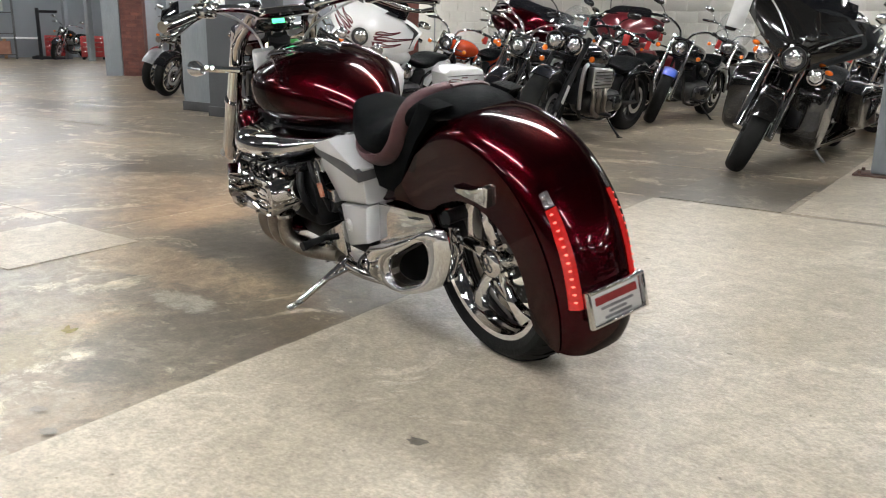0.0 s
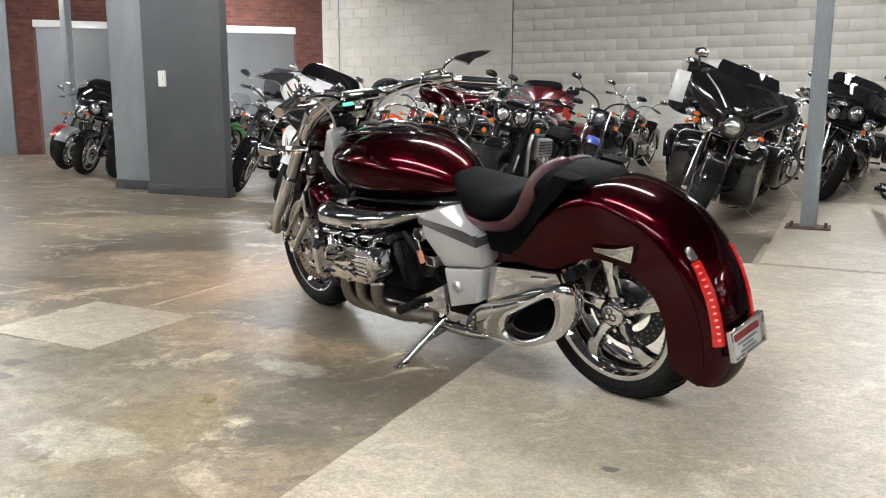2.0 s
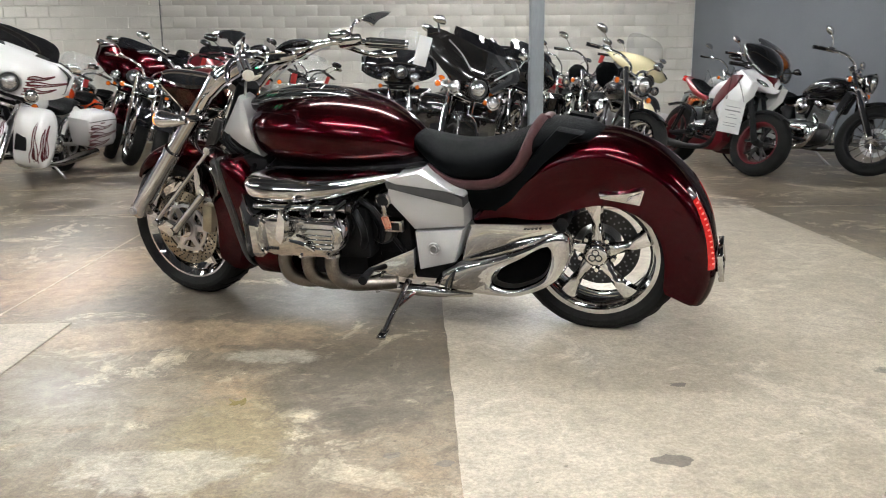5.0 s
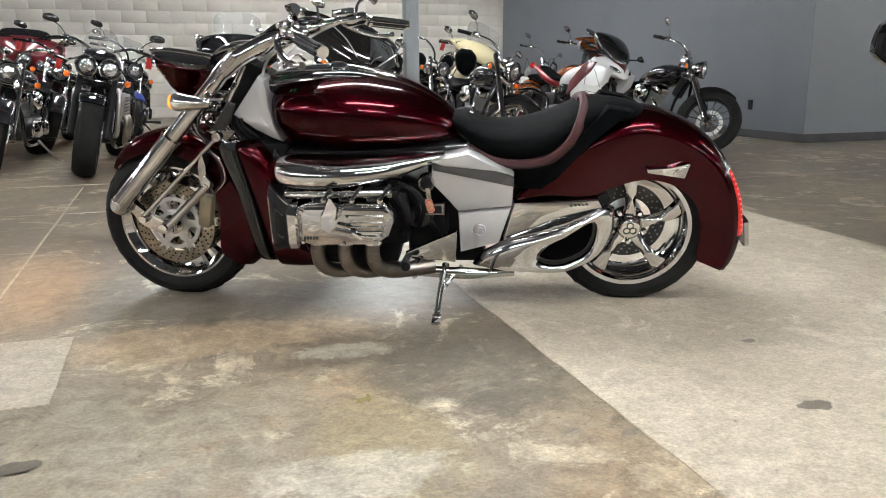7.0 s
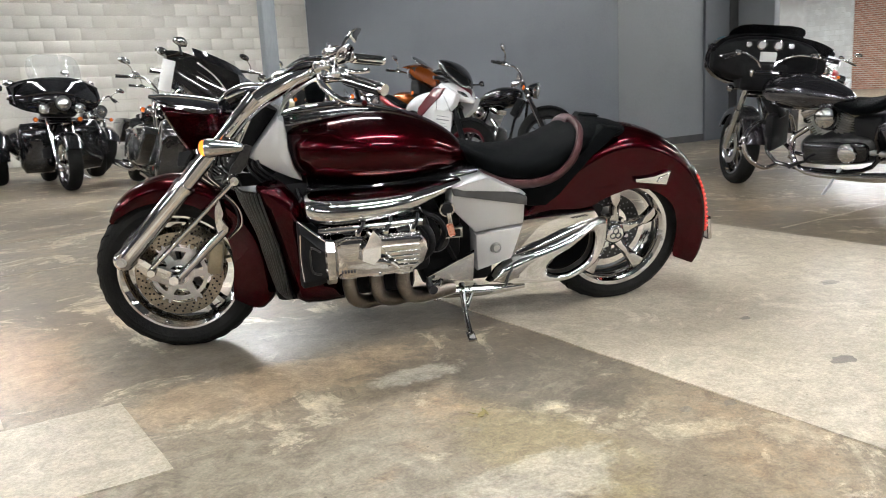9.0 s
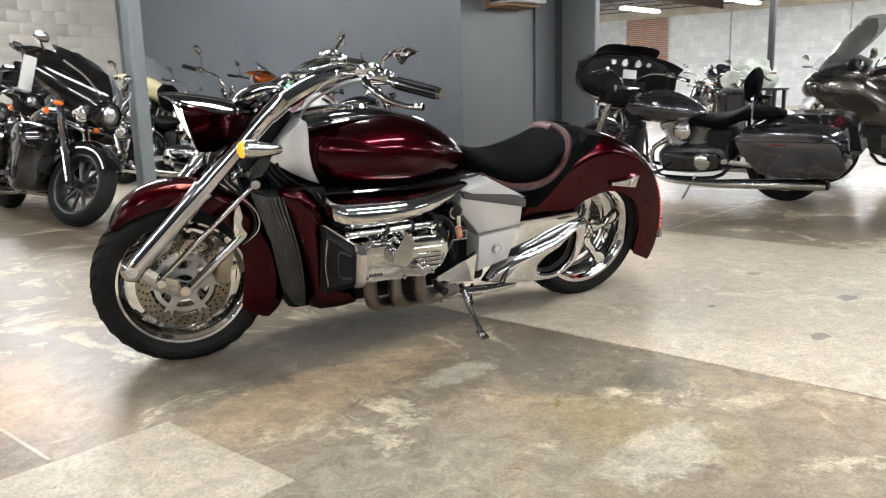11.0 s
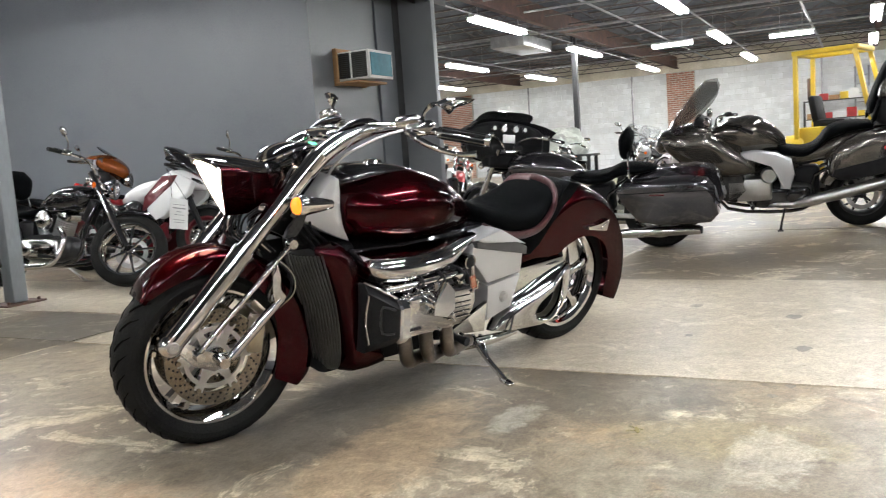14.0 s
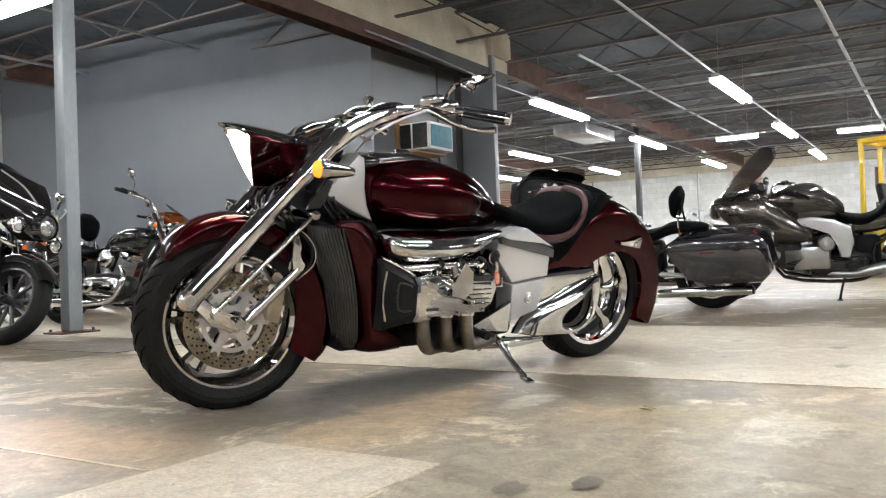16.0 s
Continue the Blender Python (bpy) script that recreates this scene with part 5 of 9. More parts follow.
    lathe(bm, [(0.0, 0.02), (0.045, 0.018), (0.055, 0.005), (0.058, -0.03)], (0.80, 0, 0.40), "y", 22)
    part("clutch_cover", turned(bm, Matrix.Translation((0, s * 0.165, 0)) @ Matrix.Diagonal((1, s, 1, 1))), "dark_metal", engine, "round dark cast cover")
    # radiator cowl with its fins
    bm = fresh()
    rings = []
    for z, x0, x1, y0, y1 in spline([(0.682, 1.385, 1.425, 0.150, 0.195), (0.668, 1.36, 1.466, 0.170, 0.232), (0.60, 1.315, 1.450, 0.175, 0.248), (0.50, 1.28, 1.425, 0.175, 0.252), (0.40, 1.255, 1.402, 0.175, 0.252), (0.30, 1.215, 1.380, 0.170, 0.248), (0.225, 1.165, 1.362, 0.150, 0.230), (0.195, 1.15, 1.345, 0.130, 0.19)], 4):
        rings.append([(x1, s * (y0 + 0.005), z), (x1 - 0.01, s * (y0 + y1) / 2, z), (x1 - 0.035, s * y1, z), ((x0 + x1) / 2, s * (y1 + 0.004), z), (x0 + 0.02, s * (y1 - 0.01), z), (x0, s * (y1 - 0.04), z), (x0, s * y0, z)])
    loft(bm, rings)
    cw = part("radiator_cowl", bm, "maroon", cruiser, "maroon radiator cowl", 50)
    bm = fresh()
    rings = []
    for z, x0, x1, y0, y1 in spline([(0.650, 1.445, 1.535, 0.09, 0.20), (0.60, 1.435, 1.52, 0.09, 0.21), (0.48, 1.405, 1.475, 0.09, 0.22), (0.36, 1.385, 1.45, 0.09, 0.22), (0.26, 1.375, 1.425, 0.09, 0.21), (0.215, 1.37, 1.405, 0.09, 0.18)], 3):
        rings.append([(x1, s * y0, z), (x1 - 0.02, s * (y0 + y1) / 2, z), (x0, s * y1, z), (x0 - 0.01, s * y0, z)])
    loft(bm, rings)
    rad = part("radiator", bm, "radiator", cruiser, "black radiator with curved vertical fins")
    for k in range(12):
        t = (k + 0.5) / 12
        bm = fresh()
        pts = []
        for z, x0, x1, y0, y1 in ((0.652, 1.445, 1.54, 0.09, 0.205), (0.60, 1.435, 1.525, 0.09, 0.215), (0.48, 1.405, 1.48, 0.09, 0.225), (0.36, 1.385, 1.455, 0.09, 0.225), (0.26, 1.375, 1.43, 0.09, 0.215), (0.22, 1.37, 1.41, 0.09, 0.185)):
            b = math.pi / 2 * t
            pts.append((x0 + (x1 - x0) * math.cos(b) ** 0.8, s * (y0 + (y1 - y0) * math.sin(b) ** 0.8), z))
        tube(bm, pts, 0.0042, 6, 3)
        part("fin", bm, "fin_metal", rad)

    # fork, links and signals; they turn with the bars
    bm = fresh()
    cyl(bm, (1.945, s * 0.152, 0.405), (1.70, s * 0.152, 0.672), 0.036, 0.036, 24)
    cyl(bm, (1.706, s * 0.152, 0.665), (1.694, s * 0.152, 0.678), 0.040, 0.040, 24)
    cyl(bm, (1.712, s * 0.152, 0.659), (1.42, s * 0.150, 0.978), 0.030, 0.030, 22)
    lathe(bm, [(0.0, s * 0.185), (0.022, s * 0.183), (0.026, s * 0.17), (0.026, s * 0.12), (0.0, s * 0.12)], (1.938, 0, 0.420), "y", 18)
    ball(bm, (1.945, s * 0.152, 0.405), 0.040, 20, (1, 0.8, 1))
    fl = part("fork_leg", turned(bm, STEER), "chrome", cruiser, "thick chrome fork leg")
    bm = fresh()
    cyl(bm, (1.946, s * 0.178, 0.408), (1.946, s * 0.194, 0.408), 0.020, 0.016, 20)
    cyl(bm, (1.946, s * 0.194, 0.408), (1.946, s * 0.199, 0.408), 0.009, 0.009, 6)
    part("axle_bolt", turned(bm, STEER), "satin_metal", fl)
    bm = fresh()
    panel(bm, [(1.965, 0.425), (1.940, 0.445), (1.915, 0.430), (1.855, 0.365), (1.79, 0.345), (1.745, 0.335), (1.75, 0.295), (1.80, 0.285), (1.87, 0.315)], 0.105, 0.135, 0.008)
    lk = part("trailing_link", turned(bm, STEER @ Matrix.Diagonal((1, s, 1, 1))), "chrome", cruiser, "polished trailing link")
    for (x, z, r) in ((1.938, 0.422, 0.017), (1.855, 0.352, 0.018), (1.777, 0.318, 0.022)):
        bm = fresh()
        cyl(bm, (x, s * 0.13, z), (x, s * 0.165, z), r, r * 0.8, 14)
        part("pivot_bolt", turned(bm, STEER), "chrome", lk)
    bm = fresh()
    cyl(bm, (1.857, s * 0.148, 0.362), (1.525, s * 0.140, 0.680), 0.0095, seg=12)
    lathe(bm, [(0.0, 0.018), (0.016, 0.016), (0.019, 0.0), (0.016, -0.016), (0.0, -0.018)], (1.522, s * 0.14, 0.682), "y", 14)
    part("push_rod", turned(bm, STEER), "chrome", cruiser, "slim polished push rod")
    bm = fresh()
    panel(bm, [(1.545, 0.70), (1.50, 0.705), (1.475, 0.735), (1.45, 0.80), (1.475, 0.81), (1.50, 0.765), (1.53, 0.735)], 0.118, 0.134, 0.004)
    part("rocker_arm", turned(bm, STEER @ Matrix.Diagonal((1, s, 1, 1))), "dark_metal", cruiser)
    for k in range(5):
        bm = fresh()
        tube(bm, [(1.60 - 0.02 * k, s * (0.05 + 0.012 * k), 0.80 - 0.01 * k), (1.66 - 0.02 * k, s * (0.07 + 0.012 * k), 0.765), (1.67 - 0.016 * k, s * (0.075 + 0.01 * k), 0.70), (1.62 - 0.012 * k, s * (0.07 + 0.012 * k), 0.655)], 0.0042, 6)
        part("cable", turned(bm, STEER), "chrome" if k % 2 else "black_satin", cruiser)
    bm = fresh()
    cyl(bm, (1.754, s * 0.150, 0.330), (1.575, s * 0.150, 0.500), 0.0165, 0.0165, 14)
    part("torque_arm", turned(bm, STEER), "chrome", cruiser, "polished torque arm")
    bm = fresh()
    pod(bm, [(1.596, 0.480), (1.606, 0.52), (1.604, 0.585), (1.588, 0.625), (1.570, 0.615), (1.572, 0.54), (1.554, 0.505), (1.566, 0.482)], ((0.10, 0.95), (0.140, 1.0), (0.162, 0.85), (0.166, 0.4)), None, 20, s)
    part("link_bracket", turned(bm, STEER), "chrome", cruiser)
    for k in range(2):
        bm = fresh()
        o = 0.012 * k
        tube(bm, [(1.60, s * (0.10 + o), 0.60 + o), (1.565, s * 0.125, 0.615 + o), (1.530 - o, s * 0.135, 0.575), (1.528 - o, s * 0.13, 0.51), (1.57, s * 0.11, 0.455)], 0.0042, 6)
        part("brake_hose", turned(bm, STEER), "chrome" if k else "black_satin", cruiser, "brake hose")
    bm = fresh()
    tube(bm, [(1.50, s * 0.15, 0.815), (1.54, s * 0.23, 0.825), (1.555, s * 0.28, 0.835)], 0.013, 8)
    blob(bm, [(1.583, s * 0.318, 0.838, 0.030, 0.030, 0.030, 2), (1.565, s * 0.318, 0.838, 0.033, 0.033, 0.033, 2), (1.535, s * 0.315, 0.837, 0.029, 0.027, 0.029, 2), (1.462, s * 0.311, 0.835, 0.016, 0.014, 0.016, 2), (1.462, s * 0.309, 0.834, 0.006, 0.006, 0.006, 2)], 18, 3)
    sg = part("turn_signal", turned(bm, STEER), "chrome", cruiser, "chrome bullet turn signal")
    bm = fresh()
    blob(bm, [(1.580, s * 0.318, 0.838, 0.029, 0.029, 0.029, 2), (1.595, s * 0.319, 0.838, 0.024, 0.024, 0.024, 2), (1.603, s * 0.319, 0.838, 0.008, 0.008, 0.008, 2)], 16, 3)
    part("lens", turned(bm, STEER), "signal_lit", sg, "lit orange lens")

    # handlebar half, grip, lever, mirror; the right half sweeps back a little more
    BAR = STEER if s > 0 else STEER @ Matrix(((1, 0.11, 0, 0.0154), (0, 1, 0, 0), (0, 0, 1, 0), (0, 0, 0, 1)))
    bm = fresh()
    tube(bm, [(1.470, s * 0.150, 0.920), (1.405, s * 0.138, 0.972), (1.31, s * 0.118, 1.020), (1.225, s * 0.128, 1.050), (1.185, s * 0.20, 1.064), (1.160, s * 0.28, 1.068), (1.09, s * 0.40, 1.054), (0.985, s * 0.505, 1.032)], (0.032, 0.033, 0.032, 0.025, 0.017, 0.014, 0.013, 0.013), 16)
    hb = part("handlebar", turned(bm, BAR), "chrome", cruiser, "thick swept-back chrome handlebar")
    bm = fresh()
    cyl(bm, (1.100, s * 0.385, 1.056), (0.980, s * 0.510, 1.031), 0.0195, seg=16)
    gp = part("grip", turned(bm, BAR), "chrome", hb, "chrome grip with black rubber ribs")
    g0, g1 = Vector((1.090, s * 0.395, 1.0545)), Vector((0.992, s * 0.500, 1.033))
    gd = (g1 - g0).normalized()
    gu = gd.orthogonal().normalized()
    for k in range(7):
        bm = fresh()
        o = (Matrix.Rotation(2 * math.pi * k / 7, 3, gd) @ gu) * 0.0165
        cyl(bm, g0 + o, g1 + o, 0.0062, seg=8)
        part("grip_rib", turned(bm, BAR), "black_satin", gp)
    bm = fresh()
    box(bm, (1.135, s * 0.330, 1.066), (0.10, 0.055, 0.05), (0, 8, s * -42), 0.016)
    box(bm, (1.165, s * 0.300, 1.090), (0.085, 0.05, 0.04), (0, 8, s * -42), 0.014)
    part("switch_housing", turned(bm, BAR), "chrome", hb, "chrome switch housing and reservoir")
    bm = fresh()
    tube(bm, [(1.185, s * 0.330, 1.056), (1.175, s * 0.375, 1.036), (1.135, s * 0.430, 1.006), (1.085, s * 0.478, 0.990), (1.045, s * 0.520, 0.992)], (0.014, 0.012, 0.010, 0.009, 0.012), 10)
    part("lever", turned(bm, BAR), "chrome", hb)
    bm = fresh()
    tube(bm, [(1.135, s * 0.335, 1.085), (1.125, s * 0.340, 1.120), (1.110, s * 0.355, 1.142), (1.105, s * 0.385, 1.150)], (0.009, 0.006, 0.009, 0.006), 8)
    mr = part("mirror_stem", turned(bm, BAR), "chrome", hb)
    bm = fresh()
    wing = [(0.375, 1.180), (0.41, 1.192), (0.455, 1.200), (0.51, 1.203), (0.565, 1.198), (0.545, 1.186), (0.515, 1.176), (0.49, 1.172), (0.47, 1.160), (0.452, 1.146), (0.435, 1.158), (0.405, 1.168)]
    wc = Vector((0.465, 1.178))
    loft(bm, [[(1.100 - 0.12 * (y - 0.36) + dx, s * (wc.x - 0.022 + (y - wc.x) * k), wc.y - 0.030 + (z - wc.y) * k) for y, z in wing] for dx, k in ((-0.006, 0.90), (-0.004, 1.0), (0.004, 1.0), (0.014, 0.72), (0.018, 0.3))])
    part("mirror", turned(bm, BAR), "chrome", mr, "wing-shaped chrome mirror")
    bm = fresh()
    loft(bm, [[(1.100 - 0.12 * (y - 0.36) + dx, s * (wc.x - 0.022 + (y - wc.x) * 0.86), wc.y - 0.030 + (z - wc.y) * 0.86) for y, z in wing] for dx in (-0.0075, -0.005)])
    part("mirror_glass", turned(bm, BAR), "black_gloss", mr)
    bm = fresh()
    tube(bm, [(1.17, s * 0.28, 1.060), (1.24, s * 0.19, 1.02), (1.33, s * 0.10, 0.94), (1.39, s * 0.06, 0.80)], 0.005, 6)
    part("cable", turned(bm, BAR), "satin_metal", hb)

# steering head, clamps, dash and headlight
bm = fresh()
box(bm, (1.44, 0, 0.950), (0.07, 0.34, 0.045), (0, 40, 0), 0.016)
box(bm, (1.56, 0, 0.825), (0.08, 0.34, 0.06), (0, 40, 0), 0.016)
cyl(bm, (1.42, 0, 0.97), (1.52, 0, 0.79), 0.032, seg=16)
part("triple_clamp", turned(bm, STEER), "chrome", cruiser)
bm = fresh()
blob(bm, [(1.36, 0, 0.985, 0.03, 0.01, 0.02, 2.2), (1.41, 0, 0.995, 0.070, 0.016, 0.04, 2.3), (1.48, 0, 0.985, 0.082, 0.026, 0.06, 2.3), (1.54, 0, 0.960, 0.066, 0.026, 0.05, 2.2), (1.57, 0, 0.942, 0.03, 0.01, 0.02, 2)], 20, 4)
dash = part("instrument_pod", turned(bm, STEER), "black_gloss", cruiser, "glossy black instrument pod")
bm = fresh()
tube(bm, [(1.36, 0.03, 0.990), (1.41, 0.078, 1.000), (1.48, 0.092, 0.990), (1.54, 0.070, 0.965), (1.57, 0.0, 0.946), (1.54, -0.070, 0.965), (1.48, -0.092, 0.990), (1.41, -0.078, 1.000), (1.36, -0.03, 0.990)], 0.006, 6)
part("pod_trim", turned(bm, STEER), "chrome", dash)
# cast bridge between the bars, with its black top
bm = fresh()
blob(bm, [(-0.125, 1.285, 1.030, 0.050, 0.016, 0.020, 2.4), (-0.08, 1.29, 1.034, 0.075, 0.022, 0.024, 2.5), (0.08, 1.29, 1.034, 0.075, 0.022, 0.024, 2.5), (0.125, 1.285, 1.030, 0.050, 0.016, 0.020, 2.4)], 18, 3, "y")
bridge = part("bar_bridge", turned(bm, STEER), "chrome", cruiser, "cast chrome bridge between the bars")
for s in (1, -1):
    bm = fresh()
    tube(bm, [(1.335, s * 0.105, 1.036), (1.27, s * 0.108, 1.068), (1.205, s * 0.118, 1.078), (1.185, s * 0.15, 1.074)], (0.012, 0.020, 0.019, 0.008), 12, 4, 0.7)
    part("bar_cap", turned(bm, STEER), "black_gloss", bridge, "black gloss cap on the bar")
bm = fresh()
box(bm, (1.366, 0, 0.998), (0.02, 0.05, 0.006), (0, -62, 0), 0.002)
material("clock_green", (0.05, 0.6, 0.2), 0.4, emit=1.5, emit_color=(0.1, 1.0, 0.4))
part("display", turned(bm, STEER), "clock_green", dash, "small lit green display")


def lamp_rings(x_scale=1.0, grow=0.0):
    out = []
    for x, zc, w, up, dn in spline([(1.50, 0.895, 0.03, 0.02, 0.03), (1.535, 0.905, 0.080, 0.034, 0.100), (1.60, 0.918, 0.108, 0.034, 0.140), (1.67, 0.926, 0.118, 0.034, 0.152), (1.735, 0.930, 0.114, 0.034, 0.156)], 4):
        ring = []
        for a in np.linspace(0, 2 * math.pi, 32, endpoint=False):
            c, s = math.cos(a), math.sin(a)
            k = 1 - abs(2 * (a / math.pi - 1.5))
            y = (w + grow) * (math.copysign(abs(c) ** 0.8, c) if s >= 0 else math.copysign((1 - max(k, 0)) ** 0.8, c))
            z = zc + (up + grow) * s ** 0.8 if s >= 0 else zc - (dn + grow) * max(k, 0) ** 1.15
            ring.append((x + max(0, x - 1.60) * ((z - 0.87) * 3.2 - 9.5 * y * y), y, z))
        out.append(ring)
    return out


bm = fresh()
rings = lamp_rings()
loft(bm, rings, cap=False)
hl = part("headlight", turned(bm, STEER), "maroon", cruiser, "maroon teardrop headlight shell", 50)
bm = fresh()
f = rings[-1]
cx = Vector((1.752, 0, 0.90))
loft(bm, [[Vector(p) * k + cx * (1 - k) + Vector((0.004 * (1 - k) - 0.002, 0, 0)) for p in f] for k in (0.985, 0.95, 0.8, 0.6, 0.4, 0.2, 0.05)])
part("lens", turned(bm, STEER), "headlight_glow", hl, "lit warm white headlight lens")
bm = fresh()
top = [p for p in rings[-1] if p[2] > 0.905]
for ring in (rings[-1],):
    pts = sorted(((p[0] + 0.006, p[1] * 1.02, p[2] + 0.003) for p in ring if p[2] > 0.935), key=lambda q: q[1])
    tube(bm, pts, 0.006, 8, 2)
    pts = sorted(((p[0], p[1] * 1.01, p[2] + 0.001) for p in ring if p[2] <= 0.935), key=lambda q: math.atan2(q[1], -(q[2] - 0.93)))
    tube(bm, pts, 0.004, 8, 2)
part("bezel", turned(bm, STEER), "chrome", hl)
bm = fresh()
rs = []
for x, z, w, t in spline([(1.50, 0.915, 0.04, 0.004), (1.56, 0.945, 0.085, 0.006), (1.66, 0.965, 0.118, 0.007), (1.76, 0.978, 0.10, 0.006), (1.815, 0.980, 0.03, 0.003)], 4):
    rs.append([(x - 3.2 * y * y, y, z + t - 2.4 * y * y) for y in np.linspace(-w, w, 11)] + [(x - 3.2 * y * y, y, z - t - 2.4 * y * y) for y in np.linspace(w, -w, 11)])
loft(bm, rs)
part("visor", turned(bm, STEER), "black_gloss", hl, "dark glossy headlight visor with a chrome lip")
bm = fresh()
tube(bm, [(1.66 - 3.2 * 0.0139, 0.118, 0.965 - 2.4 * 0.0139), (1.745, 0.10, 0.955), (1.79, 0.055, 0.972), (1.815, 0, 0.981), (1.79, -0.055, 0.972), (1.745, -0.10, 0.955), (1.66 - 3.2 * 0.0139, -0.118, 0.965 - 2.4 * 0.0139)], 0.0032, 6)
part("visor_lip", turned(bm, STEER), "chrome", hl)

# frame, swing arm, neck cover, chin
bm = fresh()
for s in (1, -1):
    side = fresh()
    panel(side, [(1.482, 0.762), (1.425, 0.835), (1.368, 0.908), (1.345, 0.895), (1.338, 0.850), (1.336, 0.790), (1.322, 0.725), (1.305, 0.690), (1.295, 0.668), (1.335, 0.682), (1.395, 0.710)], 0.05, 0.142, 0.012, 0.006)
    for v in side.verts:
        v.co.y = s * v.co.y * (1.0 - 1.9 * max(0.0, v.co.x - 1.36) + 0.9 * max(0.0, 1.32 - v.co.x))
    tmp = bpy.data.meshes.new("side")
    side.to_mesh(tmp)
    side.free()
    bm.from_mesh(tmp)
    bpy.data.meshes.remove(tmp)
part("neck_cover", bm, "silver_paint", cruiser, "silver painted frame neck cover", 30)
bm = fresh()
cyl(bm, (1.40, 0, 0.93), (1.52, 0, 0.70), 0.045, seg=16)
box(bm, (1.42, 0, 0.72), (0.12, 0.15, 0.10), (0, 35, 0), 0.02)
part("steering_neck", bm, "black_satin", cruiser)
for s in (1, -1):
    for k in range(3):
        bm = fresh()
        tube(bm, [(1.44 - 0.02 * k, s * 0.06, 0.80 + 0.01 * k), (1.49 - 0.02 * k, s * (0.10 + 0.01 * k), 0.74), (1.45 - 0.03 * k, s * 0.12, 0.68), (1.40 - 0.02 * k, s * 0.08, 0.64)], 0.006, 6)
        part("wiring_loom", bm, "black_satin", cruiser)
bm = fresh()
box(bm, (1.34, 0, 0.45), (0.14, 0.30, 0.44), bevel=0.03)
box(bm, (1.33, 0, 0.245), (0.20, 0.34, 0.10), bevel=0.03)
part("chin_fairing", bm, "black_satin", cruiser)
bm = fresh()
blob(bm, [(1.20, 0, 0.205, 0.10, 0.02, 0.02, 2.5), (1.30, 0, 0.215, 0.16, 0.05, 0.035, 2.7), (1.38, 0, 0.225, 0.15, 0.05, 0.035, 2.7), (1.42, 0, 0.24, 0.10, 0.03, 0.02, 2.5)], 18, 3)
part("chin", bm, "maroon", cruiser)
bm = fresh()
box(bm, (0.56, 0, 0.42), (0.42, 0.22, 0.34), bevel=0.04)
box(bm, (0.30, 0, 0.50), (0.34, 0.20, 0.10), bevel=0.03)
box(bm, (0.70, 0, 0.24), (0.30, 0.24, 0.12), bevel=0.03)
part("frame", bm, "black_satin", cruiser, "black inner frame")
bm = fresh()
tube(bm, [(0.52, -0.10, 0.34), (0.25, -0.12, 0.34), (0.0, -0.10, 0.312)], (0.05, 0.045, 0.055), 14)
part("swing_arm", bm, "satin_metal", cruiser)
bm = fresh()
cyl(bm, (0.0, -0.10, 0.312), (0.0, 0.0, 0.312), 0.07, seg=20)
part("final_drive", bm, "dark_metal", cruiser)
bm = fresh()
box(bm, (0.13, 0.085, 0.41), (0.05, 0.05, 0.09), (0, 20, 0), 0.012)
cyl(bm, (0.11, 0.06, 0.45), (0.11, 0.125, 0.45), 0.022, seg=12)
part("rear_caliper", bm, "black_satin", cruiser)

# tail: lamps, number plate, side reflectors


def tail_strip(s, w0, w1, lift, a0, a1, n=14):
    bm = fresh()
    rings = []
    for a in np.linspace(a0, a1, n):
        b = radians(a)
        ro = np.interp(a, (128, 148, 170, 185), (0.443, 0.430, 0.421, 0.424))
        ring = []
        for y, d in ((w0, -0.006), (w0, lift), ((w0 + w1) / 2, lift + 0.003), (w1, lift - 0.006), (w1, -0.018)):
            drop = 0.075 * (1 - math.sqrt(max(0.0, 1 - (y / 0.15) ** 2.4)))
            r = ro - drop + d
            ring.append((r * math.cos(b), s * y, 0.31 + r * math.sin(b)))
        rings.append(ring)
    return loft(bm, rings)


material("led", (0.8, 0.12, 0.1), 0.3, emit=0.8, emit_color=(1.0, 0.14, 0.10))
for s in (1, -1):
    tl = part("tail_lamp", tail_strip(s, 0.086, 0.114, 0.004, 144, 181), "lens_red", cruiser, "long curved red tail lamp")
    part("lamp_end", tail_strip(s, 0.088, 0.112, 0.004, 138, 143.5, 4), "lens_clear", tl)
    for a in np.linspace(146, 178, 12):
        bm = fresh()
        b = radians(a)
        r = np.interp(a, (128, 148, 170, 185), (0.443, 0.430, 0.421, 0.424)) - 0.0345
        box(bm, (r * math.cos(b), s * 0.098, 0.31 + r * math.sin(b)), (0.05, 0.018, 0.005), (0, -a, 0), 0.002)
        part("diode", bm, "led", tl)
    bm = fresh()
    pts = [(-0.025, 0.585), (-0.03, 0.565), (-0.165, 0.545), (-0.180, 0.600), (-0.165, 0.605), (-0.11, 0.578)]
    panel(bm, pts, 0.13, 0.172, 0.006)
    rf = part("rear_signal", turned(bm, Matrix.Diagonal((1, s, 1, 1))), "chrome", cruiser, "chrome wedge rear turn signal")
    bm = fresh()
    panel(bm, [(-0.120, 0.560), (-0.160, 0.553), (-0.172, 0.596), (-0.128, 0.578)], 0.168, 0.176, 0.002)
    part("lens", turned(bm, Matrix.Diagonal((1, s, 1, 1))), "lens_clear", rf)
bm = fresh()
box(bm, (-0.428, -0.01, 0.300), (0.010, 0.170, 0.088), (0, 8, 0), 0.004)
pl = part("number_plate", bm, "white_plastic", cruiser, "white dealer plate in a chrome frame")
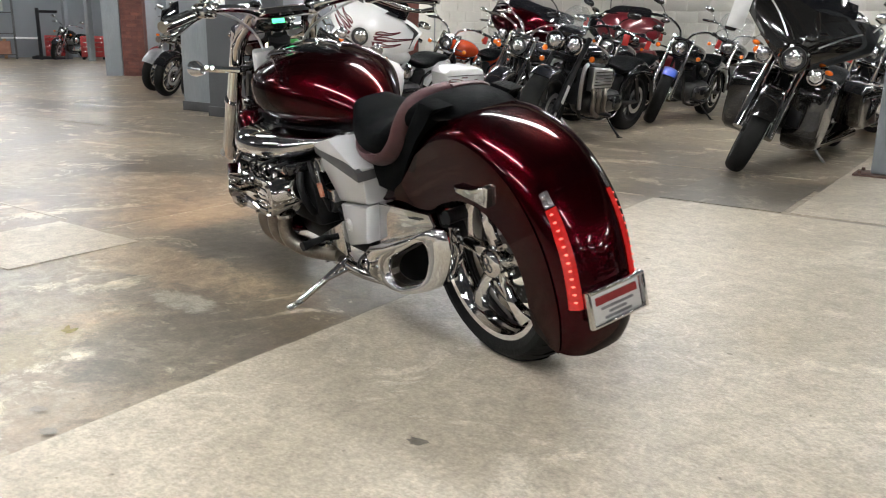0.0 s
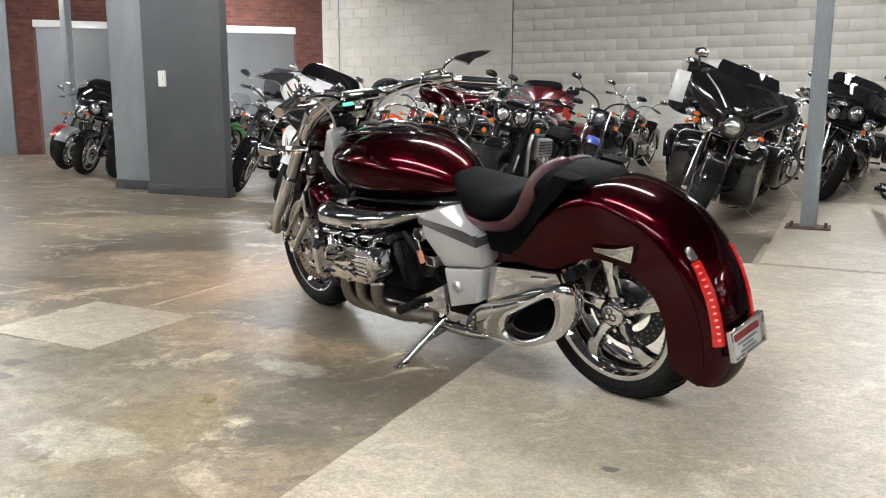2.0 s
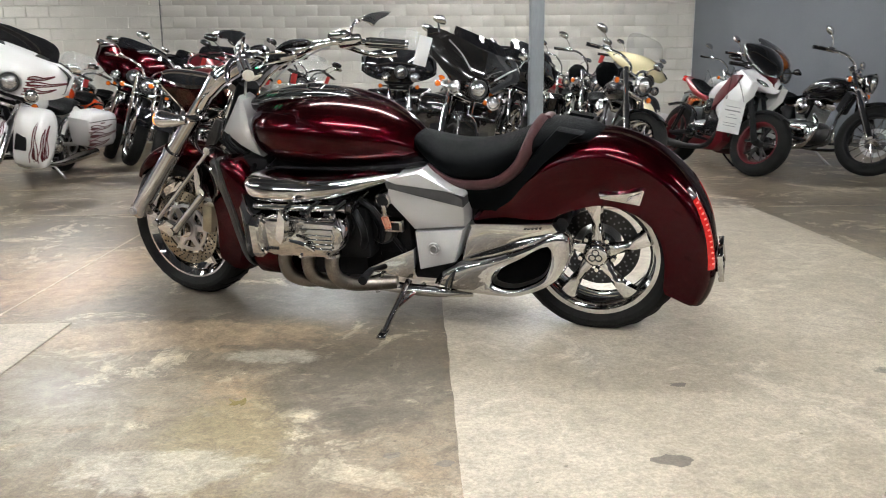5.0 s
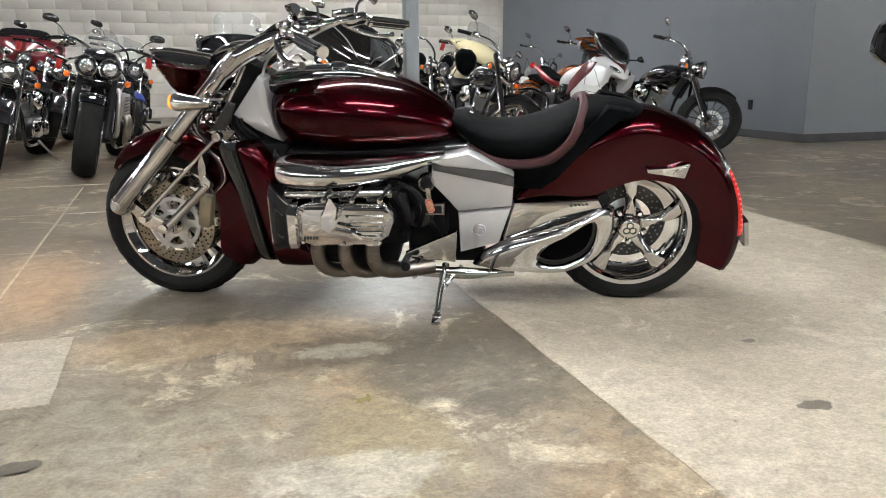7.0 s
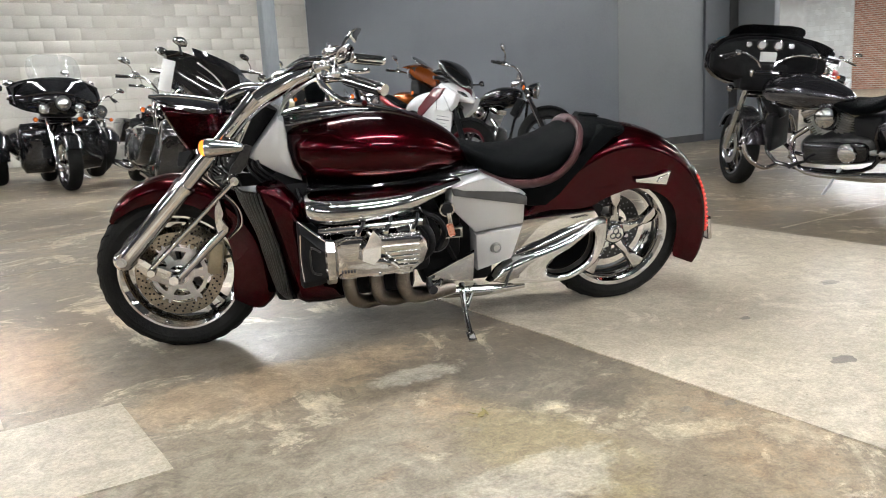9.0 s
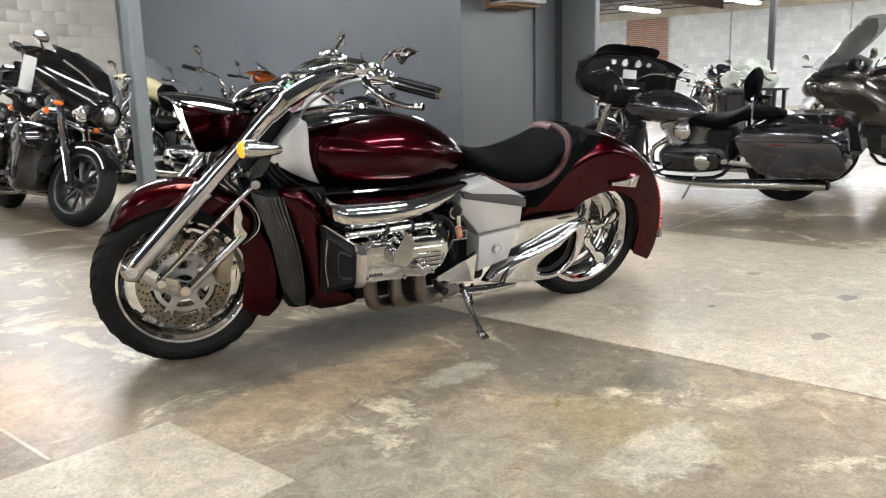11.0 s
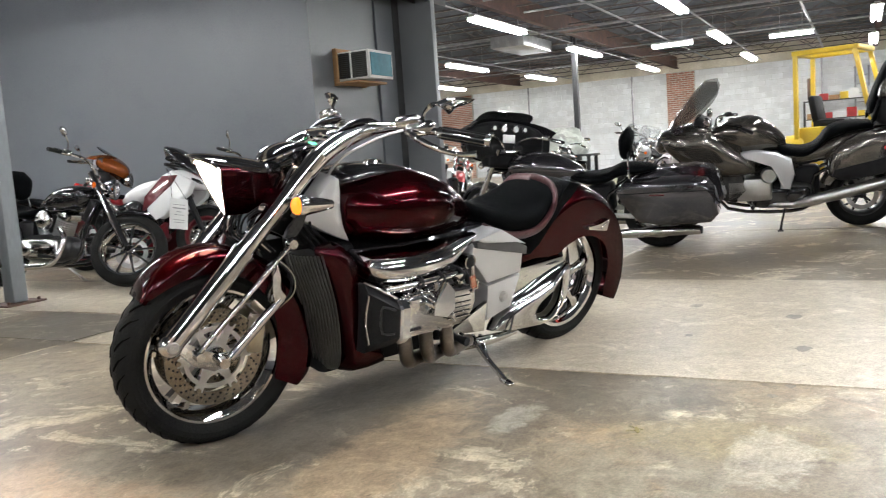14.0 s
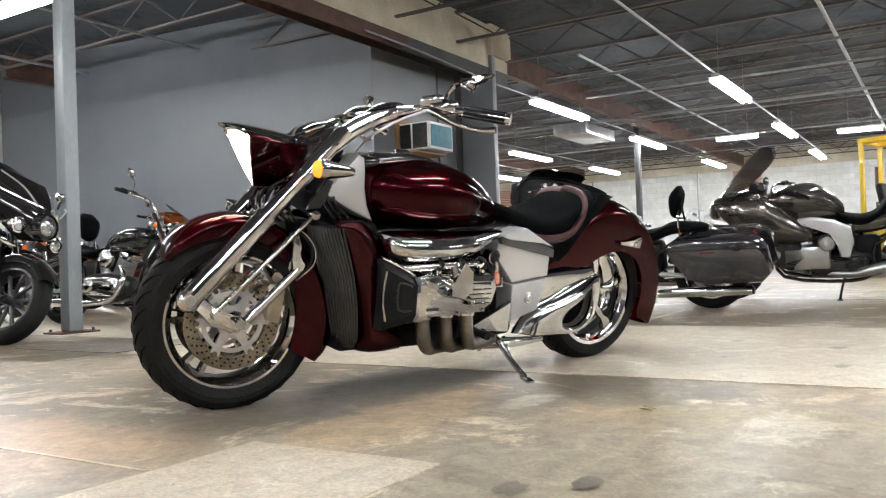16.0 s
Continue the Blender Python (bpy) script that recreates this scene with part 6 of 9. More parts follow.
for c, d in (((-0.430, -0.01, 0.345), (0.018, 0.186, 0.012)), ((-0.438, -0.01, 0.254), (0.018, 0.186, 0.010)), ((-0.434, 0.083, 0.300), (0.018, 0.011, 0.098)), ((-0.434, -0.103, 0.300), (0.018, 0.011, 0.098))):
    bm = fresh()
    box(bm, c, d, (0, 8, 0), 0.003)
    part("plate_frame", bm, "chrome", pl)
bm = fresh()
box(bm, (-0.4325, -0.01, 0.316), (0.006, 0.140, 0.020), (0, 8, 0))
part("plate_bar", bm, "ink_red", pl, "dark red band")
for y, w, z in ((-0.01, 0.11, 0.293), (-0.01, 0.06, 0.280), (-0.01, 0.09, 0.267)):
    bm = fresh()
    box(bm, (-0.4335 - (0.30 - z) * 0.14, y, z), (0.005, w, 0.006), (0, 8, 0))
    part("plate_bar", bm, "conduit", pl)
bm = fresh()
box(bm, (-0.414, -0.01, 0.305), (0.03, 0.12, 0.07), (0, 8, 0), 0.006)
part("plate_bracket", bm, "black_satin", pl)

# stand, pegs, controls, ignition
bm = fresh()
tube(bm, [(0.70, 0.18, 0.20), (0.715, 0.30, 0.14), (0.722, 0.405, 0.092)], (0.015, 0.012, 0.012), 10)
box(bm, (0.722, 0.415, 0.088), (0.035, 0.06, 0.014), (-10, 0, 0), 0.006)
tube(bm, [(0.64, 0.17, 0.19), (0.68, 0.24, 0.165), (0.715, 0.30, 0.14)], 0.008, 8)
part("side_stand", bm, "chrome", cruiser, "chrome side stand, down")
for s in (1, -1):
    bm = fresh()
    panel(bm, [(0.655, 0.352), (0.660, 0.225), (0.845, 0.245), (0.848, 0.262)], 0.195, 0.215, 0.005)
    fpp = part("peg_bracket", turned(bm, Matrix.Diagonal((1, s, 1, 1))), "chrome", cruiser, "polished triangular peg bracket")
    bm = fresh()
    tube(bm, [(0.84, s * 0.21, 0.25), (0.845, s * 0.25, 0.245), (0.84, s * 0.30, 0.243)], (0.012, 0.014, 0.018), 10)
    part("foot_peg", bm, "black_satin", fpp)
    bm = fresh()
    tube(bm, [(0.80, s * 0.22, 0.235), (0.87, s * 0.24, 0.215), (0.93, s * 0.25, 0.225)], 0.008, 8)
    cyl(bm, (0.93, s * 0.24, 0.225), (0.93, s * 0.30, 0.225), 0.010, seg=10)
    tube(bm, [(0.79, s * 0.22, 0.245), (0.82, s * 0.225, 0.19), (0.815, s * 0.225, 0.165)], 0.009, 8)
    part("pedal", bm, "chrome", fpp)
bm = fresh()
lathe(bm, [(0.0, 0.008), (0.020, 0.008), (0.024, 0.012), (0.030, 0.010), (0.032, 0.0), (0.032, -0.03)], (0.765, 0, 0.535), "y", 22)
ig = part("ignition_lock", turned(bm, Matrix.Translation((0, 0.205, 0))), "chrome", cruiser, "chrome ringed ignition lock with a key")
bm = fresh()
box(bm, (0.765, 0.213, 0.535), (0.044, 0.006, 0.044), (0, 30, 0), 0.006)
part("lock_face", bm, "black_satin", ig)
bm = fresh()
box(bm, (0.757, 0.224, 0.500), (0.018, 0.004, 0.05), (0, 8, 0), 0.004)
part("key", bm, "chrome", ig)
bm = fresh()
box(bm, (0.752, 0.224, 0.455), (0.026, 0.004, 0.052), (0, 14, 0), 0.006)
part("key_tag", bm, "key_orange", ig, "orange key tag")
bm = fresh()
panel(bm, [(0.79, 0.455), (0.70, 0.455), (0.70, 0.41), (0.79, 0.41)], 0.16, 0.205, 0.006)
part("side_bracket", bm, "chrome", cruiser)
bm = fresh()
panel(bm, [(0.782, 0.448), (0.750, 0.448), (0.750, 0.418), (0.782, 0.418)], 0.19, 0.208, 0.003)
panel(bm, [(0.742, 0.448), (0.71, 0.448), (0.71, 0.418), (0.742, 0.418)], 0.19, 0.208, 0.003)
part("bracket_hole", bm, "black_satin", cruiser)
bm = fresh()
tube(bm, [(0.88, 0.14, 0.52), (0.82, 0.19, 0.48), (0.80, 0.18, 0.40), (0.84, 0.16, 0.34)], 0.012, 8)
tube(bm, [(0.88, 0.12, 0.46), (0.80, 0.17, 0.44), (0.75, 0.16, 0.36), (0.72, 0.14, 0.30)], 0.010, 8)
part("hose", bm, "black_satin", cruiser)

# the headlight's beam on the floor
lamp = bpy.data.lights.new("headlight_beam", "SPOT")
lamp.energy, lamp.color, lamp.spot_size, lamp.spot_blend, lamp.shadow_soft_size = 16, (1.0, 0.68, 0.42), radians(112), 1.0, 0.05
lamp_ob = new("headlight_beam", lamp)
lamp_ob.matrix_basis = look(BIKE @ STEER @ Vector((1.86, 0, 0.88)), BIKE @ STEER @ Vector((2.75, 0.0, 0.0)))

# ---- the other motorcycles: one builder, told apart by style, paint and fittings ----
material("flame_paint", (0.86, 0.85, 0.84), 0.25, 0.0, 0.9, (0.83, 0.82, 0.81))


def licks(place, tongues, thick=0.0035):
    """Flame outlines on a surface: place maps (along, across) from 0 to 1 to a point; tongues: (from across, to across, reach)."""
    bm = fresh()
    for b0, b1, reach in tongues:
        w = b1 - b0
        mid = (b0 + b1) / 2
        line = [(0.0, b0 + 0.02 * w), (0.16 * reach, b0 - 0.02 * w), (0.36 * reach, b0 + 0.26 * w), (0.56 * reach, mid - 0.20 * w), (0.78 * reach, mid - 0.06 * w), (reach, mid + 0.34 * w),
                (0.80 * reach, mid + 0.20 * w), (0.60 * reach, mid + 0.12 * w), (0.42 * reach, b1 - 0.14 * w), (0.24 * reach, b1 + 0.02 * w), (0.10 * reach, b1 - 0.06 * w), (0.05 * reach, b1 - 0.22 * w), (0.12 * reach, b1 - 0.32 * w)]
        tube(bm, [place(min(1.0, a), min(1.05, max(-0.05, b))) for a, b in line], thick, 6, 5)
        # the red drop inside the tongue
        core = [(0.02, 0.50, 0.54), (0.08, 0.36, 0.66), (0.18, 0.28, 0.72), (0.28, 0.34, 0.66), (0.38, 0.45, 0.58), (0.52, 0.46, 0.54), (0.70, 0.52, 0.56)]
        rows = [[bm.verts.new(place(a * reach, b0 + w * (p + (q - p) * k / 2))) for k in range(3)] for a, p, q in core]
        for r0, r1 in zip(rows, rows[1:]):
            for k in range(2):
                bm.faces.new((r0[k], r0[k + 1], r1[k + 1], r1[k]))
    return bm


def crystal(bm, c, r, bow, seg=12):
    """A cut headlight glass facing x: rings of flat facets that alternate in depth."""
    rings = []
    for k, f in enumerate((1.0, 0.78, 0.52, 0.24)):
        ring = []
        for i in range(seg):
            a = 2 * math.pi * (i + 0.5 * (k % 2)) / seg
            dx = bow * (1 - f * f) + (0.11 * r if (i + k) % 2 and k not in (0,) else 0.0)
            ring.append((c[0] + dx, c[1] + r * f * math.cos(a), c[2] + r * f * math.sin(a)))
        rings.append(ring)
    return loft(bm, rings)


def wheel(parent, name, at, r, w, rim, style, mat, turn=None, rim_mat="chrome"):
    hub = part(name, cyl(fresh(), (0, -w * 0.6, 0), (0, w * 0.6, 0), 0.035, seg=14), mat, parent)
    hub.matrix_basis = (turn or Matrix()) @ pose(*at)
    part("tyre", tyre_mesh(r, w, rim, 40), "rubber", hub, "black rubber tyre", 30)
    bm = fresh()
    lathe(bm, [(rim + 0.003, w * 0.45), (rim - 0.012, w * 0.44), (rim - 0.03, w * 0.25), (rim - 0.03, -w * 0.25), (rim - 0.012, -w * 0.44), (rim + 0.003, -w * 0.45), (rim + 0.003, w * 0.45)], seg=36)
    part("rim", bm, rim_mat, hub)
    if style == "wire":
        bm = fresh()
        for k in range(32):
            a = 2 * math.pi * k / 32
            b = a + (0.5 if k % 2 else -0.5)
            y = 0.03 if k % 4 < 2 else -0.03
            cyl(bm, (0.03 * math.cos(a), y, 0.03 * math.sin(a)), ((rim - 0.02) * math.cos(b), 0, (rim - 0.02) * math.sin(b)), 0.0025, seg=4, cap=False)
        tagged(part("wire_spokes", bm, "chrome", hub), kind="stuff")
    else:
        n = int(style)
        for k in range(n):
            bm = fresh()
            a = 2 * math.pi * (k + 0.25) / n
            c, q = Vector((math.cos(a), 0, math.sin(a))), Vector((-math.sin(a), 0, math.cos(a)))
            for fork in ((-1, 1) if n < 7 else (0,)):
                o = q * 0.03 * fork
                loft(bm, [[c * rr + o * t + q * u + Vector((0, y, 0)) for u, y in ((wd, -0.012), (wd, 0.012), (-wd, 0.012), (-wd, -0.012))] for rr, wd, t in ((0.03, 0.012, 0), (rim * 0.55, 0.008, 0.5), (rim - 0.02, 0.010, 1.6))])
            part("spoke", bm, mat, hub)
    part("brake_disc", disc_mesh(0.098, 0.138, w * 0.5 + 0.012, t=0.005), "satin_metal", hub)
    return hub


def motorcycle(front, heading, label, wb=1.62, rf=0.315, rr=0.31, wf=0.13, wr=0.17, rake=30, lean=8, steer=25, paint="black_gloss", paint2=None, metal="chrome", fork="chrome", spokes="9",
               rim="chrome", fairing="", screen="", bags=False, topbox=False, backrest=False, lamp="single", guard=False, lowers=False, zbar=1.06, fenders="full", tags=0, sign=False,
               trike=False, lift=0.05, wide=1.0, tank=1.12, rise=0.12, exhaust="chrome", mirrors=True, naked=False, card=False, trim=0.0, forkr=0.029, group="parked motorcycles", name="motorcycle", signals=True):
    paint2 = paint2 or paint
    d = Vector((math.cos(radians(heading)), math.sin(radians(heading))))
    rear = Vector(front) - d * wb
    ob = thing(name, pose(rear.x, rear.y, 0, 0, 0, heading) @ pose(0, 0, 0, -lean, 0, 0), label, "motorcycle", group)
    tr = math.tan(radians(rake))
    zt = 0.93
    xt = wb - tr * (zt - rf) - 0.03
    axis = Vector((-math.sin(radians(rake)), 0, math.cos(radians(rake))))
    S = Matrix.Translation((xt, 0, zt)) @ Matrix.Rotation(radians(steer), 4, axis) @ Matrix.Translation((-xt, 0, -zt))

    def P(nm, bm, mat, par=None, lab="", front_end=False, sharp=45):
        if front_end:
            turned(bm, S)
        return part(nm, bm, mat, par or ob, lab, sharp)

    wheel(ob, "front_wheel", (wb, 0, rf), rf, wf, rf - 0.085 if rf > 0.3 else rf - 0.1, spokes, "dark_metal" if metal == "black" or fairing == "shark" else "chrome", S, rim)
    wheel(ob, "rear_wheel", (0, 0, rr), rr, wr, rr - 0.105, spokes, "dark_metal" if metal == "black" else "chrome", None, rim)
    ml = "chrome" if metal == "chrome" else "black_gloss"

    # front end
    for s in (1, -1):
        bm = fresh()
        y = s * (wf / 2 + 0.045)
        lo = Vector((wb + 0.005, y, rf - 0.01))
        up = Vector((xt - 0.02, y, zt + 0.03))
        mid = lo.lerp(up, 0.5)
        cyl(bm, lo, mid, forkr, seg=14)
        cyl(bm, mid - (up - lo) * 0.02, up, forkr * 0.76, seg=14)
        P("fork_leg", bm, fork, front_end=True)
        if signals and not fairing == "sport":
            bm = fresh()
            ball(bm, (xt + 0.06, s * 0.24, 0.80), 0.029, 12, (0.8, 1, 1))
            cyl(bm, (xt + 0.04, s * 0.10, 0.80), (xt + 0.06, s * 0.22, 0.80), 0.009, seg=8)
            sg = P("turn_signal", bm, ml, front_end=True)
            bm = fresh()
            ball(bm, (xt + 0.072, s * 0.24, 0.80), 0.026, 12, (0.7, 1, 1))
            P("lens", bm, "lens_orange", sg, "orange lens", True)
    bm = fresh()
    box(bm, (xt, 0, zt), (0.06, 0.26, 0.035), (0, rake, 0), 0.01)
    box(bm, (xt + 0.10, 0, zt - 0.17), (0.06, 0.26, 0.04), (0, rake, 0), 0.01)
    P("triple_clamp", bm, ml, front_end=True)
    bm = fresh()
    hw = wf / 2 + 0.022
    if fenders == "full":
        arch(bm, (wb, rf), [(28, rf + 0.03, rf - 0.02, hw), (60, rf + 0.035, rf - 0.035, hw), (100, rf + 0.036, rf - 0.05, hw), (140, rf + 0.035, rf - 0.04, hw), (172, rf + 0.035, rf - 0.02, hw)], sub=4, n=6)
    else:
        arch(bm, (wb, rf), [(55, rf + 0.018, rf - 0.01, hw * 0.85), (90, rf + 0.022, rf - 0.02, hw * 0.9), (128, rf + 0.02, rf - 0.01, hw * 0.85)], sub=4, n=6)
    ff = P("front_fender", bm, paint2, front_end=True, sharp=60)
    if paint == "flame_paint":
        def on_fender(a, b):
            y = hw * 0.94 * (2 * min(1.0, max(0.0, b)) - 1)
            r = rf + 0.039 - 0.037 * (1 - math.sin(math.acos(min(1.0, (abs(y) / hw) ** (1 / 0.75)))))
            g = radians(42 + 70 * a)
            return (wb + r * math.cos(g), y, rf + r * math.sin(g))
        P("flame", licks(on_fender, ((0.02, 0.26, 0.8), (0.27, 0.50, 1.0), (0.51, 0.74, 1.0), (0.75, 0.98, 0.8)), 0.0045), "flame_red", ff, "dark red flame outlines", True)

    # handlebar
    low = fairing == "sport"
    zb = zt + 0.02 if low else zbar
    xb = xt - (0.05 if low else 0.26)
    half = 0.33 if low else 0.41
    for s in (1, -1):
        bm = fresh()
        tube(bm, [(xt - 0.01, s * 0.04, zt + 0.02), (xt - 0.02, s * 0.09, (zt + zb) / 2 + 0.03), (xt - 0.07, s * 0.22, zb + 0.015), (xb + 0.06, s * (half - 0.08), zb), (xb, s * half, zb - 0.02)], 0.0125, 8, 4)
        hb = P("handlebar", bm, ml if not low else "black_satin", front_end=True)
        bm = fresh()
        cyl(bm, (xb + 0.055, s * (half - 0.07), zb), (xb - 0.01, s * (half + 0.035), zb - 0.025), 0.018, seg=10)
        P("grip", bm, "black_satin", hb, "", True)
        bm = fresh()
        tube(bm, [(xb + 0.10, s * (half - 0.10), zb + 0.005), (xb + 0.09, s * (half - 0.04), zb), (xb + 0.045, s * (half + 0.05), zb - 0.02)], 0.007, 6, 3)
        box(bm, (xb + 0.09, s * (half - 0.11), zb + 0.015), (0.07, 0.04, 0.045), (0, 0, -s * 30), 0.01)
        P("lever", bm, ml, hb, "", True)
        if mirrors:
            bm = fresh()
            tube(bm, [(xb + 0.09, s * (half - 0.11), zb + 0.03), (xb + 0.10, s * (half - 0.06), zb + 0.09), (xb + 0.09, s * (half + 0.01), zb + 0.13)], 0.005, 6, 3)
            blob(bm, [(s * (half - 0.045), xb + 0.085, zb + 0.14, 0.004, 0.01, 0.01, 2.2), (s * (half - 0.02), xb + 0.085, zb + 0.145, 0.016, 0.030, 0.030, 2.3), (s * (half + 0.04), xb + 0.08, zb + 0.148, 0.016, 0.034, 0.032, 2.4), (s * (half + 0.085), xb + 0.075, zb + 0.146, 0.005, 0.018, 0.016, 2.2)], 12, 2, "y")
            P("mirror", bm, "black_gloss" if ml != "chrome" else "chrome", hb, "rear-view mirror on a thin stem", True)
    for k in range(tags):
        bm = fresh()
        s = 1 if k == 0 else -1
        box(bm, (xb + 0.03, s * (half - 0.02), zb - 0.075), (0.003, 0.055, 0.10), (0, 4, s * 20), 0.001, 1)
        P("price_tag", bm, "red_tag", None, "red paper tag on the handlebar", True)
    if sign:
        bm = fresh()
        box(bm, (xb + 0.22, -0.27, 0.50), (0.004, 0.20, 0.30), (0, 0, -25), 0.001, 1)
        sg = P("price_sign", bm, "white_plastic", None, "white printed price sheet", False)
        bm = fresh()
        for i, (w, z) in enumerate(((0.13, 0.59), (0.14, 0.555), (0.06, 0.52), (0.10, 0.49), (0.12, 0.44), (0.11, 0.415))):
            box(bm, (xb + 0.2225, -0.2705, z), (0.004, w, 0.012 if i == 1 else 0.006), (0, 0, -25))
        P("print", bm, "conduit", sg)
        for s in (-0.08, 0.08):
            bm = fresh()
            tube(bm, [(xb + 0.22 + s * 0.42, -0.27 + s * 0.9, 0.65), (xb + 0.16, -0.27 + s * 0.7, 0.80), (xb + 0.08, -0.28, 0.96)], 0.003, 5, 2)
            P("strap", bm, "black_satin", sg)

    # headlight and fairing
    if lamp == "double":
        for s in (1, -1):
            bm = fresh()
            lathe(bm, [(0.02, -0.10), (0.06, -0.07), (0.086, 0.0), (0.090, 0.02), (0.082, 0.026)], (xt + 0.19, s * 0.094, 0.90), "x", 24)
            h = P("headlight", bm, "chrome", front_end=True)
            bm = fresh()
            lathe(bm, [(0.064, 0.020), (0.070, 0.027), (0.083, 0.024)], (xt + 0.19, s * 0.094, 0.90), "x", 24)
            P("lamp_ring", bm, "black_gloss", h, "", True)
            P("lens", crystal(fresh(), (xt + 0.20, s * 0.094, 0.90), 0.068, 0.02), "lens_clear", h, "cut headlight glass", True, 8)
    elif lamp == "single":
        fx = {"batwing": 0.335, "shark": 0.45}.get(fairing, 0.17)
        fz = {"batwing": 0.90 + lift, "shark": 0.88}.get(fairing, 0.86)
        fe = True
        bm = fresh()
        lathe(bm, [(0.02, -0.12), (0.065, -0.08), (0.088, -0.02), (0.092, 0.015)], (xt + fx, 0, fz), "x", 24)
        h = P("headlight", bm, ml, front_end=fe)
        bm = fresh()
        lathe(bm, [(0.062, 0.012), (0.070, 0.022), (0.080, 0.020), (0.083, 0.008)], (xt + fx, 0, fz), "x", 24)
        P("lamp_ring", bm, "dark_metal", h, "dark inner ring", fe)
        P("lens", crystal(fresh(), (xt + fx + 0.008, 0, fz), 0.068, 0.018), "lens_clear", h, "cut headlight glass", fe, 8)
        if guard or bags:
            for s in (1, -1):
                bm = fresh()
                lathe(bm, [(0.01, -0.08), (0.045, -0.04), (0.058, 0.0), (0.058, 0.015), (0.048, 0.018)], (xt + fx - 0.06, s * 0.19, fz - 0.06), "x", 18)
                pl = P("passing_lamp", bm, ml, h, "", fe)
                P("lens", crystal(fresh(), (xt + fx - 0.05, s * 0.19, fz - 0.06), 0.049, 0.012, 10), "lens_clear", pl, "", fe, 8)
    if naked:
        bm = fresh()
        rings = []
        for x, z, w in spline([(xt + 0.16, 0.98, 0.13), (xt + 0.13, 1.05, 0.15), (xt + 0.07, 1.16, 0.12), (xt + 0.03, 1.22, 0.06)], 3):
            rings.append([(x - 1.2 * y * y, y, z) for y in np.linspace(-w, w, 9)] + [(x - 0.008 - 1.2 * y * y, y, z - 0.003) for y in np.linspace(w, -w, 9)])
        loft(bm, rings)
        P("fly_screen", bm, "clear_screen", None, "small clear fly screen", True)
        bm = fresh()
        blob(bm, [(xt + 0.20, 0, 0.985, 0.06, 0.01, 0.02, 2.2), (xt + 0.14, 0, 1.0, 0.13, 0.03, 0.05, 2.3), (xt + 0.04, 0, 1.02, 0.12, 0.03, 0.06, 2.3), (xt - 0.02, 0, 1.02, 0.06, 0.01, 0.03, 2.2)], 18, 3)
        P("instrument_cowl", bm, "black_gloss", None, "black cowl over the lamps", True)
        bm = fresh()
        box(bm, (xt - 0.01, 0, 0.52), (0.05, 0.30, 0.34), (0, -8, 0), 0.01)
        rad = P("radiator", bm, "black_satin", None, "black radiator")
        for s in (1, -1):
            bm = fresh()
            tube(bm, [(xt - 0.05, s * 0.15, 0.72), (xt + 0.04, s * 0.18, 0.68), (xt + 0.05, s * 0.18, 0.52), (xt + 0.01, s * 0.17, 0.36), (xt - 0.05, s * 0.14, 0.32)], 0.020, 10, 4)
            P("radiator_guard", bm, "satin_metal", rad, "satin silver radiator frame")
            bm = fresh()
            panel(bm, [(xt - 0.12, 0.70), (xt - 0.46, 0.68), (xt - 0.50, 0.52), (xt - 0.40, 0.46), (xt - 0.14, 0.48)], 0.13, 0.20, 0.015)
            blk = P("cylinder_block", turned(bm, Matrix.Diagonal((1, s, 1, 1))), "satin_metal", None, "silver finned cylinder block")
            for z in np.linspace(0.51, 0.66, 6):
                bm = fresh()
                box(bm, (xt - 0.30, s * 0.206, z), (0.30, 0.012, 0.008), (0, 0, 0), 0.002, 1)
                P("fin", bm, "dark_metal", blk)
            for k in range(3):
                bm = fresh()
                x = xt - 0.16 - 0.10 * k
                tube(bm, [(x, s * 0.19, 0.50), (x + 0.02, s * 0.225, 0.44), (x - 0.02, s * 0.21, 0.30), (x - 0.16, s * 0.19, 0.24)], 0.022, 10, 4)
                P("exhaust_header", bm, "header_steel", blk, "dull steel exhaust header")
        bm = fresh()
        box(bm, (wb - 0.06, wf / 2 + 0.085, rf + 0.14), (0.055, 0.004, 0.17), (0, -24, 0), 0.001, 1)
        P("price_card", bm, "white_plastic", None, "white card tied to the fork", True)
    if card:
        bm = fresh()
        box(bm, (xt + 0.08, -0.475, 1.00), (0.004, 0.12, 0.25), (8, 0, 8), 0.001, 1)
        P("price_card", bm, "white_plastic", None, "white price card hung on the mirror", True)

    def shell(front_x, low, high, half, deep, nu=25, nv=9):
        """A curved front shell: x of its face, lower and upper edge as functions of u from -1 to 1, closed at the back."""
        b = fresh()
        rs = []
        for u in np.linspace(-1, 1, nu):
            z0, z1 = low(abs(u)), high(abs(u))
            fr_pts = []
            for v in np.linspace(0, 1, nv):
                bulge = 0.075 * math.sin(math.pi * min(1, v * 0.92 + 0.04)) * (1 - 0.5 * abs(u))
                fr_pts.append((front_x(abs(u)) + bulge - 0.10 * v * v, half * u, z0 + (z1 - z0) * v))
            back = [(p[0] - deep * (0.35 + 0.65 * (1 - abs(u))) - 0.01, p[1] * 0.97, p[2] + 0.01 * (0.5 - k / nv)) for k, p in enumerate(fr_pts)]
            rs.append(fr_pts + back[::-1])
        return loft(b, rs)

    if fairing == "batwing":
        fx_ = lambda u: xt + 0.27 - 0.25 * u ** 1.9
        lo_ = lambda u: 0.80 + trim + lift - 0.4 * (wide - 1) + 0.01 * u + 0.11 * u ** 3.5
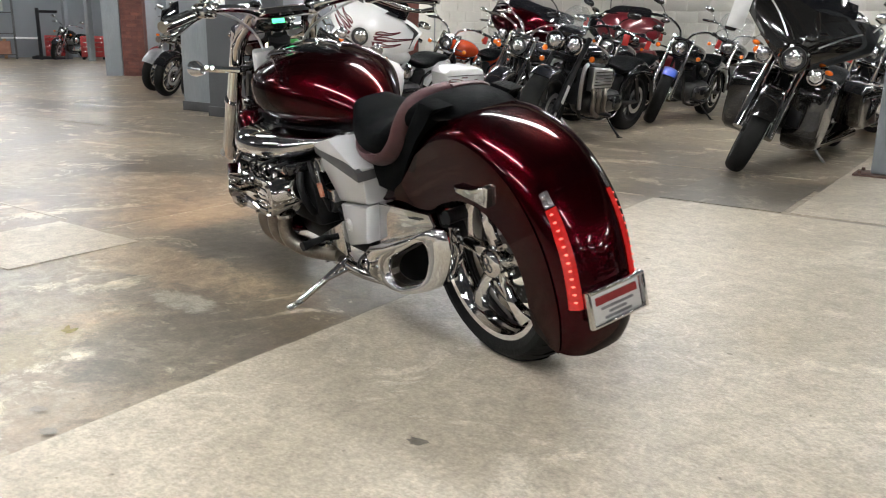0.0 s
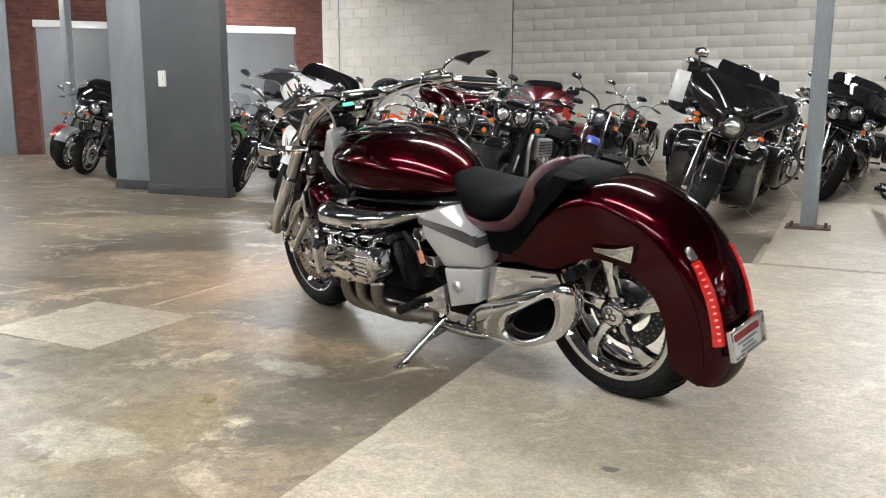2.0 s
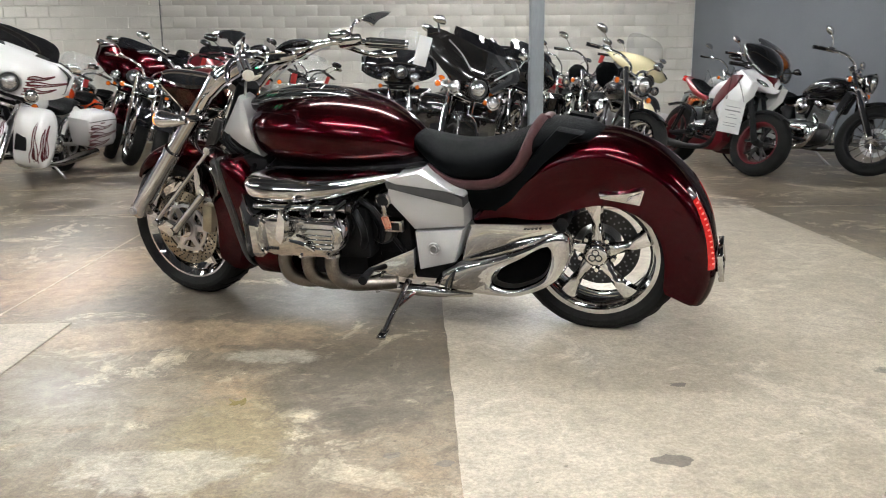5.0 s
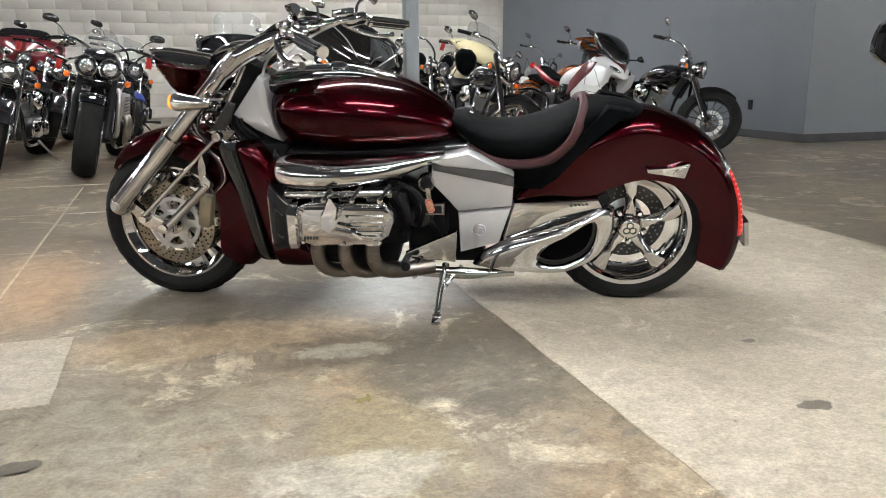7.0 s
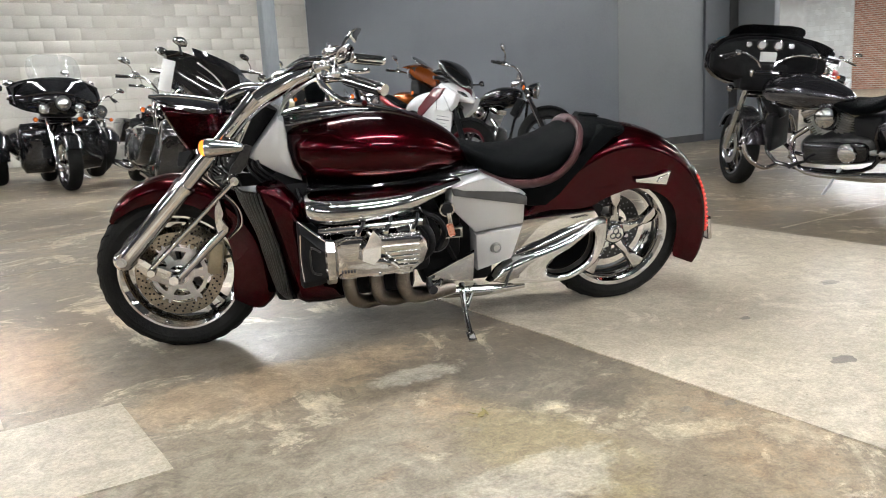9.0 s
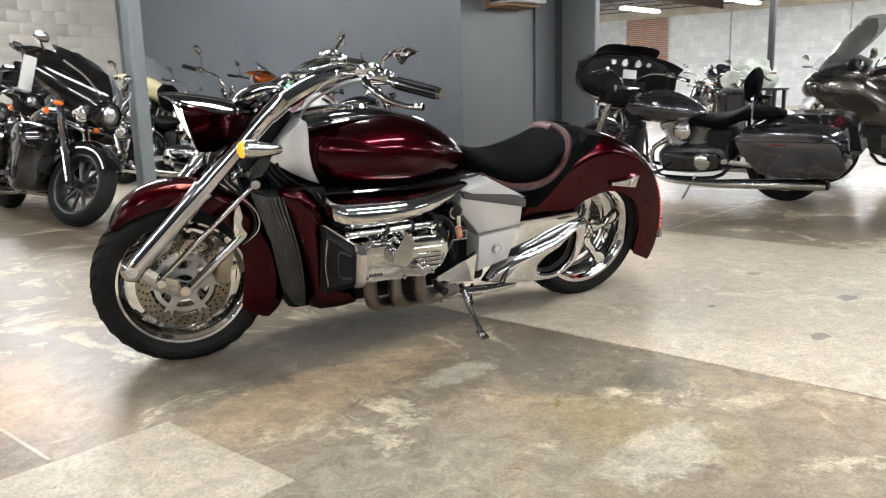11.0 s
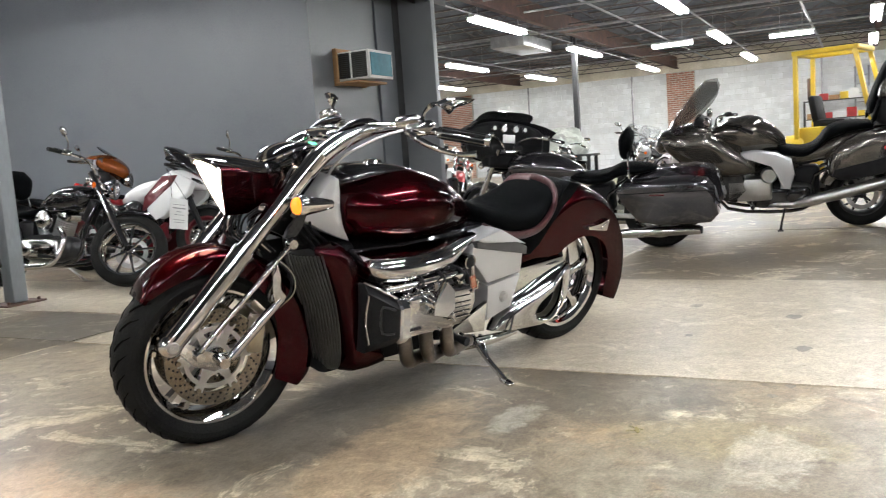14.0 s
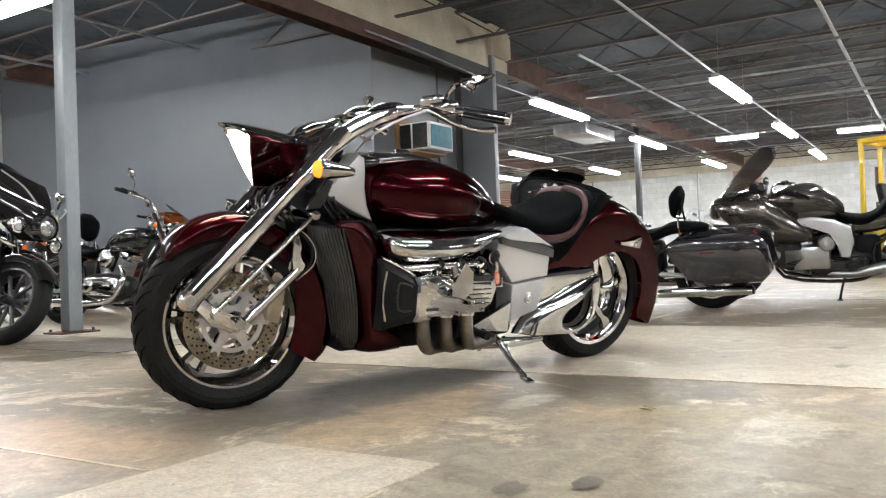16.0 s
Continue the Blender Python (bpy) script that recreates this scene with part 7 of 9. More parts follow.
        hi_ = lambda u: 1.19 + lift - 0.06 * u ** 2 - 0.045 * u ** 6
        bm = shell(fx_, lo_, hi_, 0.46 * wide, 0.10)
        fr = P("fairing", bm, paint, None, "bat-wing handlebar fairing", True, 60)
        if paint == "flame_paint":
            for s in (1, -1):
                def on_shell(a, b):
                    u, v = 0.24 + 0.70 * a, 0.06 + 0.14 * a + (0.42 + 0.22 * a) * b
                    bulge = 0.075 * math.sin(math.pi * min(1, v * 0.92 + 0.04)) * (1 - 0.5 * u)
                    return (fx_(u) + bulge - 0.10 * v * v + 0.003, s * 0.46 * wide * u * 1.004, lo_(u) + (hi_(u) - lo_(u)) * v)
                P("flame", licks(on_shell, ((0.02, 0.34, 0.75), (0.36, 0.68, 1.0), (0.70, 0.98, 0.62)), 0.0055), "flame_red", fr, "dark red flame outlines", True)
        bm = fresh()
        rings = []
        for x, z, w in spline([(xt + 0.20, 1.16 + lift, 0.30), (xt + 0.12, 1.16 + lift + 0.5 * rise, 0.29), (xt + 0.05, 1.16 + lift + 0.86 * rise, 0.24), (xt + 0.01, 1.16 + lift + rise, 0.14)] if screen != "clear" else [(xt + 0.19, 1.16 + lift, 0.28), (xt + 0.13, 1.28 + lift, 0.29), (xt + 0.07, 1.40 + lift, 0.26), (xt + 0.04, 1.45 + lift, 0.15)], 3):
            rings.append([(x - 1.1 * y * y, y, z) for y in np.linspace(-w, w, 11)] + [(x - 0.012 - 1.1 * y * y, y, z - 0.004) for y in np.linspace(w, -w, 11)])
        loft(bm, rings)
        P("windscreen", bm, "smoked_screen" if screen != "clear" else "clear_screen", fr, "low tinted windscreen", True)
        bm = fresh()
        us = np.linspace(-0.96, 0.96, 17)
        line = [(u, hi_(abs(u)) - 0.02) for u in us] + [(u, lo_(abs(u)) + 0.02) for u in us[::-1]]
        zc = 1.0 + lift
        loft(bm, [[(fx_(abs(u)) - 0.07 if k == 1.0 else xt + 0.11 - back, 0.46 * wide * u * k, zc + (z - zc) * k) for u, z in line] for k, back in ((1.0, 0), (0.97, 0.02), (0.90, 0.10), (0.80, 0.125))])
        dash = P("dash_panel", bm, "black_satin", fr, "black inner dash panel", True)
        bm = fresh()
        box(bm, (xt + 0.07, 0, 0.86 + lift), (0.17, 0.40, 0.24), (0, -8, 0), 0.05)
        P("fairing_skirt", bm, "black_satin", fr, "black skirt under the dash", True)
        for y, r in ((-0.17, 0.024), (-0.065, 0.036), (0.065, 0.036), (0.17, 0.024)):
            bm = fresh()
            lathe(bm, [(0.0, -0.006), (r * 0.84, -0.006), (r, -0.012), (r, 0.02)], (xt - 0.022, y, 1.095 + lift), "x", 18)
            P("gauge", bm, "white_plastic", dash, "round pale gauge", True)
            bm = fresh()
            lathe(bm, [(r * 0.80, -0.008), (r * 0.80, -0.016), (r * 1.12, -0.014), (r * 1.12, 0.0)], (xt - 0.022, y, 1.095 + lift), "x", 18)
            P("gauge_ring", bm, "chrome", dash, "", True)
        bm = fresh()
        box(bm, (xt - 0.020, 0.0, 1.005 + lift), (0.014, 0.13, 0.075), (0, 0, 0), 0.004)
        P("screen", bm, "white_plastic", dash, "small square display", True)
        for s in (1, -1):
            bm = fresh()
            lathe(bm, [(0.0, -0.004), (0.05, -0.006), (0.062, -0.014), (0.066, 0.02)], (xt + 0.005, s * 0.285, 1.015 + lift), "x", 20)
            P("speaker", bm, "conduit", dash, "round speaker grille", True)
    elif fairing == "shark":
        bm = shell(lambda u: xt + 0.40 - 0.40 * u ** 1.15, lambda u: 0.77 + 0.28 * u ** 1.1, lambda u: 1.20 + 0.06 * u - 0.06 * u ** 8, 0.47, 0.16)
        fr = P("fairing", bm, paint, None, "pointed glossy dark touring fairing", True, 35)
        bm = fresh()
        rings = []
        for x, z, w in spline([(xt + 0.22, 1.18, 0.24), (xt + 0.12, 1.25, 0.26), (xt + 0.0, 1.32, 0.24)], 3):
            rings.append([(x - 1.3 * y * y, y, z) for y in np.linspace(-w, w, 11)] + [(x - 0.012 - 1.3 * y * y, y, z - 0.004) for y in np.linspace(w, -w, 11)])
        loft(bm, rings)
        P("windscreen", bm, "smoked_screen", fr, "smoked windscreen", True)
        for s in (1, -1):
            bm = fresh()
            tube(bm, [(xt + 0.43, s * 0.11, 1.00), (xt + 0.35, s * 0.22, 1.10), (xt + 0.22, s * 0.33, 1.17)], 0.006, 6, 4)
            P("fairing_trim", bm, "satin_metal", fr, "", True)
            bm = fresh()
            ball(bm, (xt + 0.22, s * 0.27, 0.86), 0.03, 12, (1.5, 1, 0.6))
            P("turn_signal", bm, "lens_orange", fr, "orange lens", True)
            bm = fresh()
            tube(bm, [(xt + 0.08, s * 0.40, 1.20), (xt + 0.05, s * 0.43, 1.27)], 0.010, 6, 2)
            blob(bm, [(s * 0.37, xt + 0.05, 1.30, 0.01, 0.02, 0.02, 2.2), (s * 0.42, xt + 0.045, 1.305, 0.025, 0.04, 0.04, 2.4), (s * 0.48, xt + 0.03, 1.30, 0.01, 0.02, 0.02, 2.2)], 12, 3, "y")
            P("mirror", bm, "chrome", fr, "", True)
        bm = fresh()
        lathe(bm, [(0.086, 0.024), (0.100, 0.016), (0.108, -0.04)], (xt + 0.455, 0, 0.88), "x", 24)
        P("lamp_bezel", bm, paint, fr, "", True)
    elif fairing == "sport":
        bm = fresh()
        rings = []
        for x, zc, w, up, dn in spline([(xt + 0.31, 0.79, 0.02, 0.015, 0.02), (xt + 0.285, 0.82, 0.09, 0.045, 0.055), (xt + 0.20, 0.87, 0.165, 0.075, 0.10), (xt + 0.07, 0.91, 0.20, 0.08, 0.12), (xt - 0.05, 0.90, 0.19, 0.05, 0.09)], 4):
            rings.append([(x - 0.3 * max(0, abs(w * math.cos(a)) - 0.08), w * math.cos(a), zc + (up if math.sin(a) > 0 else dn) * math.sin(a)) for a in np.linspace(0, 2 * math.pi, 24, endpoint=False)])
        loft(bm, rings)
        fr = P("nose_fairing", bm, paint, None, "pointed white sport nose fairing", False, 60)
        bm = fresh()
        blob(bm, [(xt + 0.24, 0, 0.91, 0.05, 0.04, 0.02, 2.2), (xt + 0.17, 0, 0.99, 0.15, 0.08, 0.06, 2.2), (xt + 0.05, 0, 1.10, 0.195, 0.09, 0.13, 2.2), (xt - 0.08, 0, 1.19, 0.16, 0.045, 0.13, 2.2), (xt - 0.14, 0, 1.215, 0.08, 0.010, 0.06, 2.2)], 20, 3)
        P("windscreen", bm, "black_gloss", fr, "dark windscreen bubble")
        bm = fresh()
        blob(bm, [(xt + 0.302, 0, 0.80, 0.012, 0.04, 0.03, 2.2), (xt + 0.27, 0, 0.87, 0.045, 0.02, 0.04, 2.2), (xt + 0.20, 0, 0.935, 0.10, 0.02, 0.03, 2.2), (xt + 0.10, 0, 0.985, 0.13, 0.01, 0.02, 2.2)], 14, 3)
        P("nose_stripe", bm, "flame_red", fr, "dark red stripe")
        for s in (1, -1):
            bm = fresh()
            blob(bm, [(s * 0.035, xt + 0.292, 0.812, 0.012, 0.010, 0.010, 2), (s * 0.085, xt + 0.268, 0.835, 0.022, 0.026, 0.026, 2.2), (s * 0.135, xt + 0.215, 0.865, 0.022, 0.016, 0.016, 2)], 12, 3, "y")
            P("headlight", bm, "black_gloss", fr, "dark slanted headlight")
            bm = fresh()
            ball(bm, (xt + 0.278, s * 0.085, 0.832), 0.016, 10)
            P("headlight_bowl", bm, "lens_clear", fr)
            bm = fresh()
            tube(bm, [(xt + 0.12, s * 0.20, 1.0), (xt + 0.13, s * 0.30, 1.02)], 0.008, 6, 2)
            blob(bm, [(s * 0.29, xt + 0.13, 1.03, 0.01, 0.02, 0.02, 2.2), (s * 0.34, xt + 0.12, 1.035, 0.02, 0.035, 0.03, 2.2), (s * 0.40, xt + 0.10, 1.03, 0.006, 0.012, 0.012, 2.2)], 12, 3, "y")
            P("mirror", bm, "black_gloss", fr)
            bm = fresh()
            panel(bm, [(xt + 0.26, 0.84), (xt + 0.02, 0.96), (xt - 0.12, 0.88), (xt - 0.28, 0.70), (xt - 0.24, 0.55), (xt - 0.14, 0.46), (xt - 0.04, 0.50), (xt + 0.03, 0.58), (xt + 0.22, 0.72)], 0.12, 0.20, 0.02, 0.02)
            sp = P("side_fairing", turned(bm, Matrix.Diagonal((1, s, 1, 1))), paint, None, "white side fairing with a dark red panel")
            bm = fresh()
            panel(bm, [(xt + 0.10, 0.90), (xt - 0.06, 0.90), (xt - 0.26, 0.70), (xt - 0.28, 0.56), (xt - 0.14, 0.66), (xt + 0.04, 0.80)], 0.18, 0.2225, 0.004)
            P("panel_inset", turned(bm, Matrix.Diagonal((1, s, 1, 1))), "flame_red", sp)
            bm = fresh()
            panel(bm, [(xt - 0.20, 0.60), (xt - 0.32, 0.56), (xt - 0.36, 0.44), (xt - 0.46, 0.32), (xt - 0.22, 0.30), (xt - 0.06, 0.44)], 0.11, 0.19, 0.012)
            P("lower_fairing", turned(bm, Matrix.Diagonal((1, s, 1, 1))), "black_gloss", sp, "black lower fairing")
            bm = fresh()
            panel(bm, [(xt - 0.05, 0.44), (xt - 0.20, 0.33), (xt - 0.46, 0.34), (xt - 0.62, 0.22), (xt - 0.50, 0.17), (xt - 0.14, 0.18), (xt - 0.02, 0.28)], 0.10, 0.185, 0.01)
            P("belly_pan", turned(bm, Matrix.Diagonal((1, s, 1, 1))), "flame_red", sp)
    elif fairing == "tourer":
        for s in (1, -1):
            bm = fresh()
            pod(bm, [(1.78, 0.93), (1.60, 1.03), (1.36, 1.02), (1.16, 0.90), (0.95, 0.72), (0.88, 0.60), (1.05, 0.555), (1.25, 0.565), (1.42, 0.59), (1.60, 0.72)], ((0.06, 0.96), (0.16, 1.0), (0.24, 0.93), (0.285, 0.72), (0.295, 0.3)), (1.32, 0.80), 40, s)
            sp = P("side_fairing", bm, paint, None, "broad touring side fairing", sharp=60)
            bm = fresh()
            panel(bm, [(1.30, 0.70), (1.05, 0.64), (0.98, 0.42), (1.10, 0.30), (1.24, 0.34), (1.36, 0.54)], 0.13, 0.20, 0.02)
            P("lower_cowl", turned(bm, Matrix.Diagonal((1, s, 1, 1))), "dark_metal", sp, "dark lower cowl round the engine")
            bm = fresh()
            panel(bm, [(1.05, 0.79), (0.92, 0.805), (0.74, 0.77), (0.60, 0.70), (0.575, 0.56), (0.62, 0.42), (0.70, 0.43), (0.70, 0.55), (0.76, 0.66), (0.90, 0.72), (1.02, 0.72)], 0.16, 0.255, 0.02)
            P("frame_plate", turned(bm, Matrix.Diagonal((1, s, 1, 1))), "silver_paint", ob, "silver alloy frame plate")
            bm = fresh()
            lathe(bm, [(0.0, 0.03), (0.06, 0.028), (0.075, 0.01), (0.078, -0.03)], (0.80, 0.0, 0.56), "y", 22)
            P("clutch_cover", turned(bm, Matrix.Translation((0, s * 0.22, 0)) @ Matrix.Diagonal((1, s, 1, 1))), "satin_metal", None, "round alloy engine cover")
            bm = fresh()
            tube(bm, [(0.95, s * 0.12, 0.30), (0.62, s * 0.18, 0.26), (0.38, s * 0.24, 0.32), (0.0, s * 0.26, 0.41), (-0.33, s * 0.27, 0.48)], (0.03, 0.035, 0.05, 0.055, 0.052), 14, 4)
            P("silencer", bm, "satin_metal", None, "large dull steel silencer")
            bm = fresh()
            tube(bm, [(1.36, s * 0.22, 1.06), (1.34, s * 0.36, 1.10)], 0.012, 8, 2)
            blob(bm, [(s * 0.34, 1.34, 1.11, 0.01, 0.02, 0.02, 2.2), (s * 0.40, 1.33, 1.12, 0.03, 0.05, 0.05, 2.3), (s * 0.47, 1.31, 1.115, 0.01, 0.02, 0.02, 2.2)], 12, 3, "y")
            P("mirror", bm, paint, sp)
        bm = fresh()
        blob(bm, [(1.84, 0, 0.88, 0.04, 0.03, 0.04, 2.2), (1.78, 0, 0.92, 0.15, 0.08, 0.12, 2.3), (1.62, 0, 0.97, 0.24, 0.09, 0.14, 2.3), (1.42, 0, 1.01, 0.24, 0.07, 0.12, 2.3), (1.30, 0, 1.01, 0.14, 0.04, 0.06, 2.3)], 22, 4)
        fr = P("nose_fairing", bm, paint, sharp=60)
        bm = fresh()
        rings = []
        for x, z, w in spline([(1.76, 0.99, 0.24), (1.62, 1.18, 0.32), (1.46, 1.37, 0.32), (1.35, 1.475, 0.22)], 3):
            rings.append([(x - 2.2 * y * y, y, z) for y in np.linspace(-w, w, 11)] + [(x - 0.012 - 2.2 * y * y, y, z - 0.004) for y in np.linspace(w, -w, 11)])
        loft(bm, rings)
        P("windscreen", bm, "grey_screen", fr, "tall raked windscreen")
        bm = fresh()
        blob(bm, [(0.66, 0, 0.70, 0.12, 0.04, 0.08, 2.6), (0.45, 0, 0.72, 0.15, 0.05, 0.10, 2.8), (0.15, 0, 0.80, 0.16, 0.09, 0.12, 2.8), (-0.20, 0, 0.86, 0.14, 0.08, 0.10, 2.6), (-0.34, 0, 0.88, 0.06, 0.03, 0.04, 2.4)], 20, 4)
        P("tail_fairing", bm, paint, None, "bronze-grey tail panel", sharp=60)
        bm = fresh()
        box(bm, (0.98, 0, 0.42), (0.42, 0.40, 0.22), (0, 0, 0), 0.03)
        P("crankcase", bm, "satin_metal", None, "cast alloy crankcase")
        bm = fresh()
        box(bm, (1.38, 0, 1.08), (0.16, 0.34, 0.10), (0, -25, 0), 0.03)
        P("dash_panel", bm, "black_satin", fr, "black dash panel")
    if screen == "clear" and fairing == "":
        bm = fresh()
        rings = []
        for x, z, w in spline([(xt + 0.13, 0.86, 0.17), (xt + 0.08, 1.05, 0.24), (xt, 1.22, 0.22), (xt - 0.03, 1.29, 0.14)], 3):
            rings.append([(x - 0.9 * y * y, y, z) for y in np.linspace(-w, w, 11)] + [(x - 0.008 - 0.9 * y * y, y, z - 0.003) for y in np.linspace(w, -w, 11)])
        loft(bm, rings)
        P("windscreen", bm, "clear_screen", None, "clear plastic windshield", True)

    # tank, seat, rear fender
    x0, x1 = xt - 0.06, xt - 0.62
    bm = fresh()
    if fairing == "tourer":
        blob(bm, [(1.32, 0, 0.94, 0.12, 0.03, 0.10, 2.4), (1.22, 0, 0.95, 0.19, 0.06, 0.14, 2.5), (1.05, 0, 0.95, 0.22, 0.11, 0.20, 2.5), (0.90, 0, 0.93, 0.20, 0.13, 0.18, 2.5), (0.76, 0, 0.87, 0.13, 0.09, 0.12, 2.4), (0.68, 0, 0.83, 0.06, 0.04, 0.06, 2.2)], 24, 4)
    else:
        blob(bm, [(x0, 0, 0.79, 0.05, 0.03, 0.05, 2.2), (x0 - 0.05, 0, 0.79, 0.12, 0.07, 0.09, 2.3), (x0 - 0.18, 0, 0.785, 0.155, 0.095, 0.12, 2.3), (x0 - 0.34, 0, 0.765, 0.14, 0.085, 0.11, 2.3), (x1 + 0.06, 0, 0.73, 0.08, 0.045, 0.07, 2.2), (x1, 0, 0.71, 0.03, 0.015, 0.03, 2)], 22, 4)
    if tank != 1.0:
        turned(bm, Matrix.Translation((x0 - 0.22, 0, 0.72)) @ Matrix.Diagonal((tank, tank, tank, 1)) @ Matrix.Translation((0.22 - x0, 0, -0.72)))
    tk = P("fuel_tank", bm, paint, None, "teardrop fuel tank", sharp=60)
    bm = fresh()
    blob(bm, [(x0 - 0.08, 0, 0.865, 0.03, 0.012, 0.02, 2.3), (x0 - 0.2, 0, 0.878, 0.045, 0.014, 0.02, 2.3), (x0 - 0.4, 0, 0.83, 0.03, 0.014, 0.02, 2.3)], 12, 3)
    P("tank_console", bm, ml, tk)
    bm = fresh()
    if fairing == "sport":
        blob(bm, [(x1 + 0.12, 0, 0.74, 0.06, 0.02, 0.03, 2.3), (x1 - 0.05, 0, 0.745, 0.13, 0.03, 0.03, 2.4), (x1 - 0.22, 0, 0.80, 0.11, 0.03, 0.03, 2.4), (x1 - 0.38, 0, 0.87, 0.09, 0.03, 0.03, 2.3)], 16, 3)
    elif fairing == "tourer":
        blob(bm, [(0.76, 0, 0.84, 0.06, 0.03, 0.05, 2.2), (0.66, 0, 0.78, 0.14, 0.04, 0.07, 2.4), (0.50, 0, 0.745, 0.18, 0.045, 0.06, 2.5), (0.38, 0, 0.79, 0.16, 0.04, 0.06, 2.5), (0.27, 0, 0.90, 0.15, 0.06, 0.06, 2.5), (0.08, 0, 0.955, 0.15, 0.045, 0.06, 2.5), (-0.09, 0, 0.95, 0.12, 0.03, 0.05, 2.3)], 22, 3)
    else:
        blob(bm, [(x1 + 0.10, 0, 0.72, 0.04, 0.02, 0.03, 2.2), (x1 + 0.02, 0, 0.70, 0.10, 0.02, 0.05, 2.4), (x1 - 0.14, 0, 0.66, 0.17, 0.035, 0.05, 2.5), (x1 - 0.30, 0, 0.675, 0.175, 0.045, 0.05, 2.5), (x1 - 0.42, 0, 0.715, 0.15, 0.05, 0.05, 2.4), (x1 - 0.62, 0, 0.72, 0.11, 0.035, 0.04, 2.3), (x1 - 0.72, 0, 0.715, 0.05, 0.015, 0.02, 2.2)], 20, 3)
    P("seat", bm, "leather", None, "black leather saddle", sharp=60)
    if backrest:
        bm = fresh()
        blob(bm, [(0.80, 0.25, 0.0, 0.02, 0.02, 0.02, 2.4), (0.85, 0.25, 0.0, 0.045, 0.09, 0.09, 2.6), (0.99, 0.23, 0.0, 0.06, 0.12, 0.12, 2.6), (1.07, 0.21, 0.0, 0.02, 0.06, 0.06, 2.4)], 14, 3, "z")
        P("backrest", bm, "leather", None, "padded black backrest")
        bm = fresh()
        tube(bm, [(0.20, 0.14, 0.56), (0.21, 0.13, 0.72), (0.215, 0.05, 0.92), (0.215, -0.05, 0.92), (0.21, -0.13, 0.72), (0.20, -0.14, 0.56)], 0.009, 6, 3)
        P("sissy_bar", bm, ml)
    bm = fresh()
    hw = wr / 2 + 0.025
    if fairing == "sport":
        blob(bm, [(x1 - 0.02, 0, 0.70, 0.09, 0.03, 0.06, 2.4), (x1 - 0.25, 0, 0.77, 0.12, 0.05, 0.07, 2.4), (x1 - 0.42, 0, 0.84, 0.10, 0.05, 0.05, 2.3), (x1 - 0.60, 0, 0.90, 0.04, 0.03, 0.02, 2.2)], 18, 3)
        P("tail_fairing", bm, "red_paint", None, "red and white tail fairing", sharp=60)
    else:
        arch(bm, (0, rr), [(20, rr + 0.06, rr - 0.02, hw), (60, rr + 0.075, rr - 0.05, hw), (100, rr + 0.075, rr - 0.06, hw), (140, rr + 0.07, rr - 0.06, hw), (168, rr + 0.07, rr - 0.05, hw * 0.95), (185, rr + 0.07, rr - 0.02, hw * 0.9)], sub=4, n=6)
        P("rear_fender", bm, paint, sharp=60)
    bm = fresh()
    tx = -0.33 if fairing != "sport" else x1 - 0.6
    box(bm, (tx, 0, 0.58 if fairing != "sport" else 0.90), (0.05, 0.12, 0.06), (0, 20, 0), 0.016)
    P("tail_light", bm, "lens_red")
    bm = fresh()
    box(bm, (-0.37, 0, 0.45), (0.008, 0.19, 0.11), (0, 12, 0), 0.004)
    P("number_plate", bm, "white_plastic")

    # engine and frame
    xe = (xt - 0.30 + 0.45) / 2
    bm = fresh()
    blob(bm, [(xe + 0.30, 0, 0.34, 0.07, 0.06, 0.06, 2.6), (xe + 0.22, 0, 0.34, 0.13, 0.11, 0.12, 2.8), (xe, 0, 0.35, 0.15, 0.13, 0.14, 2.8), (xe - 0.24, 0, 0.36, 0.14, 0.11, 0.12, 2.8), (xe - 0.32, 0, 0.36, 0.08, 0.06, 0.07, 2.6)], 18, 3)
    eng = P("engine", bm, "dark_metal", None, "engine case and gearbox")
    bm = fresh()
    box(bm, (xe - 0.02, 0, 0.575), (0.40, 0.12, 0.20), bevel=0.03)
    P("inner_frame", bm, "black_satin", eng, "black inner frame")
    bm = fresh()
    box(bm, (xe - 0.25, 0, 0.47), (0.22, 0.20, 0.26), bevel=0.03)
    P("battery_box", bm, "black_satin", eng, "black battery box")
    bm = fresh()
    box(bm, (xt - 0.05, 0, 0.66), (0.10, 0.09, 0.22), (0, rake, 0), 0.02)
    P("steering_neck", bm, "black_satin", eng, "black steering neck")
    if bags and not fairing == "tourer":
        bm = fresh()
        box(bm, (xt - 0.055, 0, 0.47), (0.07, 0.24, 0.30), (0, -10, 0), 0.02)
        P("oil_cooler", bm, "black_satin", eng, "black oil cooler before the engine")
    for k, (a, xo) in enumerate(((24, 0.09), (-24, -0.05))):
        bm = fresh()
        q = Matrix.Translation((xe + 0.02 + xo, 0, 0.44)) @ Matrix.Rotation(radians(a), 4, "Y")
        prof = []
        for i in range(9):
            prof += [(0.062, 0.012 + i * 0.019), (0.088, 0.014 + i * 0.019), (0.088, 0.020 + i * 0.019), (0.062, 0.022 + i * 0.019)]
        lathe(bm, prof, (0, 0, 0), "z", 16)
        P("cylinder", turned(bm, q), "satin_metal" if ml == "chrome" else "dark_metal", eng, "finned cylinder")
        bm = fresh()
        box(bm, (0, 0, 0.215), (0.15, 0.17, 0.07), (0, 0, 0), 0.02)
        P("rocker_cover", turned(bm, q), ml, eng)
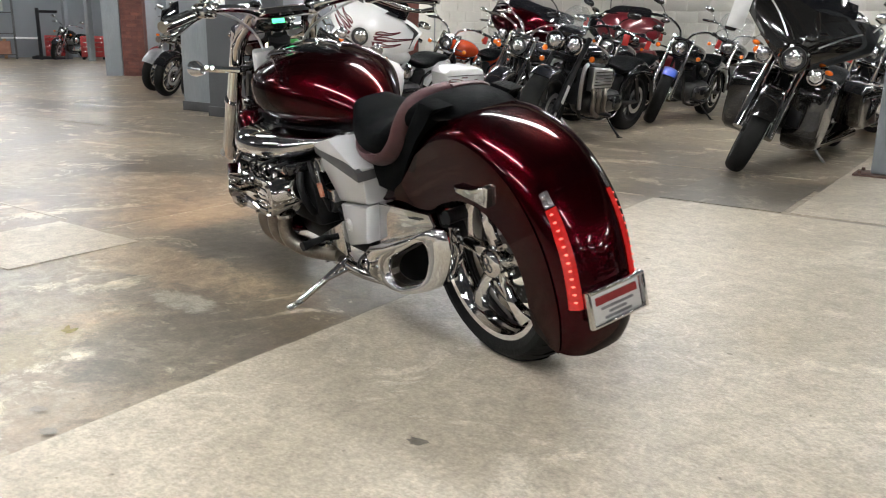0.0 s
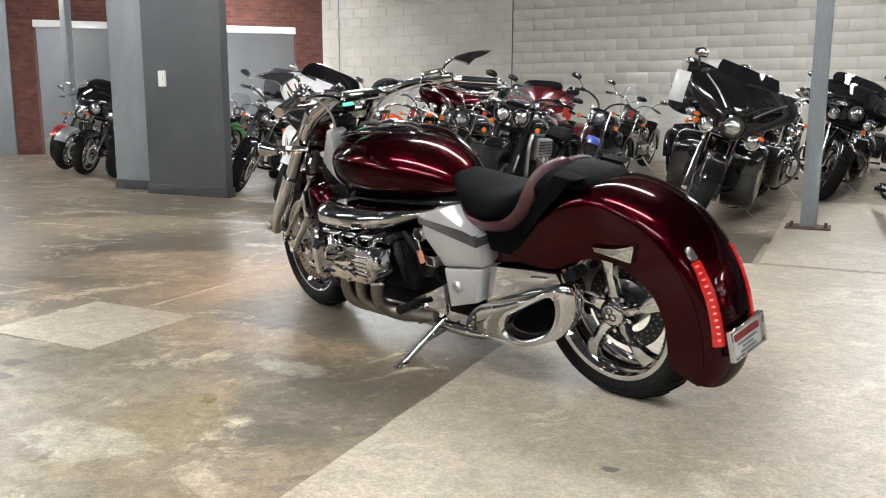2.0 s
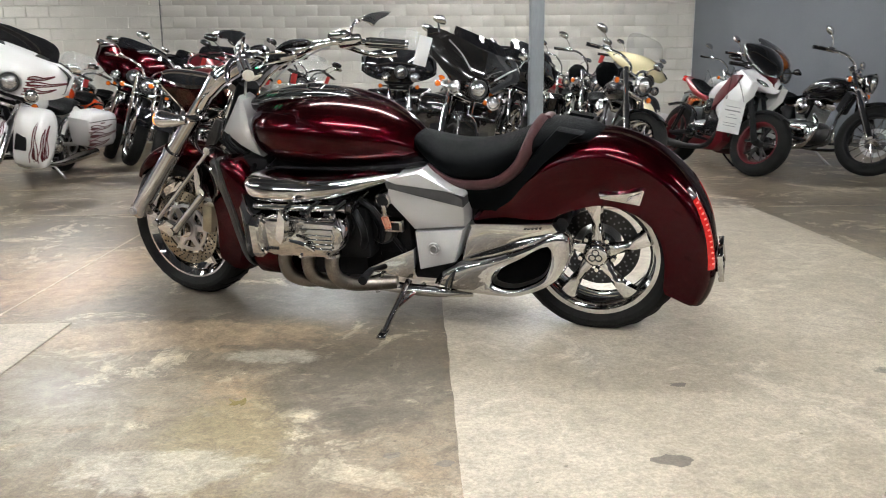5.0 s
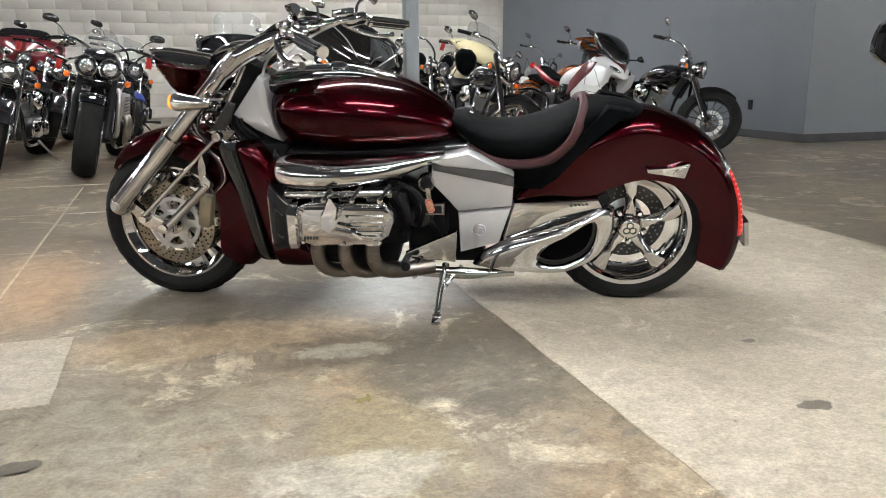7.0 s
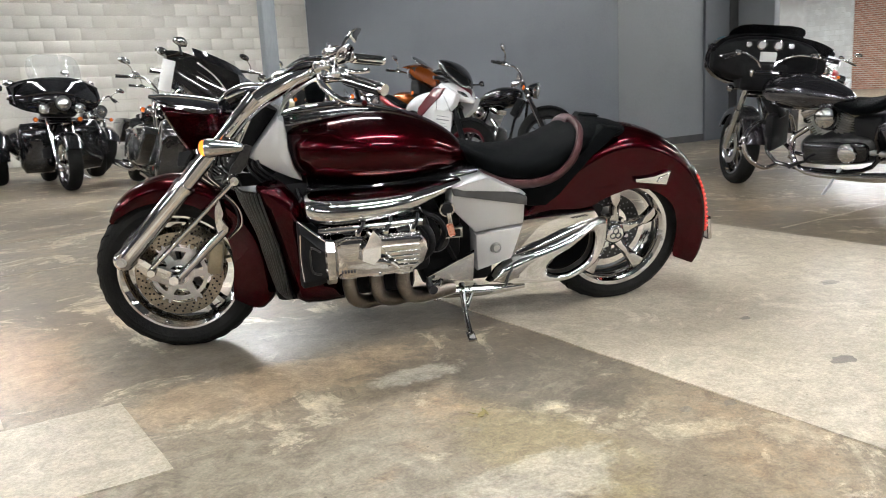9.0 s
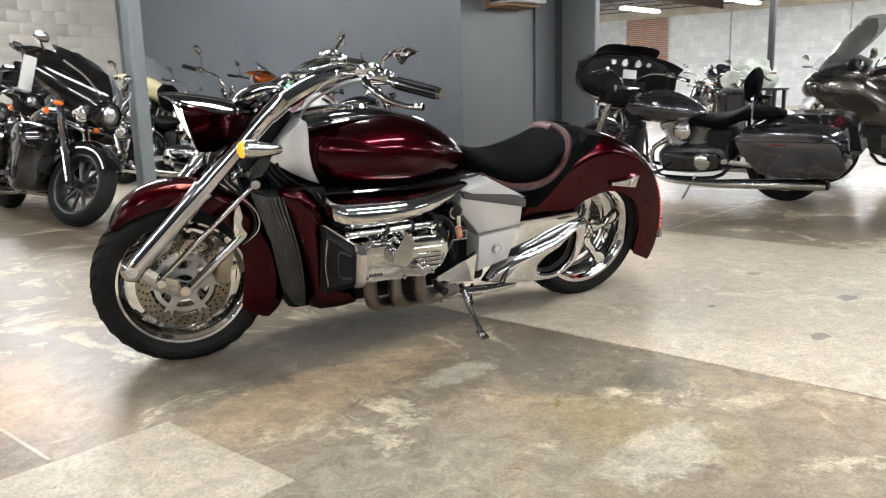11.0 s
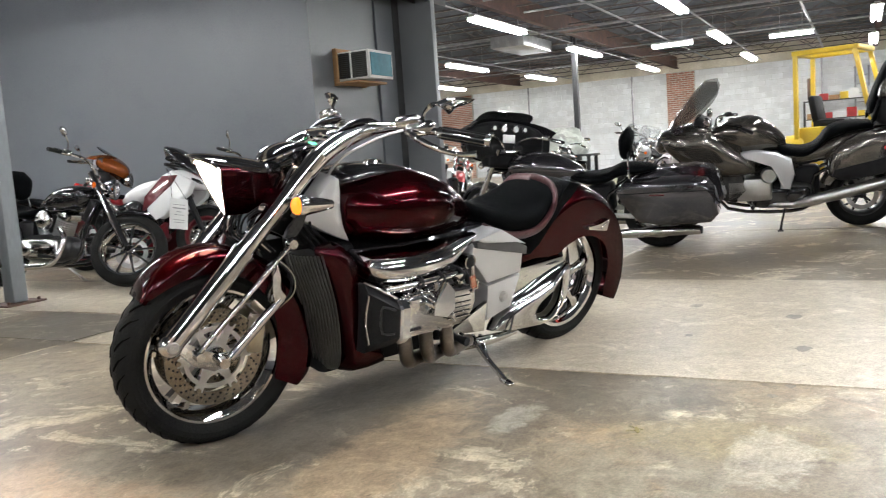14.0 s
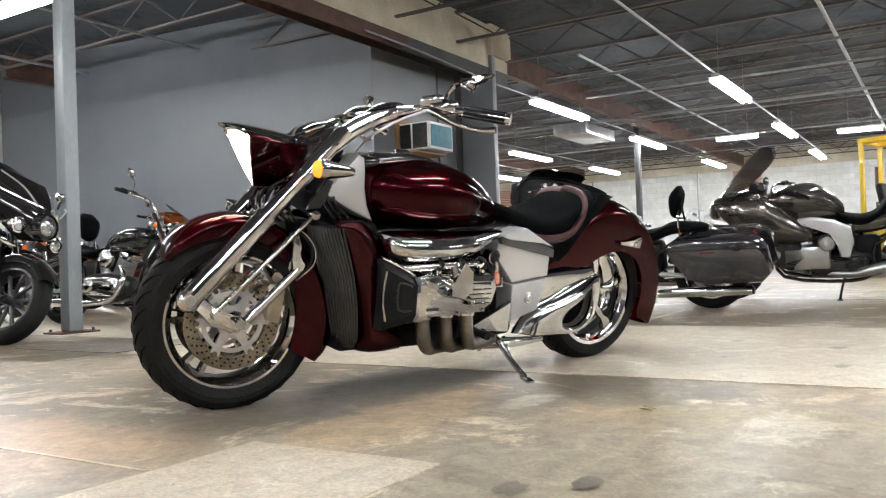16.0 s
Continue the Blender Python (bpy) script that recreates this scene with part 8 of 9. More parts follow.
    for s in (1, -1):
        bm = fresh()
        blob(bm, [(xe + 0.24, s * 0.14, 0.33, 0.01, 0.05, 0.05, 2.2), (xe + 0.20, s * 0.15, 0.335, 0.03, 0.085, 0.085, 2.4), (xe, s * 0.155, 0.34, 0.035, 0.085, 0.085, 2.6), (xe - 0.22, s * 0.15, 0.345, 0.03, 0.08, 0.08, 2.4), (xe - 0.27, s * 0.14, 0.345, 0.01, 0.05, 0.05, 2.2)], 18, 3)
        P("engine_cover", bm, "black_gloss" if bags else ml, eng, "rounded side cover")
        bm = fresh()
        lathe(bm, [(0.0, 0.026), (0.05, 0.024), (0.068, 0.014), (0.074, 0.0), (0.074, -0.02)], (xe - 0.13, 0, 0.345), "y", 22)
        P("clutch_cover", turned(bm, Matrix.Translation((0, s * 0.188, 0)) @ Matrix.Diagonal((1, s, 1, 1))), ml, eng, "round polished clutch cover")
        bm = fresh()
        lathe(bm, [(0.0, 0.05), (0.06, 0.046), (0.085, 0.02), (0.088, -0.02)], (xe + 0.04, 0, 0.60), "y", 20)
        P("air_cleaner", turned(bm, Matrix.Translation((0, s * 0.13, 0)) @ Matrix.Diagonal((1, s, 1, 1))), ml, eng)
        if fairing != "tourer" and (s < 0 or exhaust == "both" or bags):
            bm = fresh()
            tube(bm, [(xe + 0.20, s * 0.10, 0.52), (xe + 0.32, s * 0.15, 0.42), (xe + 0.24, s * 0.20, 0.22), (xe - 0.1, s * 0.21, 0.18), (0.20, s * 0.20, 0.19), (-0.05, s * 0.20, 0.20), (-0.36, s * 0.20, 0.205)], (0.022, 0.022, 0.024, 0.028, 0.042, 0.044, 0.040), 12, 4)
            ex = P("exhaust", bm, "chrome" if exhaust != "black" else "black_satin", None, "long exhaust pipe and silencer")
            bm = fresh()
            cyl(bm, (-0.355, s * 0.20, 0.205), (-0.375, s * 0.20, 0.205), 0.034, seg=12)
            P("tail_pipe", bm, "black_satin", ex)
        bm = fresh()
        tube(bm, [(xt + 0.06, s * 0.03, 0.74), (xt - 0.02, s * 0.10, 0.50), (xt - 0.10, s * 0.13, 0.24), (xe - 0.1, s * 0.13, 0.19), (0.42, s * 0.12, 0.28), (0.40, s * 0.12, 0.52), (0.10, s * 0.115, 0.62), (-0.18, s * 0.115, 0.60)], 0.017, 8, 3)
        P("frame_tube", bm, "black_gloss")
        bm = fresh()
        tube(bm, [(0.48, s * 0.11, 0.34), (0.22, s * (wr / 2 + 0.04), 0.32), (0, s * (wr / 2 + 0.04), rr)], 0.022, 8, 2)
        P("swing_arm", bm, "black_satin" if ml != "chrome" else "satin_metal")
        bm = fresh()
        cyl(bm, (0.05, s * (wr / 2 + 0.055), 0.33), (0.16, s * (wr / 2 + 0.045), 0.58), 0.024, seg=10)
        P("shock_absorber", bm, ml)
        bm = fresh()
        tube(bm, [(xe + 0.22, s * 0.12, 0.26), (xe + 0.24, s * 0.22, 0.27), (xe + 0.24, s * 0.34, 0.28)], (0.012, 0.013, 0.018), 8, 2)
        P("foot_peg", bm, "black_satin")
        if guard:
            bm = fresh()
            tube(bm, [(xt - 0.02, s * 0.06, 0.56), (xt + 0.02, s * 0.20, 0.56), (xt + 0.02, s * 0.33, 0.48), (xt + 0.01, s * 0.33, 0.34), (xt - 0.04, s * 0.22, 0.22), (xt - 0.08, s * 0.10, 0.21)], 0.017, 10, 4)
            P("crash_bar", bm, "chrome" if ml == "chrome" else "black_gloss", None, "bent tubular crash bar")
        if lowers:
            bm = fresh()
            pod(bm, [(xt + 0.09, 0.70), (xt - 0.10, 0.74), (xt - 0.20, 0.56), (xt - 0.17, 0.34), (xt - 0.06, 0.22), (xt + 0.05, 0.25), (xt + 0.10, 0.44)], ((0.11, 0.96), (0.20, 1.0), (0.33, 0.98), (0.36, 0.90), (0.366, 0.6)), None, 32, s)
            lw = P("leg_shield", bm, paint, None, "rounded lower leg shield", sharp=60)
            if paint == "flame_paint":
                def on_shield(a, b):
                    z = 0.27 + 0.40 * a
                    x = xt + float(np.interp(z, (0.25, 0.34, 0.44, 0.57, 0.70), (0.052, 0.085, 0.100, 0.108, 0.090)))
                    q = float(np.interp(b, (0, 0.35, 0.5, 0.8, 1.0), (0.245, 0.33, 0.36, 0.366, 0.367)))
                    k = float(np.interp(b, (0, 0.35, 0.5, 0.8, 1.0), (0.992, 0.98, 0.90, 0.60, 0.1)))
                    return (xt - 0.041 + (x - xt + 0.041) * k + 0.003, s * (q + 0.003), 0.464 + (z - 0.464) * max(k, 0.8))
                P("flame", licks(on_shield, ((0.0, 0.30, 0.95), (0.31, 0.62, 0.85), (0.63, 0.95, 0.95)), 0.0045), "flame_red", lw, "dark red flame outlines")
            bm = fresh()
            box(bm, (xt + 0.092, s * 0.175, 0.47), (0.03, 0.10, 0.20), (0, -4, 0), 0.01)
            P("vent", bm, "black_satin", lw)
        if bags and fairing == "tourer":
            bm = fresh()
            pod(bm, [(0.30, 0.62), (0.24, 0.78), (0.08, 0.89), (-0.12, 0.935), (-0.27, 0.93), (-0.33, 0.78), (-0.33, 0.61), (-0.15, 0.545), (0.10, 0.50), (0.27, 0.505)], ((0.12, 0.95), (0.20, 1.0), (0.32, 0.97), (0.37, 0.85), (0.385, 0.4)), None, 36, s)
            bg = P("saddlebag", bm, paint, None, "hard touring pannier", sharp=60)
            bm = fresh()
            pod(bm, [(0.29, 0.60), (0.10, 0.655), (-0.12, 0.70), (-0.325, 0.75), (-0.33, 0.61), (-0.15, 0.548), (0.10, 0.503), (0.26, 0.508)], ((0.30, 0.97), (0.372, 0.93), (0.388, 0.80), (0.392, 0.3)), None, 30, s)
            P("pannier_base", bm, "black_satin", bg, "black lower shell")
            bm = fresh()
            box(bm, (-0.20, s * 0.386, 0.79), (0.12, 0.012, 0.03), (0, 10, 0), 0.004)
            P("reflector", bm, "lens_red", bg)
        elif bags:
            bm = fresh()
            panel(bm, [(0.30, 0.60), (0.22, 0.660), (-0.30, 0.668), (-0.43, 0.640), (-0.49, 0.56), (-0.525, 0.37), (-0.46, 0.30), (-0.06, 0.285), (0.12, 0.32), (0.25, 0.48)], 0.14, 0.345, 0.035, 0.012)
            turned(bm, Matrix.Diagonal((1, s, 1, 1)))
            bg = P("saddlebag", bm, paint2, None, "hard saddlebag", sharp=60)
            if paint == "flame_paint":
                P("flame", licks(lambda a, b: (0.27 - 0.74 * a, s * (0.348 + 0.010 * (1 - abs(2 * a - 1))), 0.31 + 0.24 * b), ((0.02, 0.34, 0.75), (0.36, 0.68, 1.0), (0.70, 0.98, 0.8)), 0.0045), "flame_red", bg, "dark red flame outlines")
            bm = fresh()
            tube(bm, [(0.28, s * 0.325, 0.575), (0.22, s * 0.349, 0.578), (-0.10, s * 0.353, 0.585), (-0.44, s * 0.349, 0.58), (-0.515, s * 0.325, 0.575)], 0.0035, 6, 3)
            P("lid_seam", bm, "black_satin", bg)
            bm = fresh()
            box(bm, (-0.05, s * 0.354, 0.560), (0.12, 0.006, 0.012), (0, 0, 0), 0.003)
            P("reflector", bm, "flame_red" if not trike else "chrome", bg)
        if trike:
            wh = wheel(ob, "side_wheel", (0.0, s * 0.58, 0.30), 0.30, 0.20, 0.19, "9", "chrome")
            bm = fresh()
            arch(bm, (0, 0.30), [(2, 0.37, 0.20, 0.13), (40, 0.40, 0.18, 0.135), (75, 0.41, 0.18, 0.135), (110, 0.40, 0.18, 0.135), (165, 0.37, 0.22, 0.13)], sub=4, n=6)
            P("trike_fender", turned(bm, Matrix.Translation((0, s * 0.58, 0))), paint, sharp=60)
    if trike:
        bm = fresh()
        blob(bm, [(0.34, 0, 0.52, 0.20, 0.08, 0.12, 2.8), (0.26, 0, 0.53, 0.42, 0.14, 0.20, 3.2), (0.0, 0, 0.55, 0.46, 0.17, 0.22, 3.4), (-0.34, 0, 0.55, 0.44, 0.16, 0.20, 3.2), (-0.42, 0, 0.54, 0.30, 0.08, 0.10, 2.8)], 26, 4)
        P("rear_trunk", bm, paint, None, "wide rear trunk between the fenders", sharp=60)
        for s in (1, -1):
            bm = fresh()
            pod(bm, [(xt + 0.09, 0.74), (xt - 0.08, 0.76), (xt - 0.18, 0.52), (xt - 0.14, 0.24), (xt + 0.04, 0.22), (xt + 0.10, 0.42)], ((0.10, 0.95), (0.20, 1.0), (0.40, 0.97), (0.44, 0.7)), None, 28, s)
            P("leg_cowl", bm, paint, None, "broad black leg cowl", sharp=60)
    bm = fresh()
    tube(bm, [(xe - 0.05, 0.14, 0.22), (xe - 0.02, 0.24, 0.13), (xe + 0.0, 0.34, 0.058)], (0.012, 0.010, 0.012), 8, 3)
    box(bm, (xe + 0.0, 0.355, 0.052), (0.05, 0.05, 0.012), (-8, 0, 0), 0.004)
    P("side_stand", bm, "black_satin" if ml != "chrome" else "satin_metal", None, "lowered side stand")
    if topbox:
        bm = fresh()
        for nm, line, mt, lab in (("top_box", [(-0.10, 0.98), (-0.13, 1.20), (-0.30, 1.215), (-0.52, 1.215), (-0.53, 1.08), (-0.49, 0.96), (-0.30, 0.94)], "black_satin", "large top box with a black lower shell"), ("lid", [(-0.12, 1.19), (-0.15, 1.33), (-0.24, 1.395), (-0.42, 1.415), (-0.53, 1.37), (-0.55, 1.26), (-0.53, 1.19), (-0.32, 1.18)], paint, "bronze-grey lid")):
            bm = fresh()
            rows = ((0.26, 0.55), (0.25, 0.8), (0.22, 0.95), (0.15, 1.0))
            pod(bm, line, tuple((-y, k) for y, k in rows) + tuple(rows[::-1]), None, 36)
            if nm == "top_box":
                tb = P(nm, bm, mt, None, lab, sharp=60)
            else:
                P(nm, bm, mt, tb, lab, sharp=60)
        for s in (1, -1):
            bm = fresh()
            tube(bm, [(-0.20, s * 0.12, 1.39), (-0.26, s * 0.15, 1.43), (-0.44, s * 0.14, 1.44), (-0.52, s * 0.10, 1.40)], 0.008, 6, 3)
            P("rack_rail", bm, "chrome", tb)
            bm = fresh()
            blob(bm, [(-0.06, s * 0.20, 1.0, 0.03, 0.03, 0.03, 2.2), (-0.10, s * 0.21, 1.08, 0.05, 0.07, 0.07, 2.3), (-0.14, s * 0.20, 1.18, 0.02, 0.02, 0.02, 2.2)], 12, 3)
            P("armrest", bm, "leather", tb)
        bm = fresh()
        blob(bm, [(1.05, -0.07, 0.0, 0.02, 0.10, 0.10, 2.4), (1.14, -0.09, 0.0, 0.04, 0.15, 0.15, 2.6), (1.36, -0.17, 0.0, 0.04, 0.13, 0.13, 2.6), (1.48, -0.22, 0.0, 0.035, 0.10, 0.10, 2.6), (1.52, -0.24, 0.0, 0.015, 0.05, 0.05, 2.4)], 16, 3, "z")
        P("passenger_backrest", bm, "leather", tb, "tall padded passenger backrest")
    return ob


# front row along the beam
motorcycle((-5.60, 6.28), -90, "white touring bike with dark red flames and a bat-wing fairing", paint="flame_paint", fairing="batwing", bags=True, guard=True, lowers=True, steer=26, lean=11, tags=1, spokes="wire", lift=0.07, rise=0.15, forkr=0.034)
motorcycle((-3.66, 6.90), -95, "black roadster with twin round headlights and a very fat front tyre", paint="black_gloss", metal="black", fork="black_satin", wf=0.18, rf=0.34, rr=0.33, lamp="double", spokes="5", rim="black_satin", fenders="short", tags=1, steer=8, screen="", zbar=1.08, exhaust="black", naked=True, forkr=0.033)
motorcycle((-1.71, 6.42), -95, "dark graphite touring bike with a pointed fairing and one big headlight", paint="graphite_paint", fairing="shark", bags=True, lowers=True, wb=1.67, steer=22, lean=12, spokes="10", tags=1, rim="dark_metal", metal="chrome", guard=True, card=True, forkr=0.038)
motorcycle((-0.06, 6.55), -89, "black cruiser with chrome mag wheels and a backrest", paint="black_gloss", spokes="9", steer=36, tags=1, backrest=True, fenders="short", zbar=1.03, rf=0.32, forkr=0.033)
motorcycle((1.18, 6.84), -78, "white and dark red sport bike with a price sheet", paint="white_paint", paint2="black_satin", fairing="sport", lamp="", metal="black", fork="black_satin", rim="flame_red", spokes="5", rake=24, wb=1.42, rf=0.30, steer=22, lean=12, sign=True, fenders="short", mirrors=False, exhaust="black", signals=False)
motorcycle((2.18, 6.72), -78, "slim black cruiser with a large wire front wheel", paint="black_gloss", metal="chrome", spokes="wire", steer=30, rf=0.335, wf=0.11, fenders="short", zbar=1.02, rim="black_satin", tags=1, forkr=0.032)
# second row
motorcycle((-5.50, 9.10), -92, "dark maroon touring bike with a bat-wing fairing and red tag", paint="maroon", fairing="batwing", bags=True, guard=True, tags=2, steer=24, lean=10, lift=0.1)
motorcycle((-4.42, 7.35), -93, "dark cruiser with a chrome wire front wheel", paint="charcoal_paint", spokes="wire", steer=15, tags=1, zbar=1.10)
motorcycle((-3.50, 9.35), -92, "small black bike with a blue front fender and round headlight", paint="black_gloss", paint2="blue_paint", metal="black", steer=25, tags=1, fenders="short", zbar=1.08)
motorcycle((-4.72, 10.95), -93, "dark red three-wheeled touring bike near the block wall", paint="flame_red", fairing="batwing", bags=True, trike=True, lean=0, tags=1, steer=10, guard=True, lift=0.08)
motorcycle((-2.15, 9.85), -90, "black three-wheeled touring bike with a tall clear windshield", paint="black_gloss", fairing="batwing", screen="clear", trike=True, guard=True, lowers=True, lean=0, steer=6, tags=1, bags=True, lift=0.08, wide=1.06, wf=0.15)
motorcycle((-0.80, 9.25), -90, "black touring bike with a bat-wing fairing and crash bars", paint="black_gloss", fairing="batwing", bags=True, guard=True, steer=20, lean=10, spokes="9")
motorcycle((0.02, 8.95), -92, "black cruiser with leather panniers behind the front row", paint="black_gloss", backrest=True, bags=True, steer=25, zbar=1.12)
motorcycle((0.66, 9.45), -90, "cream touring bike with a tinted windscreen", paint="cream_paint", fairing="batwing", bags=True, guard=True, tags=2, steer=22, lean=10, lift=-0.02, trim=0.14, screen="clear")
motorcycle((2.26, 9.11), -80, "orange cruiser with a dark windscreen beside the grey wall", paint="orange_paint", fairing="batwing", steer=24, metal="chrome", guard=False, lift=0.04, wide=0.72)
motorcycle((-6.35, 8.85), -90, "orange-red and silver cruiser behind the flamed bike", paint="orange_red", paint2="silver_bike", steer=20, tags=1)
motorcycle((-7.55, 8.65), -62, "black and white sport tourer with a fairing", paint="white_paint", paint2="black_gloss", fairing="tourer", lamp="", metal="black", fork="black_satin", steer=15, screen="", mirrors=False)
motorcycle((-6.9, 11.0), -90, "black cruiser with chrome trim near the block wall", paint="black_gloss", steer=20, screen="clear")
motorcycle((-1.45, 11.9), -90, "dark cruiser parked against the block wall", paint="charcoal_paint", steer=22, zbar=1.12)
# closely parked rows behind
for k, (x, y, c, l, kw) in enumerate(((-6.05, 10.9, "black_gloss", "black cruiser with a smoked windscreen", dict(fairing="batwing", bags=True)), 
                                      (-1.45, 8.55, "black_gloss", "black cruiser with chrome lamps", dict(guard=True, zbar=1.12)), (-4.25, 9.0, "charcoal_paint", "dark grey cruiser with a red tag", dict(tags=2, metal="black")),
                                      (-0.55, 11.9, "black_gloss", "black tourer with a screen", dict(screen="clear", bags=True)), (0.25, 12.0, "red_paint", "dark red cruiser with high bars", dict(zbar=1.16, sign=True)),
                                      (1.35, 11.6, "black_gloss", "black cruiser with a tall backrest", dict(backrest=True, zbar=1.14)), (2.75, 11.7, "silver_bike", "silver cruiser beside the grey wall", dict(tags=1, sign=True)),
                                      (-6.75, 6.95, "black_gloss", "black cruiser tucked behind the pillar", dict(spokes="wire")), (-5.0, 8.3, "black_gloss", "black cruiser with an orange marker lamp", dict(tags=1)),
                                      (-3.75, 11.9, "black_gloss", "black cruiser with a windshield", dict(screen="clear")), (-5.75, 12.4, "black_gloss", "black bagger with hard cases", dict(bags=True, fairing="batwing")))):
    motorcycle((x, y), -90 + (k * 37 % 9) - 4, l + " in the packed rows", paint=c, steer=18 + (k * 29 % 14), lean=8 + k % 4, **kw)
# behind the wide pillar
motorcycle((-9.45, 7.70), -80, "black cruiser with a chrome-rimmed front wheel beside the pillar", paint="black_gloss", steer=15, spokes="9", fenders="full")
motorcycle((-10.30, 7.90), -80, "black bagger with full fenders and a smoked screen", paint="black_gloss", paint2="black_gloss", steer=12, fenders="full", guard=True, fairing="batwing", bags=True)
motorcycle((-10.9, 10.2), -85, "green and white bike behind the black bagger", paint="green_paint", paint2="white_paint", steer=12, metal="black")
motorcycle((-11.35, 8.45), -80, "silver cruiser with a wide front fender", paint="silver_bike", steer=12, fenders="full", screen="clear")
motorcycle((-12.9, 9.6), -75, "dark red cruiser farther down the hall", paint="red_paint", steer=10)
motorcycle((-24.15, 14.3), -60, "black motorcycle far off at the end of the hall", paint="black_gloss", steer=10)
# the side room behind the brick opening
for x, y, c in ((-12.6, 15.6, "white_paint"), (-13.9, 15.2, "silver_bike")):
    motorcycle((x, y), -70, "pale motorcycle in the side room", paint=c, steer=10, screen="clear")
# by the far bay
motorcycle((2.24, 4.22), 92.0, "charcoal touring bike with hard bags and a bat-wing fairing", paint="charcoal_paint", fairing="batwing", bags=True, backrest=True, wb=1.66, rake=26, lean=12, steer=-38, guard=True, tank=1.25, lift=0.05, wide=1.05, rise=0.09, mirrors=False, forkr=0.034, group="bikes by the far bay")
motorcycle((3.50, 2.66), 97.0, "bronze-grey touring bike with panniers and a large top box", paint="bronze_paint", fairing="tourer", bags=True, topbox=True, wb=1.66, lamp="", metal="black", fork="black_satin", exhaust="both", steer=10, spokes="5", rim="dark_metal", mirrors=False, group="bikes by the far bay")
motorcycle((2.12, 0.34), 172, "black bike with orange signals parked beyond the touring bikes", paint="black_gloss", wf=0.15, steer=0, group="bikes by the far bay", fenders="short")
motorcycle((1.60, -0.12), 176, "bright red bike with a fat front tyre", paint="red_paint", paint2="red_paint", wf=0.16, steer=0, group="bikes by the far bay", fenders="short")
for x, y, h, c, l, kw in ((9.0, 7.9, 200, "red_paint", "red chopper with a long fork", dict(spokes="wire", rake=36)), (11.2, 6.6, 190, "black_gloss", "black cruiser", dict(bags=True)), (12.6, 5.2, 185, "white_paint", "white cruiser", dict(bags=True, screen="clear")),
                          (10.2, 5.0, 170, "silver_bike", "silver cruiser", dict(screen="clear")), (13.6, 8.6, 190, "black_gloss", "dark cruiser", dict()), (12.0, 3.3, 180, "silver_bike", "silver roadster", dict(metal="black")),
                          (14.4, 3.6, 190, "black_gloss", "black tourer", dict(fairing="batwing", bags=True)), (10.8, -1.0, 170, "silver_bike", "chrome cruiser", dict(screen="clear")),
                          (15.6, 8.9, 185, "black_gloss", "black bagger", dict(fairing="batwing", bags=True)), (16.6, 6.2, 175, "silver_bike", "pale cruiser", dict(screen="clear", bags=True)), (17.4, 4.4, 188, "red_paint", "dark red cruiser", dict(screen="clear")),
                          (18.2, 10.2, 180, "black_gloss", "black cruiser with a tall screen", dict(screen="clear")), (13.0, 10.6, 195, "white_paint", "white tourer", dict(fairing="batwing", bags=True))):
    motorcycle((x, y), h, l + " parked in the far bay", paint=c, group="bikes in the far bay", steer=15, **kw)

# ---- the far bay: forklift, bins, shelves, clutter ----
material("mast_blue", (0.022, 0.032, 0.055), 0.4, 0.0, 0.2, (0.045, 0.052, 0.07), 6, 60)
fk = thing("forklift", pose(9.9, 1.3, 0, 0, 0, -105), "yellow forklift truck with an overhead guard and dark mast", "forklift")
bm = fresh()
blob(bm, [(-1.05, 0, 0.62, 0.30, 0.10, 0.20, 3.2), (-0.98, 0, 0.62, 0.46, 0.22, 0.32, 3.6), (-0.55, 0, 0.62, 0.50, 0.25, 0.34, 3.6), (-0.45, 0, 0.60, 0.50, 0.20, 0.32, 3.6)], 24, 2)
part("counterweight", bm, "yellow_paint", fk, "rounded yellow counterweight")
bm = fresh()
box(bm, (0.10, 0, 0.46), (1.15, 0.86, 0.38), bevel=0.05)
box(bm, (0.62, 0, 0.66), (0.14, 0.82, 0.50), bevel=0.03)
part("chassis", bm, "yellow_paint", fk)
bm = fresh()
box(bm, (-0.15, 0, 0.80), (0.82, 0.80, 0.36), bevel=0.06)
part("hood", bm, "yellow_paint", fk, "yellow engine hood under the seat")
bm = fresh()
box(bm, (-0.12, 0, 1.02), (0.5, 0.46, 0.14), bevel=0.05)
box(bm, (-0.36, 0, 1.26), (0.12, 0.44, 0.46), (0, -10, 0), 0.05)
part("seat", bm, "black_satin", fk, "black operator seat")
for x, y, x2 in ((0.62, 0.42, 0.34), (0.62, -0.42, 0.34), (-0.55, 0.42, -0.55), (-0.55, -0.42, -0.55)):
    bm = fresh()
    tube(bm, [(x, y, 0.75), (x2, y, 2.14)], 0.045, 4, 1)
    part("guard_post", bm, "yellow_paint", fk)
bm = fresh()
for y in (-0.42, 0.42):
    box(bm, (-0.10, y, 2.16), (1.0, 0.08, 0.08), bevel=0.015)
for x in (-0.56, 0.36):
    box(bm, (x, 0, 2.16), (0.08, 0.92, 0.08), bevel=0.015)
part("guard_frame", bm, "yellow_paint", fk)
for y in np.linspace(-0.3, 0.3, 5):
    bm = fresh()
    box(bm, (-0.10, y, 2.17), (0.9, 0.03, 0.03))
    part("guard_bar", bm, "yellow_paint", fk)
